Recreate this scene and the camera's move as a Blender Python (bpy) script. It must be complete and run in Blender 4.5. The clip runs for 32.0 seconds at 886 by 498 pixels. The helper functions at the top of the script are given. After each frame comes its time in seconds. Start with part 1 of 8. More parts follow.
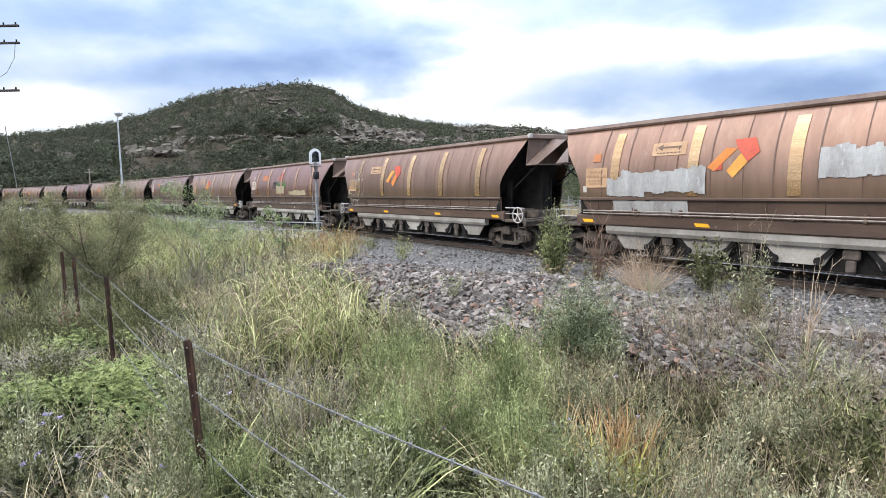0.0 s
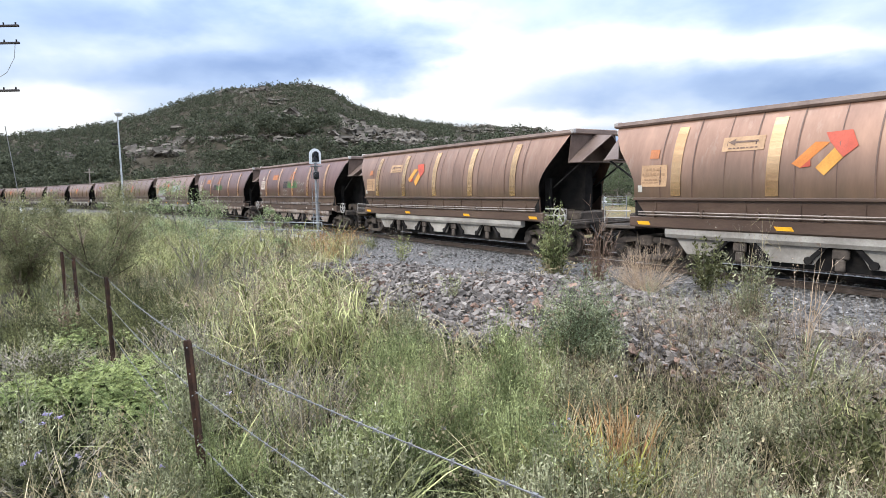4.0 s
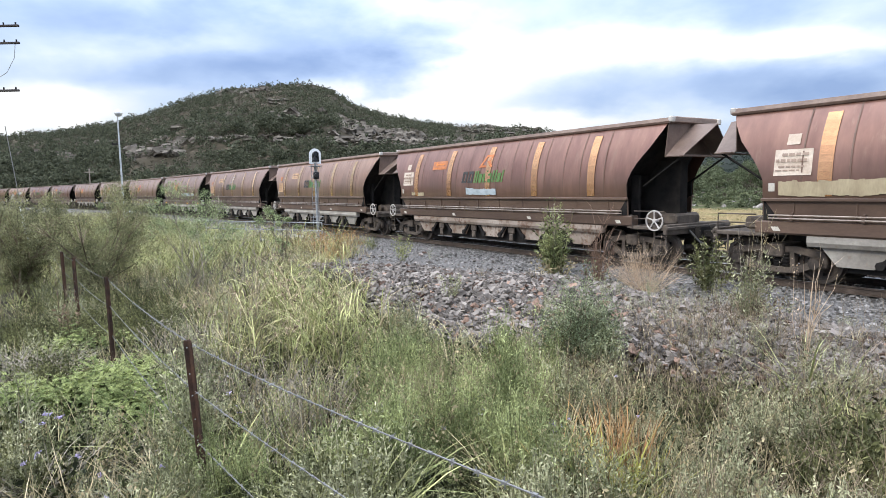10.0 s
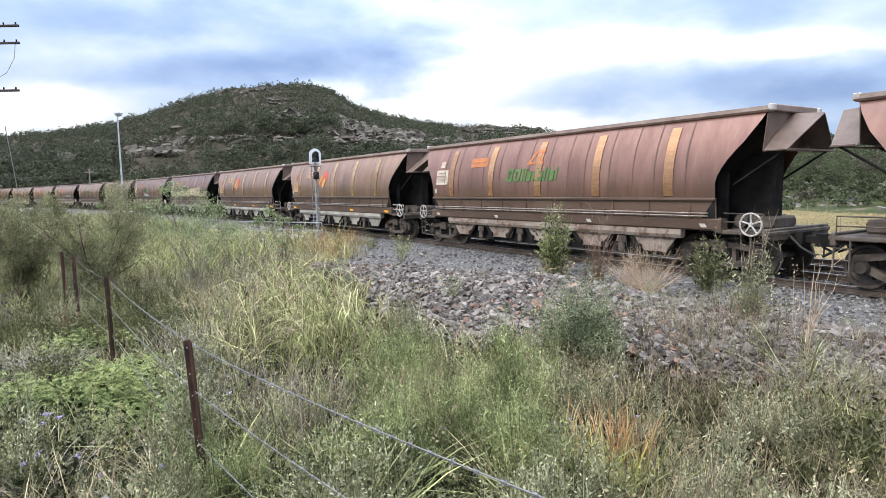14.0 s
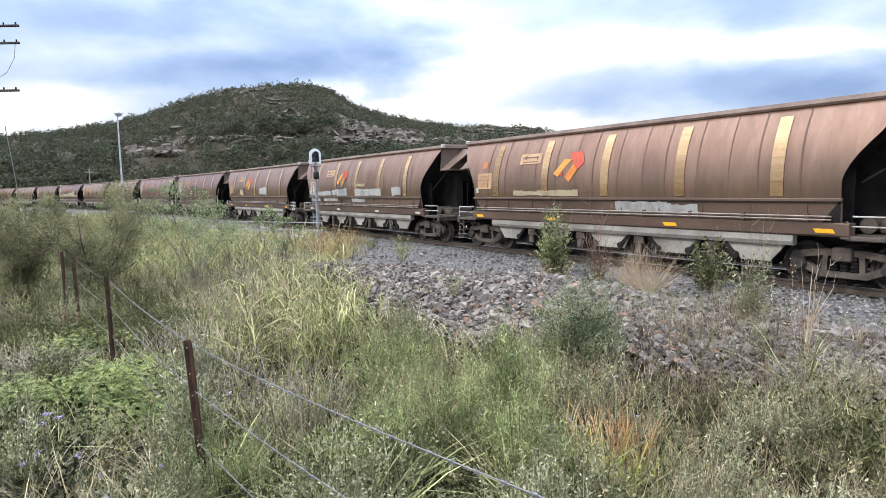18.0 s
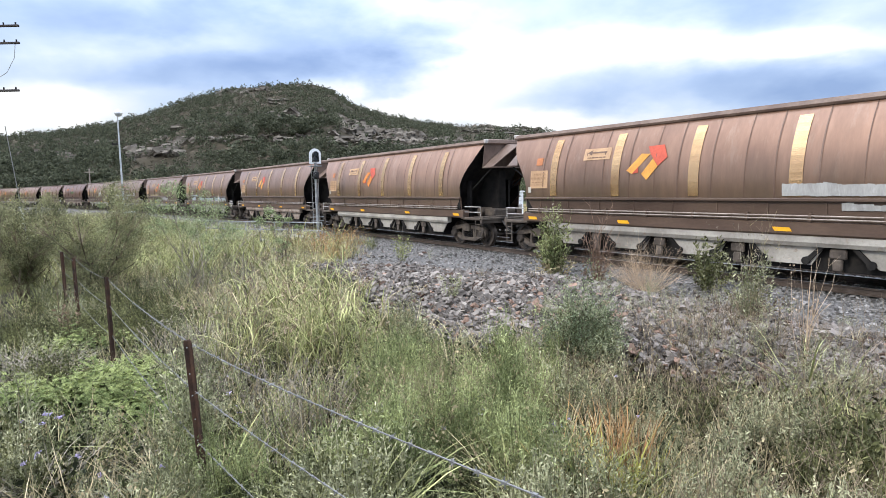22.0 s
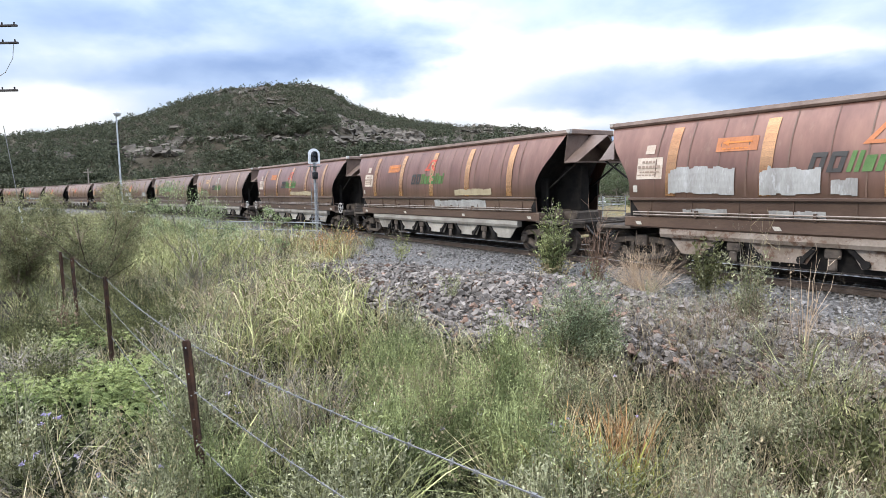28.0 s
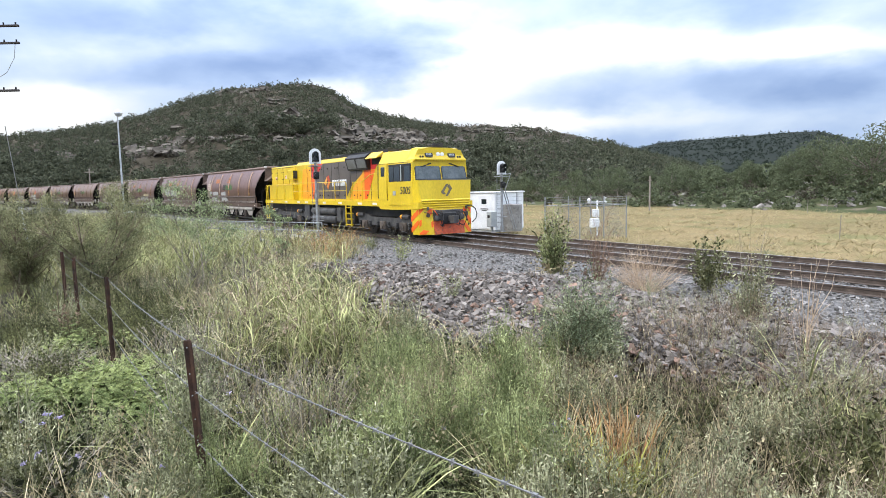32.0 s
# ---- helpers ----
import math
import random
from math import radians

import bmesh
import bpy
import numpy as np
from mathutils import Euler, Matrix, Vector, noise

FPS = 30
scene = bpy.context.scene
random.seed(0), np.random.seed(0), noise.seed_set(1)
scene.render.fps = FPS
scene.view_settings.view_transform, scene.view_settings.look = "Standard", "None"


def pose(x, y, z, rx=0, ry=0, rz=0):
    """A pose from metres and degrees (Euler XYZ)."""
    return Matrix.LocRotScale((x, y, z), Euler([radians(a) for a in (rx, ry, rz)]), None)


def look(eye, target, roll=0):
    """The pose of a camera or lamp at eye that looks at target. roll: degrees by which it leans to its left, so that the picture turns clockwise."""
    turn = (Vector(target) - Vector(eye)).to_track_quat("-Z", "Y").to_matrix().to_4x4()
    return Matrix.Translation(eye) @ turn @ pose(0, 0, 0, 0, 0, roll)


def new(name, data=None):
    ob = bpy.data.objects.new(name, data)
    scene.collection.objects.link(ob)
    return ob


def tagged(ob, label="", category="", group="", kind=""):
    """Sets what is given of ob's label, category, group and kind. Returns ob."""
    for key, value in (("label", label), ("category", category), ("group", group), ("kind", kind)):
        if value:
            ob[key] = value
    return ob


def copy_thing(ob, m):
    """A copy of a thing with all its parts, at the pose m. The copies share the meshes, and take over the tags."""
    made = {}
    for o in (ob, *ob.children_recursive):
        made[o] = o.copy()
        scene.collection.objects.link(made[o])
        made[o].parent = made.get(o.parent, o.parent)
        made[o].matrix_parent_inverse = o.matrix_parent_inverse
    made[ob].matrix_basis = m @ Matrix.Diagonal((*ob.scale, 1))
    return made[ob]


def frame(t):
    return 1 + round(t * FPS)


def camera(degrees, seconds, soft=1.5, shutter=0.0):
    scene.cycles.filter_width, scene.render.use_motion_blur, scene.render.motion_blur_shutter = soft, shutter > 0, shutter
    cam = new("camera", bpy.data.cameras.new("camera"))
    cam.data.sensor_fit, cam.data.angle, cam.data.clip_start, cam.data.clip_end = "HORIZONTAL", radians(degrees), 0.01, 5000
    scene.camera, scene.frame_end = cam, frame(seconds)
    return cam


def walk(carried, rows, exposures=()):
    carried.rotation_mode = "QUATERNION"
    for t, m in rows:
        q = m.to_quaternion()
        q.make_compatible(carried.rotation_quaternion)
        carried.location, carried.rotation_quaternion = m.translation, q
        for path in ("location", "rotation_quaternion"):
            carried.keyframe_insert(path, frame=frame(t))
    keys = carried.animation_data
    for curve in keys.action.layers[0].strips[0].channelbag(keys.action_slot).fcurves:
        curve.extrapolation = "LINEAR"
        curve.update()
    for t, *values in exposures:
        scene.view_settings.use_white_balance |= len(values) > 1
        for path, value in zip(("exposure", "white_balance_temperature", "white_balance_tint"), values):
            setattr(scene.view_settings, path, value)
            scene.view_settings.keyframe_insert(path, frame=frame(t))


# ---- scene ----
# ---------- the line: one curve for both tracks, near rail of the near track at offset 0 ----------
EYE = 2.281
STEP = 1.0
S_FROM, S_TO = -620, 900
_S = np.arange(S_FROM, S_TO + 1, STEP)
_TH = 0.5796 + 0.00016 * np.clip(_S, -30, 400) + 0.00166 * np.clip(_S - 31.8, 0, 300)
_DX, _DY = -np.sin(_TH), np.cos(_TH)
_X = np.concatenate([[0], np.cumsum((_DX[1:] + _DX[:-1]) / 2)])
_Y = np.concatenate([[0], np.cumsum((_DY[1:] + _DY[:-1]) / 2)])
_i0 = -S_FROM
_X += 14.4227 * math.cos(0.5796) - _X[_i0]
_Y += 14.4227 * math.sin(0.5796) - _Y[_i0]
CENTRE = 0.72          # centre of the near track


def line_at(s, off=0.0):
    """x, y and heading of the line at s metres along it, off metres to its far side."""
    x, y, th = np.interp(s, _S, _X), np.interp(s, _S, _Y), np.interp(s, _S, _TH)
    return x + off * np.cos(th), y + off * np.sin(th), th


def on_line(s, off, z=0.0, back=False):
    x, y, th = line_at(s, off)
    return pose(float(x), float(y), z, 0, 0, math.degrees(float(th)) + (270 if back else 90))


# ---------- camera ----------
PITCH = 0.09954
cam = camera(71.14, 32.0, soft=0.8)


def held(turn):
    a = radians(turn)
    return look((0, 0, EYE), (math.sin(a) * math.cos(PITCH), math.cos(a) * math.cos(PITCH), EYE - math.sin(PITCH)), roll=-1.167)


walk(cam, [(0.0, held(0)), (24.2, held(0)), (24.6, held(0.09)), (30.0, held(0.09)), (30.4, held(0)), (32.0, held(0))],
     exposures=[(0.0, 0.12), (32.0, 0.12)])

# ---------- sky and sun ----------
SUN_EL, SUN_AZ = radians(38), radians(238)
world = bpy.data.worlds.new("sky")
scene.world = world
world.use_nodes = True
nt = world.node_tree
nt.nodes.clear()


def wn(kind, **kw):
    n = nt.nodes.new(kind)
    for k, v in kw.items():
        n.inputs[k].default_value = v
    return n


out = wn("ShaderNodeOutputWorld")
sky = wn("ShaderNodeTexSky")
sky.sky_type, sky.sun_disc, sky.sun_elevation, sky.sun_rotation = "NISHITA", False, SUN_EL, SUN_AZ
blue = wn("ShaderNodeBackground", Strength=0.09)
nt.links.new(sky.outputs[0], blue.inputs["Color"])
co = wn("ShaderNodeTexCoord")
sep = wn("ShaderNodeSeparateXYZ")
nt.links.new(co.outputs["Generated"], sep.inputs[0])


def wmath(op, a, b):
    n = nt.nodes.new("ShaderNodeMath")
    n.operation = op
    for i, v in enumerate((a, b)):
        if isinstance(v, (int, float)):
            n.inputs[i].default_value = v
        else:
            nt.links.new(v, n.inputs[i])
    return n.outputs[0]


# broad cloud masses: bearing, height, half width, half height and brightness of each, over finer billows
AHEAD = wmath("MAXIMUM", sep.outputs[1], 0.02)
billow = wn("ShaderNodeTexNoise", Scale=6.0, Detail=5.0, Roughness=0.50, Distortion=0.1)
squash = wn("ShaderNodeMapping")
squash.inputs["Scale"].default_value = (1.0, 1.0, 2.3)
nt.links.new(co.outputs["Generated"], squash.inputs[0])
nt.links.new(squash.outputs[0], billow.inputs["Vector"])
split = wn("ShaderNodeSeparateXYZ")
nt.links.new(billow.outputs["Color"], split.inputs[0])
warp = lambda c, k: wmath("MULTIPLY", wmath("SUBTRACT", c, 0.5), k)
bear = wmath("ADD", wmath("DIVIDE", sep.outputs[0], AHEAD), warp(split.outputs[0], 0.22))
rise = wmath("ADD", wmath("DIVIDE", sep.outputs[2], AHEAD), warp(split.outputs[1], 0.085))
mass = 0.0
CLOUDS = [(-0.14, 0.208, 0.17, 0.040, -0.20), (-0.46, 0.276, 0.15, 0.030, -0.10), (-0.42, 0.187, 0.24, 0.022, -0.07), (-0.66, 0.135, 0.15, 0.034, 0.24), (-0.33, 0.226, 0.16, 0.018, 0.09),
          (-0.04, 0.130, 0.13, 0.026, 0.26), (0.07, 0.205, 0.13, 0.048, 0.14), (0.33, 0.203, 0.26, 0.034, 0.19), (0.50, 0.262, 0.24, 0.026, -0.03), (0.50, 0.150, 0.18, 0.024, -0.11),
          (0.68, 0.160, 0.12, 0.030, -0.08), (0.12, 0.128, 0.10, 0.014, -0.05), (0.22, 0.100, 0.16, 0.016, 0.15), (0.60, 0.205, 0.10, 0.018, 0.14), (0.02, 0.285, 0.14, 0.022, 0.10), (-0.68, 0.215, 0.10, 0.030, 0.02)]
for u0, v0, a, b, gain in CLOUDS:
    du = wmath("DIVIDE", wmath("SUBTRACT", bear, u0), a)
    dv = wmath("DIVIDE", wmath("SUBTRACT", rise, v0), b)
    puff = wmath("POWER", 2.0, wmath("MULTIPLY", wmath("ADD", wmath("MULTIPLY", du, du), wmath("MULTIPLY", dv, dv)), -1.0))
    mass = wmath("ADD", mass, wmath("MULTIPLY", puff, gain))
ramp = wn("ShaderNodeValToRGB")
els = ramp.color_ramp.elements
els[0].position, els[0].color = 0.34, (0.37, 0.53, 0.90, 1)
els[1].position, els[1].color = 0.66, (1.36, 1.36, 1.36, 1)
e = els.new(0.45)
e.color = (0.58, 0.76, 1.12, 1)
e = els.new(0.55)
e.color = (0.87, 1.02, 1.26, 1)
fleck = wmath("MULTIPLY", wmath("SUBTRACT", billow.outputs["Fac"], 0.5), 0.42)
nt.links.new(wmath("ADD", wmath("ADD", mass, 0.505), fleck), ramp.inputs[0])
cloud = wn("ShaderNodeBackground")
# an overcast sky is brightest overhead
up = wmath("MAXIMUM", sep.outputs[2], 0.0)
nt.links.new(wmath("MULTIPLY", wmath("ADD", wmath("MULTIPLY", wmath("MULTIPLY", up, up), 6.2), 1.0), 0.74), cloud.inputs["Strength"])
# the cloud overhead is an even pale grey
veil = nt.nodes.new("ShaderNodeMixRGB")
veil.inputs[2].default_value = (0.80, 0.875, 1.04, 1)
high = nt.nodes.new("ShaderNodeMapRange")
high.inputs[1].default_value, high.inputs[2].default_value = 0.32, 0.62
nt.links.new(sep.outputs[2], high.inputs[0])
nt.links.new(high.outputs[0], veil.inputs[0])
nt.links.new(ramp.outputs[0], veil.inputs[1])
nt.links.new(veil.outputs[0], cloud.inputs["Color"])
mix = wn("ShaderNodeMixShader", Fac=0.88)
nt.links.new(blue.outputs[0], mix.inputs[1])
nt.links.new(cloud.outputs[0], mix.inputs[2])
nt.links.new(mix.outputs[0], out.inputs[0])

sun_data = bpy.data.lights.new("sun", "SUN")
sun_data.energy, sun_data.angle, sun_data.color = 1.8, radians(14), (1.0, 0.93, 0.82)
sun = new("sun", sun_data)
sun.matrix_world = look((0, 0, 60), (-math.sin(SUN_AZ) * math.cos(SUN_EL), -math.cos(SUN_AZ) * math.cos(SUN_EL), 60 - math.sin(SUN_EL)))

# ---------- materials ----------
def mat(name, c1, c2, rough=0.75, metal=0.0, scale=1.5, fine=30.0, bump=0.15, stretch=(1, 1, 1), island=0.0, each=0.0,
        c3=None, spot=0.62, spec=0.4, lo=0.38, hi=0.62, bump_at=None, low_shade=None, odd=None):
    """Two tones in broad noise, fine grain over it, an optional third tone in spots, relief from the grain."""
    m = bpy.data.materials.new(name)
    m.use_nodes = True
    t = m.node_tree
    b = t.nodes["Principled BSDF"]
    link = t.links.new

    def node(kind, **kw):
        n = t.nodes.new(kind)
        for k, v in kw.items():
            n.inputs[k].default_value = v
        return n

    co = node("ShaderNodeTexCoord")
    mp = node("ShaderNodeMapping")
    mp.inputs["Scale"].default_value = stretch
    link(co.outputs["Object"], mp.inputs[0])
    n1 = node("ShaderNodeTexNoise", Scale=scale, Detail=5.0, Roughness=0.6)
    n2 = node("ShaderNodeTexNoise", Scale=fine, Detail=4.0, Roughness=0.65)
    link(mp.outputs[0], n1.inputs["Vector"])
    link(mp.outputs[0], n2.inputs["Vector"])
    r1 = node("ShaderNodeValToRGB")
    r1.color_ramp.elements[0].position, r1.color_ramp.elements[1].position = lo, hi
    r1.color_ramp.elements[0].color, r1.color_ramp.elements[1].color = (*c1, 1), (*c2, 1)
    link(n1.outputs["Fac"], r1.inputs[0])
    col = r1.outputs[0]
    if c3:
        n3 = node("ShaderNodeTexNoise", Scale=scale * 3.3, Detail=6.0, Roughness=0.7)
        link(mp.outputs[0], n3.inputs["Vector"])
        r3 = node("ShaderNodeValToRGB")
        r3.color_ramp.elements[0].position, r3.color_ramp.elements[1].position = spot - 0.05, spot + 0.05
        link(n3.outputs["Fac"], r3.inputs[0])
        mx = t.nodes.new("ShaderNodeMixRGB")
        mx.inputs[2].default_value = (*c3, 1)
        link(r3.outputs[0], mx.inputs[0])
        link(col, mx.inputs[1])
        col = mx.outputs[0]
    if low_shade:
        # shading put into the colour: strong below, weak above, with an uneven upper edge
        sx = node("ShaderNodeSeparateXYZ")
        link(co.outputs["Object"], sx.inputs[0])
        ad = t.nodes.new("ShaderNodeMath")
        ad.operation = "MULTIPLY_ADD"
        ad.inputs[1].default_value = 1.1
        link(n1.outputs["Fac"], ad.inputs[0])
        link(sx.outputs[2], ad.inputs[2])
        mr = node("ShaderNodeMapRange")
        mr.inputs[1].default_value, mr.inputs[2].default_value = low_shade[1] + 0.55, low_shade[0] + 0.55
        link(ad.outputs[0], mr.inputs[0])
        mx = t.nodes.new("ShaderNodeMixRGB")
        mx.inputs[2].default_value = (*low_shade[2], 1)
        link(mr.outputs[0], mx.inputs[0])
        link(col, mx.inputs[1])
        col = mx.outputs[0]
    if odd:
        # a share of the pieces has another colour
        pick = t.nodes.new("ShaderNodeMath")
        pick.operation = "ADD"
        link(t.nodes.new("ShaderNodeNewGeometry").outputs["Random Per Island"], pick.inputs[0])
        link(t.nodes.new("ShaderNodeObjectInfo").outputs["Random"], pick.inputs[1])
        wrap = t.nodes.new("ShaderNodeMath")
        wrap.operation = "FRACT"
        link(pick.outputs[0], wrap.inputs[0])
        past = t.nodes.new("ShaderNodeMath")
        past.operation = "LESS_THAN"
        past.inputs[1].default_value = odd[0]
        link(wrap.outputs[0], past.inputs[0])
        mx = t.nodes.new("ShaderNodeMixRGB")
        mx.inputs[2].default_value = (*odd[1], 1)
        link(past.outputs[0], mx.inputs[0])
        link(col, mx.inputs[1])
        col = mx.outputs[0]
    # grain, and a tone of its own for each piece
    g = node("ShaderNodeMapRange")
    g.inputs[3].default_value, g.inputs[4].default_value = 0.72, 1.28
    link(n2.outputs["Fac"], g.inputs[0])
    val = g.outputs[0]
    for amount, kind, sock in ((island, "ShaderNodeNewGeometry", "Random Per Island"), (each, "ShaderNodeObjectInfo", "Random")):
        if amount:
            ge = t.nodes.new(kind)
            r = node("ShaderNodeMapRange")
            r.inputs[3].default_value, r.inputs[4].default_value = 1 - amount, 1 + amount
            link(ge.outputs[sock], r.inputs[0])
            mu = t.nodes.new("ShaderNodeMath")
            mu.operation = "MULTIPLY"
            link(val, mu.inputs[0])
            link(r.outputs[0], mu.inputs[1])
            val = mu.outputs[0]
    sc = t.nodes.new("ShaderNodeVectorMath")
    sc.operation = "SCALE"
    link(col, sc.inputs[0])
    link(val, sc.inputs["Scale"])
    link(sc.outputs[0], b.inputs["Base Color"])
    b.inputs["Roughness"].default_value, b.inputs["Metallic"].default_value = rough, metal
    b.inputs["Specular IOR Level"].default_value = spec
    if bump:
        bp = node("ShaderNodeBump", Strength=bump, Distance=0.02)
        link((n2 if not bump_at else n1).outputs["Fac"], bp.inputs["Height"])
        link(bp.outputs[0], b.inputs["Normal"])
    return m


def plain(name, c, rough=0.6, metal=0.0, fine=25.0, amount=0.12, spec=0.4):
    d = 1 - amount
    return mat(name, tuple(x * d for x in c), tuple(min(1, x * (1 + amount)) for x in c), rough, metal, 2.0, fine, 0.06, spec=spec)


def glass_mat(name, c, rough=0.08):
    m = bpy.data.materials.new(name)
    m.use_nodes = True
    b = m.node_tree.nodes["Principled BSDF"]
    b.inputs["Base Color"].default_value, b.inputs["Roughness"].default_value = (*c, 1), rough
    b.inputs["Specular IOR Level"].default_value = 0.7
    return m


def leafy(name, c1, c2, island=0.60, rough=0.6, glow=0.10):
    """Leaves: two tones over the plants, a tone for each leaf, and some light through them."""
    m = mat(name, c1, c2, rough, 0, 1.9, 9.0, 0.0, island=island, spec=0.08, lo=0.42, hi=0.58)
    b = m.node_tree.nodes["Principled BSDF"]
    b.inputs["Transmission Weight"].default_value = 0.0
    tr = m.node_tree.nodes.new("ShaderNodeBsdfTranslucent")
    src = b.inputs["Base Color"].links[0].from_socket
    m.node_tree.links.new(src, tr.inputs[0])
    ms = m.node_tree.nodes.new("ShaderNodeMixShader")
    ms.inputs[0].default_value = glow
    o = m.node_tree.nodes["Material Output"]
    m.node_tree.links.new(b.outputs[0], ms.inputs[1])
    m.node_tree.links.new(tr.outputs[0], ms.inputs[2])
    m.node_tree.links.new(ms.outputs[0], o.inputs[0])
    return m


WAGON = mat("hopper_paint", (0.270, 0.150, 0.097), (0.352, 0.203, 0.131), 0.29, 0.45, 0.8, 3.5, 0.0, stretch=(1.6, 1, 0.35), each=0.14,
            c3=(0.340, 0.212, 0.144), spot=0.60, spec=0.8, low_shade=(1.7, 2.9, (0.180, 0.125, 0.085)))
WAGON_RED = mat("red_brown_hopper_paint", (0.205, 0.100, 0.073), (0.280, 0.147, 0.105), 0.29, 0.45, 0.8, 3.5, 0.0, stretch=(1.6, 1, 0.35), each=0.14,
                c3=(0.265, 0.150, 0.106), spot=0.62, spec=0.8, low_shade=(1.7, 2.7, (0.160, 0.100, 0.072)))
# a much darker brown than the side sheets above it
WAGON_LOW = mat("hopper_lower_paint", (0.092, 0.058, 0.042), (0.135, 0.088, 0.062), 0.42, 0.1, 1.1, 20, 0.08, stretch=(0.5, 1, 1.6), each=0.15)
SKIRT = mat("skirt_paint", (0.235, 0.212, 0.182), (0.385, 0.355, 0.308), 0.7, 0.0, 1.2, 18, 0.1, c3=(0.26, 0.20, 0.15), spot=0.64, each=0.2)
SKIRT_RUST = mat("dirty_skirt_paint", (0.22, 0.17, 0.13), (0.36, 0.30, 0.25), 0.75, 0.0, 1.2, 18, 0.1, c3=(0.15, 0.09, 0.06), spot=0.55)
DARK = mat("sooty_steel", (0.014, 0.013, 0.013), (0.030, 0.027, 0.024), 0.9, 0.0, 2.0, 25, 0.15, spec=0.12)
BOGIE = mat("bogie_steel", (0.060, 0.048, 0.040), (0.140, 0.112, 0.088), 0.75, 0.2, 3.0, 30, 0.2)
WHEEL = mat("wheel_steel", (0.05, 0.042, 0.036), (0.10, 0.08, 0.065), 0.6, 0.4, 4.0, 30, 0.1)
STRIPE = mat("reflective_tape", (0.47, 0.275, 0.135), (0.70, 0.45, 0.235), 0.27, 0.8, 1.1, 40, 0.05, each=0.2, spec=0.8, stretch=(0.3, 1, 1.2), lo=0.3, hi=0.7)
STRIPE_OR = mat("orange_reflective_tape", (0.44, 0.22, 0.11), (0.62, 0.34, 0.17), 0.27, 0.75, 1.1, 40, 0.05, each=0.15, spec=0.8, stretch=(0.3, 1, 1.2), lo=0.3, hi=0.7)
HOOD_SHEET = mat("grimy_hood_sheet", (0.105, 0.070, 0.054), (0.165, 0.115, 0.090), 0.55, 0, 1.6, 20, 0.1)
HOOD = mat("hood_paint", (0.17, 0.115, 0.090), (0.26, 0.190, 0.150), 0.55, 0, 1.6, 20, 0.1)
TAG_Y = plain("yellow_tag", (0.85, 0.42, 0.02), 0.45)
TAG_W = plain("white_tag", (0.52, 0.48, 0.41), 0.5)
PLATE_OR = plain("orange_panel", (0.46, 0.17, 0.065), 0.5)
PLATE_BE = plain("beige_panel", (0.50, 0.31, 0.17), 0.5)
PLATE_WH = mat("faded_white_panel", (0.48, 0.38, 0.29), (0.64, 0.54, 0.44), 0.5, 0, 3, 25, 0.05)
INK = plain("faded_ink", (0.19, 0.12, 0.085), 0.6)
LOGO_R = plain("logo_red", (0.50, 0.085, 0.045), 0.45)
LOGO_DULL = plain("logo_faded_orange", (0.50, 0.165, 0.055), 0.45)
LOGO_O = plain("logo_orange", (0.62, 0.205, 0.04), 0.45)
LOGO_Y = plain("logo_amber", (0.66, 0.31, 0.06), 0.45)
LOGO_G = mat("logo_green", (0.066, 0.145, 0.038), (0.115, 0.205, 0.062), 0.5, scale=3)
LOGO_K = plain("logo_charcoal", (0.055, 0.05, 0.045), 0.5)
LOGO_W = mat("logo_pale", (0.30, 0.26, 0.22), (0.44, 0.40, 0.35), 0.5, scale=3)
COVER = mat("grey_cover_paint", (0.29, 0.275, 0.255), (0.41, 0.40, 0.375), 0.55, 0.0, 2.5, 25, 0.05, stretch=(1, 1, 0.3), c3=(0.47, 0.465, 0.45), spot=0.6)
COVER_T = mat("tan_cover_paint", (0.30, 0.24, 0.15), (0.40, 0.33, 0.21), 0.6, 0.0, 2.5, 25, 0.05, stretch=(1, 1, 0.3))
COVER_B = mat("pale_blue_cover_paint", (0.30, 0.345, 0.36), (0.41, 0.455, 0.47), 0.55, 0.0, 2.5, 25, 0.05)
SPRAY_W = plain("white_spray_paint", (0.36, 0.31, 0.26), 0.5)
WHITE_PIPE = mat("white_paint_worn", (0.34, 0.31, 0.28), (0.52, 0.49, 0.45), 0.6, 0, 5.0, 30, 0.05)

YELLOW = mat("loco_yellow", (0.615, 0.425, 0.014), (0.715, 0.510, 0.022), 0.34, 0.0, 0.9, 18, 0.03, c3=(0.46, 0.33, 0.06), spot=0.74, spec=0.5, stretch=(1, 1, 0.4))
AMBER = plain("loco_amber", (0.85, 0.36, 0.02), 0.35)
LRED = plain("loco_red", (0.58, 0.035, 0.03), 0.35)
LORANGE = plain("loco_orange", (0.82, 0.13, 0.015), 0.35)
LGREY = mat("loco_grey", (0.100, 0.083, 0.072), (0.140, 0.120, 0.104), 0.4, 0, 0.9, 18, 0.03)
LBLACK = mat("loco_black", (0.018, 0.018, 0.019), (0.04, 0.038, 0.036), 0.6, 0.1, 2, 20, 0.1)
UNDER = mat("loco_underframe", (0.048, 0.047, 0.047), (0.105, 0.100, 0.094), 0.6, 0.2, 2.5, 22, 0.15)
GLASS = glass_mat("cab_glass", (0.02, 0.028, 0.03))
SCREEN = mat("windscreen_blind", (0.055, 0.070, 0.072), (0.105, 0.125, 0.125), 0.2, 0, 1.5, 12, 0.02, spec=0.7)
LAMP = plain("lamp_lens", (0.75, 0.74, 0.70), 0.2)
REFL = plain("white_reflector", (0.78, 0.72, 0.66), 0.4)
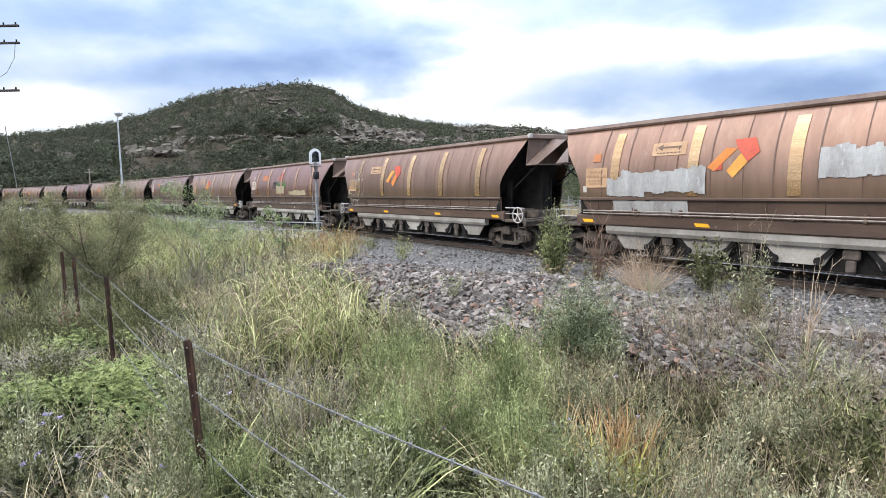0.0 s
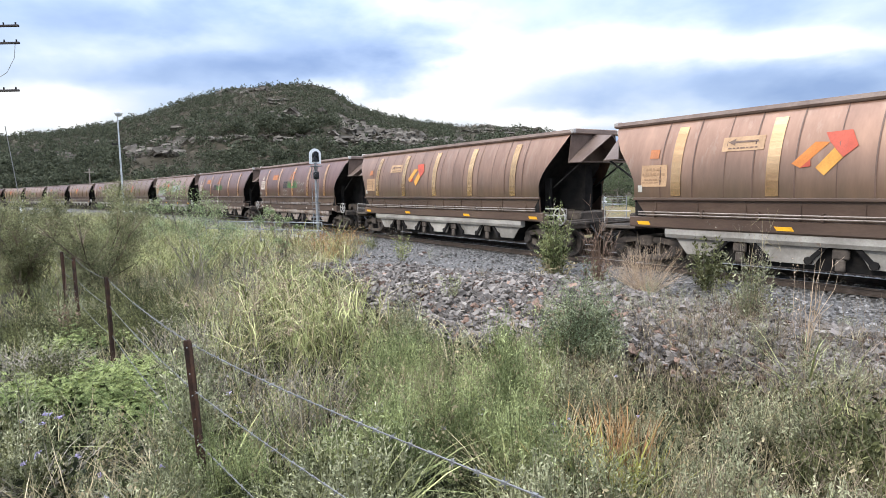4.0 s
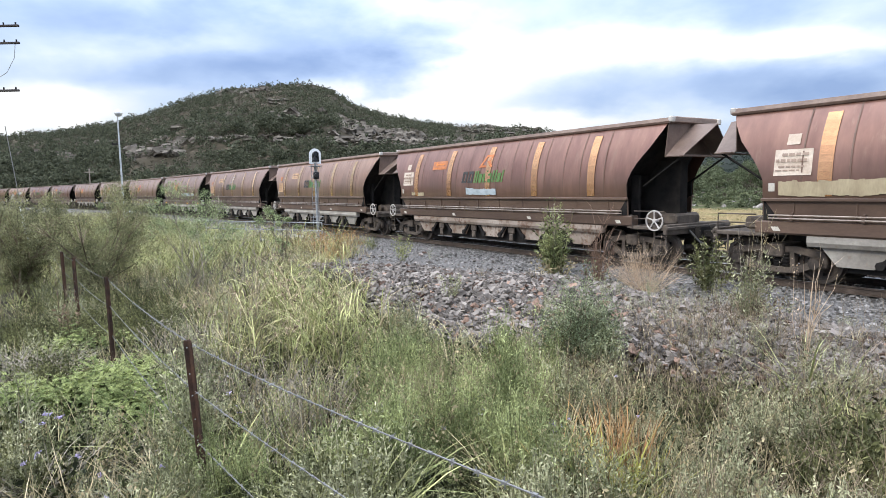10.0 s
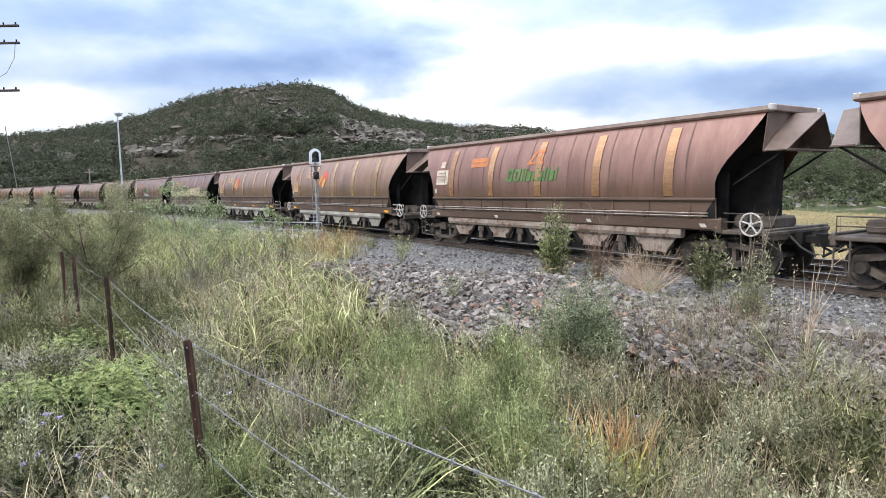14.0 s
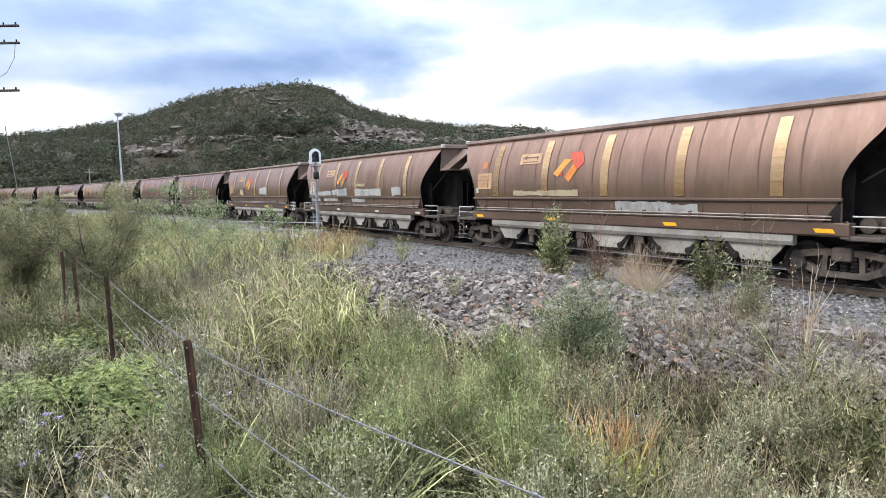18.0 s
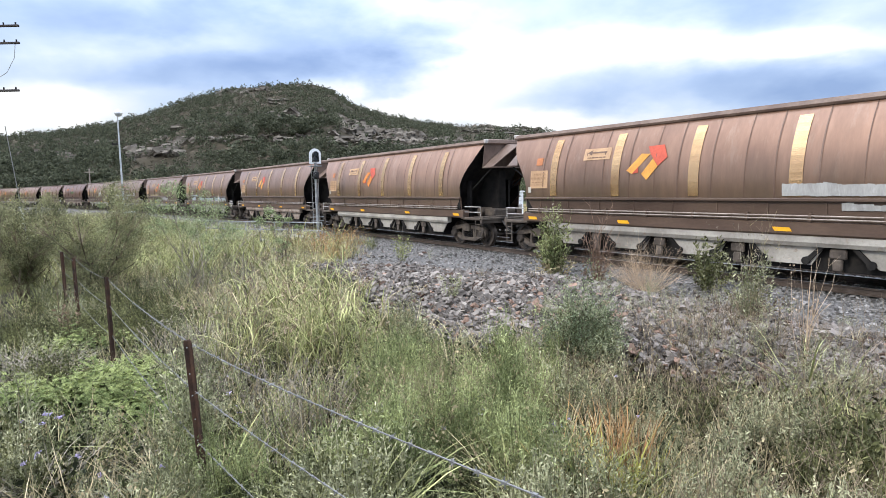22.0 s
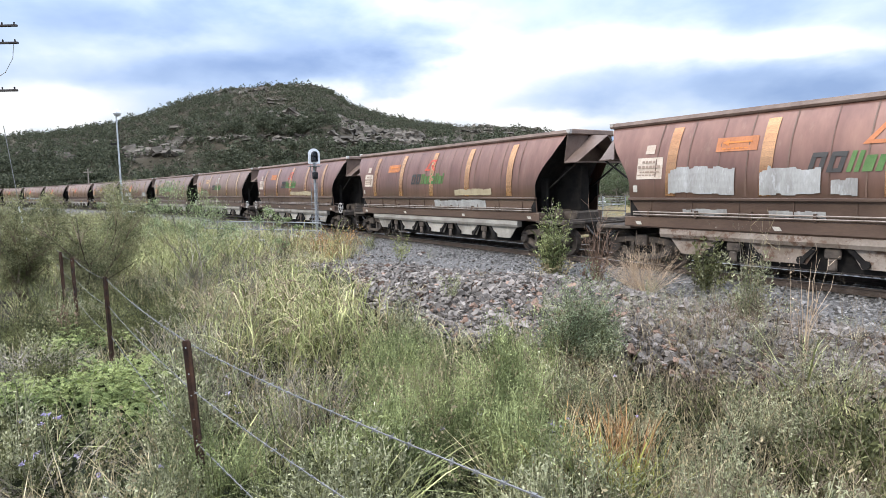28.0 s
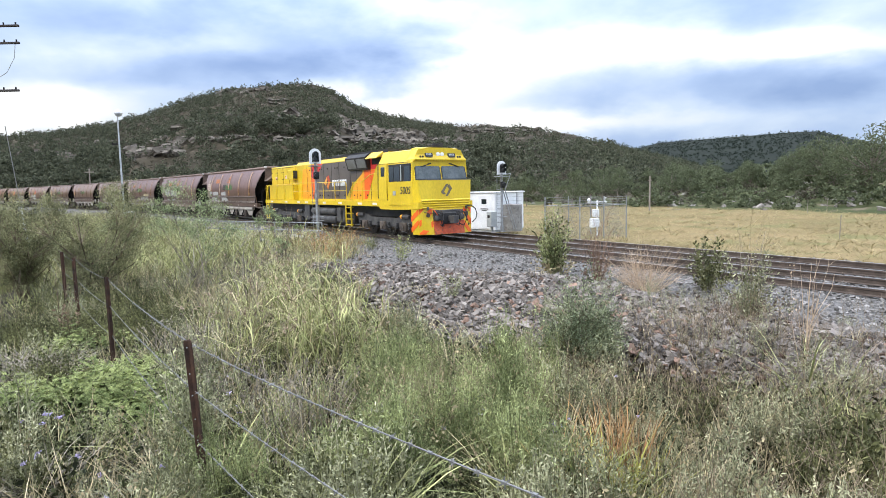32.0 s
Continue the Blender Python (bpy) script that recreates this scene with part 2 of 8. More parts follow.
RUBBER = plain("black_rubber", (0.02, 0.02, 0.02), 0.6)

RAIL = mat("rail_rust", (0.075, 0.057, 0.046), (0.125, 0.096, 0.078), 0.75, 0.3, 4, 40, 0.2)
RAILTOP = plain("rail_head_steel", (0.42, 0.40, 0.39), 0.3, 0.9)
BALLAST = mat("ballast_stone", (0.135, 0.127, 0.119), (0.250, 0.238, 0.222), 0.9, 0, 9, 40, 0.5, island=0.45, spec=0.08)
ROCK = mat("spoil_rock", (0.116, 0.103, 0.092), (0.228, 0.203, 0.180), 0.9, 0, 2.0, 26, 0.10, island=0.60, c3=(0.245, 0.170, 0.125), spot=0.64, spec=0.08, odd=(0.08, (0.205, 0.137, 0.104)))
# soil darkened in colour so gaps between plants and stones read as shade
SOIL = mat("gravelly_soil", (0.026, 0.022, 0.017), (0.060, 0.050, 0.038), 0.95, 0, 0.35, 14, 0.6, c3=(0.088, 0.078, 0.064), spot=0.60, spec=0.08)
PITWALL = mat("grimy_concrete", (0.19, 0.18, 0.165), (0.30, 0.29, 0.27), 0.85, 0, 2, 30, 0.15, c3=(0.13, 0.125, 0.115), spot=0.58)
CONCRETE = mat("concrete", (0.33, 0.32, 0.30), (0.46, 0.45, 0.42), 0.85, 0, 2, 30, 0.15, c3=(0.22, 0.21, 0.19), spot=0.63)
GALV = mat("galvanised_steel", (0.36, 0.38, 0.39), (0.50, 0.52, 0.53), 0.5, 0.25, 3, 30, 0.05)
MAST = mat("dull_galvanised_steel", (0.20, 0.21, 0.215), (0.32, 0.33, 0.335), 0.55, 0.25, 5, 30, 0.05)
WHITEP = plain("white_enamel", (0.76, 0.78, 0.79), 0.4, amount=0.05)
GREYP = plain("grey_enamel", (0.36, 0.38, 0.37), 0.5)
BLACKP = plain("black_enamel", (0.012, 0.012, 0.013), 0.5)
RUSTPOST = mat("rusty_picket", (0.035, 0.020, 0.015), (0.085, 0.042, 0.025), 0.85, 0.2, 6, 60, 0.3)
WIRE = plain("old_wire", (0.21, 0.21, 0.205), 0.6, 0.5)
TIMBER = mat("weathered_timber", (0.20, 0.17, 0.14), (0.32, 0.28, 0.24), 0.9, 0, 2, 25, 0.3, stretch=(6, 6, 0.6))
HILLROCK = mat("sandstone", (0.085, 0.074, 0.060), (0.175, 0.153, 0.126), 0.9, 0, 0.12, 1.2, 0.6, stretch=(1, 1, 2.4), island=0.3, c3=(0.060, 0.052, 0.044), spot=0.56, spec=0.08)
PALE_ROCK = mat("pale_boulder", (0.16, 0.147, 0.128), (0.30, 0.278, 0.247), 0.9, 0, 0.6, 5, 0.4, c3=(0.12, 0.11, 0.095), spot=0.58, island=0.2, spec=0.08)
HILL = mat("hill_scrub_soil", (0.034, 0.029, 0.019), (0.062, 0.052, 0.036), 0.95, 0, 0.05, 0.5, 0.3, c3=(0.115, 0.094, 0.070), spot=0.60, spec=0.08)
BARK = mat("gum_bark", (0.14, 0.11, 0.09), (0.28, 0.24, 0.20), 0.9, 0, 2, 15, 0.3, stretch=(4, 4, 0.5))

DARKTIMBER = mat("dark_timber", (0.030, 0.026, 0.024), (0.065, 0.055, 0.048), 0.85, 0, 2, 25, 0.3, stretch=(6, 6, 0.6))
FAINT = plain("faint_ink", (0.39, 0.235, 0.13), 0.6)
FAINT_W = plain("faint_grey_ink", (0.34, 0.25, 0.19), 0.6)
# ---------- shape helpers ----------
class Geo:
    """Points and faces of one mesh."""

    def __init__(self):
        self.v, self.f, self.smooth = [], [], False

    def add(self, vs, fs):
        k = len(self.v)
        self.v.extend([tuple(p) for p in vs])
        self.f.extend([tuple(i + k for i in q) for q in fs])
        return self

    def box(self, x0, x1, y0, y1, z0, z1, c=0.0):
        """A box; c: chamfer of its long edges."""
        if c <= 0:
            vs = [(x, y, z) for x in (x0, x1) for y in (y0, y1) for z in (z0, z1)]
            return self.add(vs, [(0, 1, 3, 2), (4, 6, 7, 5), (0, 4, 5, 1), (2, 3, 7, 6), (0, 2, 6, 4), (1, 5, 7, 3)])
        rings = []
        for x, d in ((x0, c), (x0 + c, 0), (x1 - c, 0), (x1, c)):
            a, b, e, g = y0 + d, y1 - d, z0 + d, z1 - d
            rings.append([(x, a + c, e), (x, b - c, e), (x, b, e + c), (x, b, g - c), (x, b - c, g), (x, a + c, g), (x, a, g - c), (x, a, e + c)])
        return self.loft(rings)

    def loft(self, rings, caps=True, closed=True):
        n = len(rings[0])
        vs = [p for r in rings for p in r]
        fs = []
        for i in range(len(rings) - 1):
            for j in range(n if closed else n - 1):
                a, b = i * n + j, i * n + (j + 1) % n
                fs.append((a, b, b + n, a + n))
        if caps and closed:
            fs.append(tuple(range(n - 1, -1, -1)))
            fs.append(tuple(range((len(rings) - 1) * n, len(rings) * n)))
        return self.add(vs, fs)

    def prism(self, poly, a, b, axis="y"):
        """A polygon carried from a to b along an axis; poly in the other two axes, in order."""
        def at(p, w):
            return {"x": (w, p[0], p[1]), "y": (p[0], w, p[1]), "z": (p[0], p[1], w)}[axis]
        return self.loft([[at(p, a) for p in poly], [at(p, b) for p in poly]])

    def tube(self, pts, r, n=6, r2=None, caps=True):
        rings = []
        pts = [Vector(p) for p in pts]
        for i, p in enumerate(pts):
            d = (pts[min(i + 1, len(pts) - 1)] - pts[max(i - 1, 0)]).normalized()
            u = d.orthogonal().normalized() if abs(d.z) > 0.9 else d.cross(Vector((0, 0, 1))).normalized()
            w = d.cross(u)
            rr = r if r2 is None else r + (r2 - r) * i / max(1, len(pts) - 1)
            rings.append([p + rr * (math.cos(2 * math.pi * k / n) * u + math.sin(2 * math.pi * k / n) * w) for k in range(n)])
        return self.loft(rings, caps)

    def lathe(self, prof, centre, axis="y", n=20):
        """A profile of (radius, along) turned about an axis through centre."""
        rings = []
        for r, h in prof:
            ring = []
            for k in range(n):
                c, s = r * math.cos(2 * math.pi * k / n), r * math.sin(2 * math.pi * k / n)
                p = {"x": (h, c, s), "y": (c, h, s), "z": (c, s, h)}[axis]
                ring.append((p[0] + centre[0], p[1] + centre[1], p[2] + centre[2]))
            rings.append(ring)
        return self.loft(rings)

    def plate(self, pts, thick, normal):
        """A flat polygon given a thickness along normal."""
        n = Vector(normal).normalized() * thick
        return self.loft([[Vector(p) for p in pts], [Vector(p) + n for p in pts]])

    def mesh(self, name, m=None):
        me = bpy.data.meshes.new(name)
        me.from_pydata(self.v, [], self.f)
        if self.smooth:
            me.polygons.foreach_set("use_smooth", [True] * len(me.polygons))
            me.set_sharp_from_angle(angle=radians(38))
        if m:
            me.materials.append(m)
        bm = bmesh.new()
        bm.from_mesh(me)
        bmesh.ops.recalc_face_normals(bm, faces=bm.faces)
        bm.to_mesh(me)
        bm.free()
        return me


def part(name, geo, m, parent, label="", smooth=False):
    geo.smooth = smooth
    ob = new(name, geo.mesh(name, m))
    ob.parent = parent
    if label:
        ob["label"] = label
    return ob


def thing(name, label, category, group="", kind="", at=None):
    ob = new(name)
    ob.empty_display_size = 0.3
    if at is not None:
        ob.matrix_world = at
    return tagged(ob, label, category, group, kind)


def bulk(name, V, Q, m, label="", category="", kind="stuff", smooth=False):
    """A large mesh of quads from arrays."""
    V, Q = np.asarray(V, np.float32), np.asarray(Q, np.int32)
    me = bpy.data.meshes.new(name)
    me.vertices.add(len(V))
    me.vertices.foreach_set("co", V.ravel())
    me.loops.add(Q.size)
    me.loops.foreach_set("vertex_index", Q.ravel())
    me.polygons.add(len(Q))
    me.polygons.foreach_set("loop_start", np.arange(0, Q.size, Q.shape[1], dtype=np.int32))
    me.polygons.foreach_set("loop_total", np.full(len(Q), Q.shape[1], np.int32))
    if smooth:
        me.polygons.foreach_set("use_smooth", np.ones(len(Q), bool))
    else:
        me.shade_flat()
    me.update(calc_edges=True)
    me.materials.append(m)
    return tagged(new(name, me), label, category, "", kind)


def many(templates, places, yaw, size, rng, lean=0.0):
    """Copies of (points, quads) templates at places, turned and sized: one pair of arrays."""
    Vs, Qs, k = [], [], 0
    pick = rng.integers(0, len(templates), len(places))
    tilt = rng.normal(0, lean, (len(places), 2)) if lean else np.zeros((len(places), 2))
    size = np.asarray(size, float)
    if size.ndim == 1:
        size = np.stack([size] * 3, 1)
    for t, (tv, tq) in enumerate(templates):
        idx = np.nonzero(pick == t)[0]
        if not len(idx):
            continue
        c, s = np.cos(yaw[idx])[:, None], np.sin(yaw[idx])[:, None]
        p = tv[None] * size[idx][:, None, :]
        x, y, z = p[..., 0], p[..., 1], p[..., 2]
        X, Y = c * x - s * y, s * x + c * y
        X = X + tilt[idx][:, :1] * z + places[idx][:, :1]
        Y = Y + tilt[idx][:, 1:] * z + places[idx][:, 1:2]
        Z = z + places[idx][:, 2:3]
        Vs.append(np.stack([X, Y, Z], -1).reshape(-1, 3))
        Qs.append((tq[None] + (np.arange(len(idx)) * len(tv))[:, None, None]).reshape(-1, tq.shape[1]) + k)
        k += len(idx) * len(tv)
    return np.concatenate(Vs), np.concatenate(Qs)


def soft_noise(x, y, f, seed=0):
    """Cheap smooth noise of arrays, about -1 to 1."""
    r = np.random.default_rng(seed)
    out = np.zeros_like(np.asarray(x, float))
    for _ in range(7):
        a, ph, k = r.uniform(0, 2 * np.pi), r.uniform(0, 6.28), f * r.uniform(0.5, 1.9)
        out = out + np.sin(k * (x * np.cos(a) + y * np.sin(a)) + ph)
    return out / 4.0


# ---------- ground ----------
def beside(x, y):
    """Offset from the near rail (negative on the camera's side) and metres along the line, of points."""
    x, y = np.asarray(x, float), np.asarray(y, float)
    shape = x.shape
    x, y = x.ravel(), y.ravel()
    off, along = np.empty_like(x), np.empty_like(x)
    nx, ny = np.cos(_TH), np.sin(_TH)
    sl = slice(None, None, 4)
    PX, PY = _X[sl], _Y[sl]
    for a in range(0, len(x), 4000):
        b = slice(a, a + 4000)
        d = (x[b, None] - PX) ** 2 + (y[b, None] - PY) ** 2
        i = d.argmin(1) * 4
        rx, ry = x[b] - _X[i], y[b] - _Y[i]
        off[b] = rx * nx[i] + ry * ny[i]
        along[b] = _S[i] + rx * _DX[i] + ry * _DY[i]
    return off.reshape(shape), along.reshape(shape)


def ground_z(x, y, off=None, along=None):
    if off is None:
        off, along = beside(x, y)
    prof = np.interp(off, [-60, -16, -12, -9.5, -8.0, -5.5, -2.6, -1.7, 5.9, 7.2, 12, 60], [-0.6, -0.55, -0.62, -0.75, -0.62, -0.42, -0.34, -0.2, -0.2, -0.62, -0.75, -0.72])
    rough = np.clip((np.abs(off - 2.1) - 4.0) / 4, 0, 1)
    prof = prof + rough * (0.06 * soft_noise(x, y, 0.9, 3) + 0.05 * soft_noise(x, y, 0.22, 4))
    return prof


def spaced(lo, hi, mid, fine, n):
    """n places from lo to hi, closest together round mid."""
    a, b = math.asinh((lo - mid) / fine), math.asinh((hi - mid) / fine)
    return mid + fine * np.sinh(np.linspace(a, b, n))


gx, gy = spaced(-2500, 2500, 0.0, 12.0, 230), spaced(-1200, 3500, 11.0, 9.0, 230)
GX, GY = np.meshgrid(gx, gy, indexing="ij")
GZ = ground_z(GX, GY)
ni, nj = GX.shape
I, J = np.meshgrid(np.arange(ni - 1), np.arange(nj - 1), indexing="ij")
a = (I * nj + J).ravel()
GQ = np.stack([a, a + nj, a + nj + 1, a + 1], 1)
FIELD = mat("dry_field", (0.185, 0.143, 0.068), (0.245, 0.182, 0.092), 0.95, 0, 0.09, 2.2, 0.9, c3=(0.155, 0.148, 0.062), spot=0.55, stretch=(1, 1, 1), spec=0.08)
ground = bulk("ground", np.stack([GX, GY, GZ], -1).reshape(-1, 3), GQ, SOIL, "gravelly soil beside the line and dry grassland beyond", "ground", "structure", True)
ground.data.materials.append(FIELD)
mid_off, _ = beside((GX[:-1, :-1] + GX[1:, 1:]) / 2, (GY[:-1, :-1] + GY[1:, 1:]) / 2)
ground.data.materials.append(mat("track_gravel", (0.075, 0.071, 0.067), (0.215, 0.205, 0.195), 0.95, 0, 16, 70, 0.9, lo=0.35, hi=0.65, spec=0.08))
flat_off = mid_off.ravel()
ground.data.polygons.foreach_set("material_index", np.where(flat_off > 9.2, 1, np.where((flat_off > -5.6) & (flat_off < 6.6), 2, 0)).astype(np.int32))

# ---------- hills ----------
def hill(name, skyline, ridge, foot, steps, label, m, lump=0.05, power=0.8, back=1.35, under=0.0):
    """A slope that rises from its foot to a ridge, both by azimuth, and falls behind it; skyline: azimuth and slope of the ridge from the eye."""
    az, sl = np.array(skyline).T
    A = np.linspace(az[0], az[-1], steps[0])
    SL = np.interp(A, az, sl)
    R = np.interp(A, [p[0] for p in ridge], [p[1] for p in ridge])
    F = np.interp(A, [p[0] for p in foot], [p[1] for p in foot])
    T = np.linspace(0, back, steps[1])
    AA, TT = np.meshgrid(A, T, indexing="ij")
    RR = F[:, None] + (R - F)[:, None] * TT
    H = SL[:, None] * R[:, None] + EYE - under
    x, y = RR * np.sin(AA), RR * np.cos(AA)
    rise = np.where(TT <= 1, np.clip(TT, 0, 1) ** power, 1 - (TT - 1) * 1.2)
    bump = soft_noise(x, y, 0.06, 8) * 0.5 + soft_noise(x, y, 0.16, 9) * 0.35 + soft_noise(x, y, 0.4, 10) * 0.15
    z = -1.2 + (H + 1.2) * rise + lump * H * bump * np.clip(TT * 4, 0, 1) * np.clip(np.abs(1 - TT) * 5, 0.0, 1)
    n, k = AA.shape
    I, J = np.meshgrid(np.arange(n - 1), np.arange(k - 1), indexing="ij")
    a = (I * k + J).ravel()
    ob = bulk(name, np.stack([x, y, z], -1).reshape(-1, 3), np.stack([a, a + k, a + k + 1, a + 1], 1), m, label, "hill", "structure", True)
    return ob, dict(A=A, T=T, F=F, R=R, z=z)


def on_hill(h, az, t):
    """Points of a hill at azimuths and shares of its depth."""
    i = np.interp(az, h["A"], np.arange(len(h["A"])))
    j = np.interp(t, h["T"], np.arange(len(h["T"])))
    i0, j0 = np.clip(i.astype(int), 0, len(h["A"]) - 2), np.clip(j.astype(int), 0, len(h["T"]) - 2)
    fi, fj, z = i - i0, j - j0, h["z"]
    zz = (z[i0, j0] * (1 - fi) + z[i0 + 1, j0] * fi) * (1 - fj) + (z[i0, j0 + 1] * (1 - fi) + z[i0 + 1, j0 + 1] * fi) * fj
    r = np.interp(az, h["A"], h["F"]) + (np.interp(az, h["A"], h["R"]) - np.interp(az, h["A"], h["F"])) * t
    return np.stack([r * np.sin(az), r * np.cos(az), zz], -1)


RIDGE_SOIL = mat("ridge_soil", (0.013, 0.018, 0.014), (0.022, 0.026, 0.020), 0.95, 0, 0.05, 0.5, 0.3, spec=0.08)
SLOPE = mat("grassy_slope_soil", (0.046, 0.056, 0.024), (0.090, 0.098, 0.043), 0.95, 0, 0.12, 1.5, 0.4, c3=(0.14, 0.115, 0.08), spot=0.6, spec=0.08)
main_hill, HM = hill("backdrop_mesa_hill",
                     [(-0.986, 0.0513), (-0.771, 0.0633), (-0.612, 0.0758), (-0.548, 0.0835), (-0.48, 0.097), (-0.436, 0.1109), (-0.382, 0.1353), (-0.326, 0.151), (-0.268, 0.1592), (-0.209, 0.1629),
                      (-0.171, 0.1538), (-0.141, 0.1331), (-0.089, 0.1144), (-0.026, 0.102), (0.045, 0.0952), (0.152, 0.0877), (0.23, 0.0692), (0.297, 0.0504), (0.402, 0.0183), (0.512, -0.0087)],
                     [(-1.2, 420), (-0.25, 430), (0.1, 520), (0.5, 560)], [(-1.2, 150), (-0.5, 190), (-0.1, 150), (0.15, 105), (0.6, 100)], (340, 120),
                     "flat-topped scrub-covered hill with sandstone outcrops", HILL, 0.06, 0.85, under=0.7)
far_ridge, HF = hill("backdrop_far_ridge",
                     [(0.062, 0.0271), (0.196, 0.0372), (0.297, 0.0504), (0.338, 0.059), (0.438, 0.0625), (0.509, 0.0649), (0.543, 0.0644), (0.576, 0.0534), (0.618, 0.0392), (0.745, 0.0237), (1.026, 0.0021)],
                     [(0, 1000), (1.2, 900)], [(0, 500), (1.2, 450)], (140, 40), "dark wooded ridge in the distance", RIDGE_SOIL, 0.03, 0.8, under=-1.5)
foot_hill, HS = hill("backdrop_wooded_slope",
                     [(-0.02, -0.014), (0.062, -0.010), (0.152, -0.009), (0.281, -0.007), (0.402, -0.004), (0.511, 0.002), (0.577, 0.007), (0.619, 0.010), (0.745, 0.012), (1.026, -0.004)],
                     [(-0.1, 170), (0.3, 160), (0.65, 130), (1.2, 120)], [(-0.1, 95), (0.1, 84), (0.35, 68), (0.65, 58), (1.2, 60)], (240, 50),
                     "lower slope with gum trees and sandstone boulders", SLOPE, 0.10, 0.9)

# ---------- the two tracks ----------
RAILS = [(0.0, "near"), (1.53, "near"), (2.96, "far"), (4.40, "far")]


def rail_profile():
    """Outline of a rail across the line, its head's top at 0."""
    return [(-0.07, -0.16), (0.07, -0.16), (0.07, -0.148), (0.012, -0.125), (0.009, -0.045), (0.035, -0.035), (0.035, -0.008), (0.028, 0.0), (-0.028, 0.0), (-0.035, -0.008), (-0.035, -0.035),
            (-0.009, -0.045), (-0.012, -0.125), (-0.07, -0.148)]


ss = np.concatenate([np.arange(-600, -60, 12), np.arange(-60, 260, 4), np.arange(260, 860, 12)])
for number, (off, which) in enumerate(RAILS):
    g = Geo()
    rings = []
    for s in ss:
        rings.append([])
        for p, z in rail_profile():
            x, y, _ = line_at(s, off + p)
            rings[-1].append((float(x), float(y), z))
    g.loft(rings)
    rail = new("rail", g.mesh("rail", RAIL))
    tagged(rail, "rusty steel rail with a worn bright head on the %s track" % which, "rail", "rails of the line", "structure")
    g = Geo()
    rings = []
    for s in ss:
        rings.append([])
        for p, z in ((-0.024, 0.0), (0.024, 0.0), (0.024, 0.004), (-0.024, 0.004)):
            x, y, _ = line_at(s, off + p)
            rings[-1].append((float(x), float(y), z))
    part("rail_head", g.loft(rings), RAILTOP, rail, "bright worn running surface")
# ---------- hopper wagons ----------
PITCH_W = 16.345       # length over couplers
PIPE_PALE = mat("worn_pipe_paint", (0.20, 0.155, 0.120), (0.34, 0.285, 0.235), 0.4, 0.2, 3, 30, 0.05)
SEAM = mat("seam_paint", (0.135, 0.080, 0.058), (0.185, 0.115, 0.082), 0.5, 0, 1.0, 20, 0.05)
HALFW = [(3.95, 0.95), (3.75, 1.08), (3.43, 1.25), (3.05, 1.395), (2.63, 1.48), (2.25, 1.505), (1.9, 1.485)]


_bulge = np.polyfit([p[0] for p in HALFW], [p[1] for p in HALFW], 3)


def half_width(z):
    """Half the body's width at a height: a smooth barrel curve."""
    return float(np.polyval(_bulge, z))


def side_end(z):
    """Half length of the side sheet at a height."""
    return float(np.interp(z, [1.05, 2.25, 2.5, 2.85, 3.2, 3.6, 3.95], [6.26, 6.26, 6.34, 6.58, 6.88, 7.12, 7.27]))


def side_patch(x0, x1, z0, z1, lift, ragged=0.0, rng=None, shear=0.0, n=1):
    """A thin sheet that lies on the near, curved side of the body."""
    g = Geo()
    zs = np.linspace(z0, z1, max(2, int((z1 - z0) / 0.16) + 1))
    xs = np.linspace(x0, x1, n + 1)
    for side in (1,):
        rows = []
        for i, x in enumerate(xs):
            lo = z0 + (rng.uniform(0, ragged) if ragged else 0)
            hi = z1 - (rng.uniform(0, ragged) if ragged else 0)
            col = []
            for z in np.linspace(lo, hi, len(zs)):
                w = (half_width(z) if z > 1.86 else float(np.interp(z, [1.05, 1.38, 1.4, 1.86], [1.475, 1.475, 1.455, 1.47]))) + lift
                col.append((x + shear * (z - z0), side * w, z))
            rows.append(col)
        k = len(zs)
        vs = [p for r in rows for p in r]
        g.add(vs, [(i * k + j, (i + 1) * k + j, (i + 1) * k + j + 1, i * k + j + 1) for i in range(len(rows) - 1) for j in range(k - 1)])
    return g


def roller_patch(x0, x1, z0, z1, lift, rng):
    """One sheet of paint on the near side, laid in upright roller strokes with uneven ends."""
    hi_end, lo_end = rng.uniform(0, 0.12), rng.uniform(0, 0.08)
    x, end = min(x0, x1), max(x0, x1)
    tall = z1 - z0
    cols = []
    while x < end:
        d = min(rng.uniform(0.07, 0.16), end - x + 0.01)
        hi_end = float(np.clip(hi_end + rng.normal(0, 0.05), 0, 0.24))
        lo_end = float(np.clip(lo_end + rng.normal(0, 0.03), 0, 0.12))
        lo, hi = z0 + tall * lo_end + rng.uniform(0, 0.015), z1 - tall * hi_end + rng.uniform(-0.015, 0.015)
        cols += [(x + 0.006, lo, hi), (x + d - 0.006, lo + rng.uniform(-0.01, 0.01), hi + rng.uniform(-0.015, 0.015))]
        x += d
    k = 5
    g = Geo()
    V = [(cx, half_width(lo + (hi - lo) * f / (k - 1)) + lift, lo + (hi - lo) * f / (k - 1)) for cx, lo, hi in cols for f in range(k)]
    g.add(V, [(a * k + f, (a + 1) * k + f, (a + 1) * k + f + 1, a * k + f + 1) for a in range(len(cols) - 1) for f in range(k - 1)])
    return g


def on_side(poly, lift):
    """A flat-cut shape (x, z) laid on the near side."""
    g = Geo()
    g.add([(x, half_width(z) + lift, z) for x, z in poly], [tuple(range(len(poly)))])
    return g


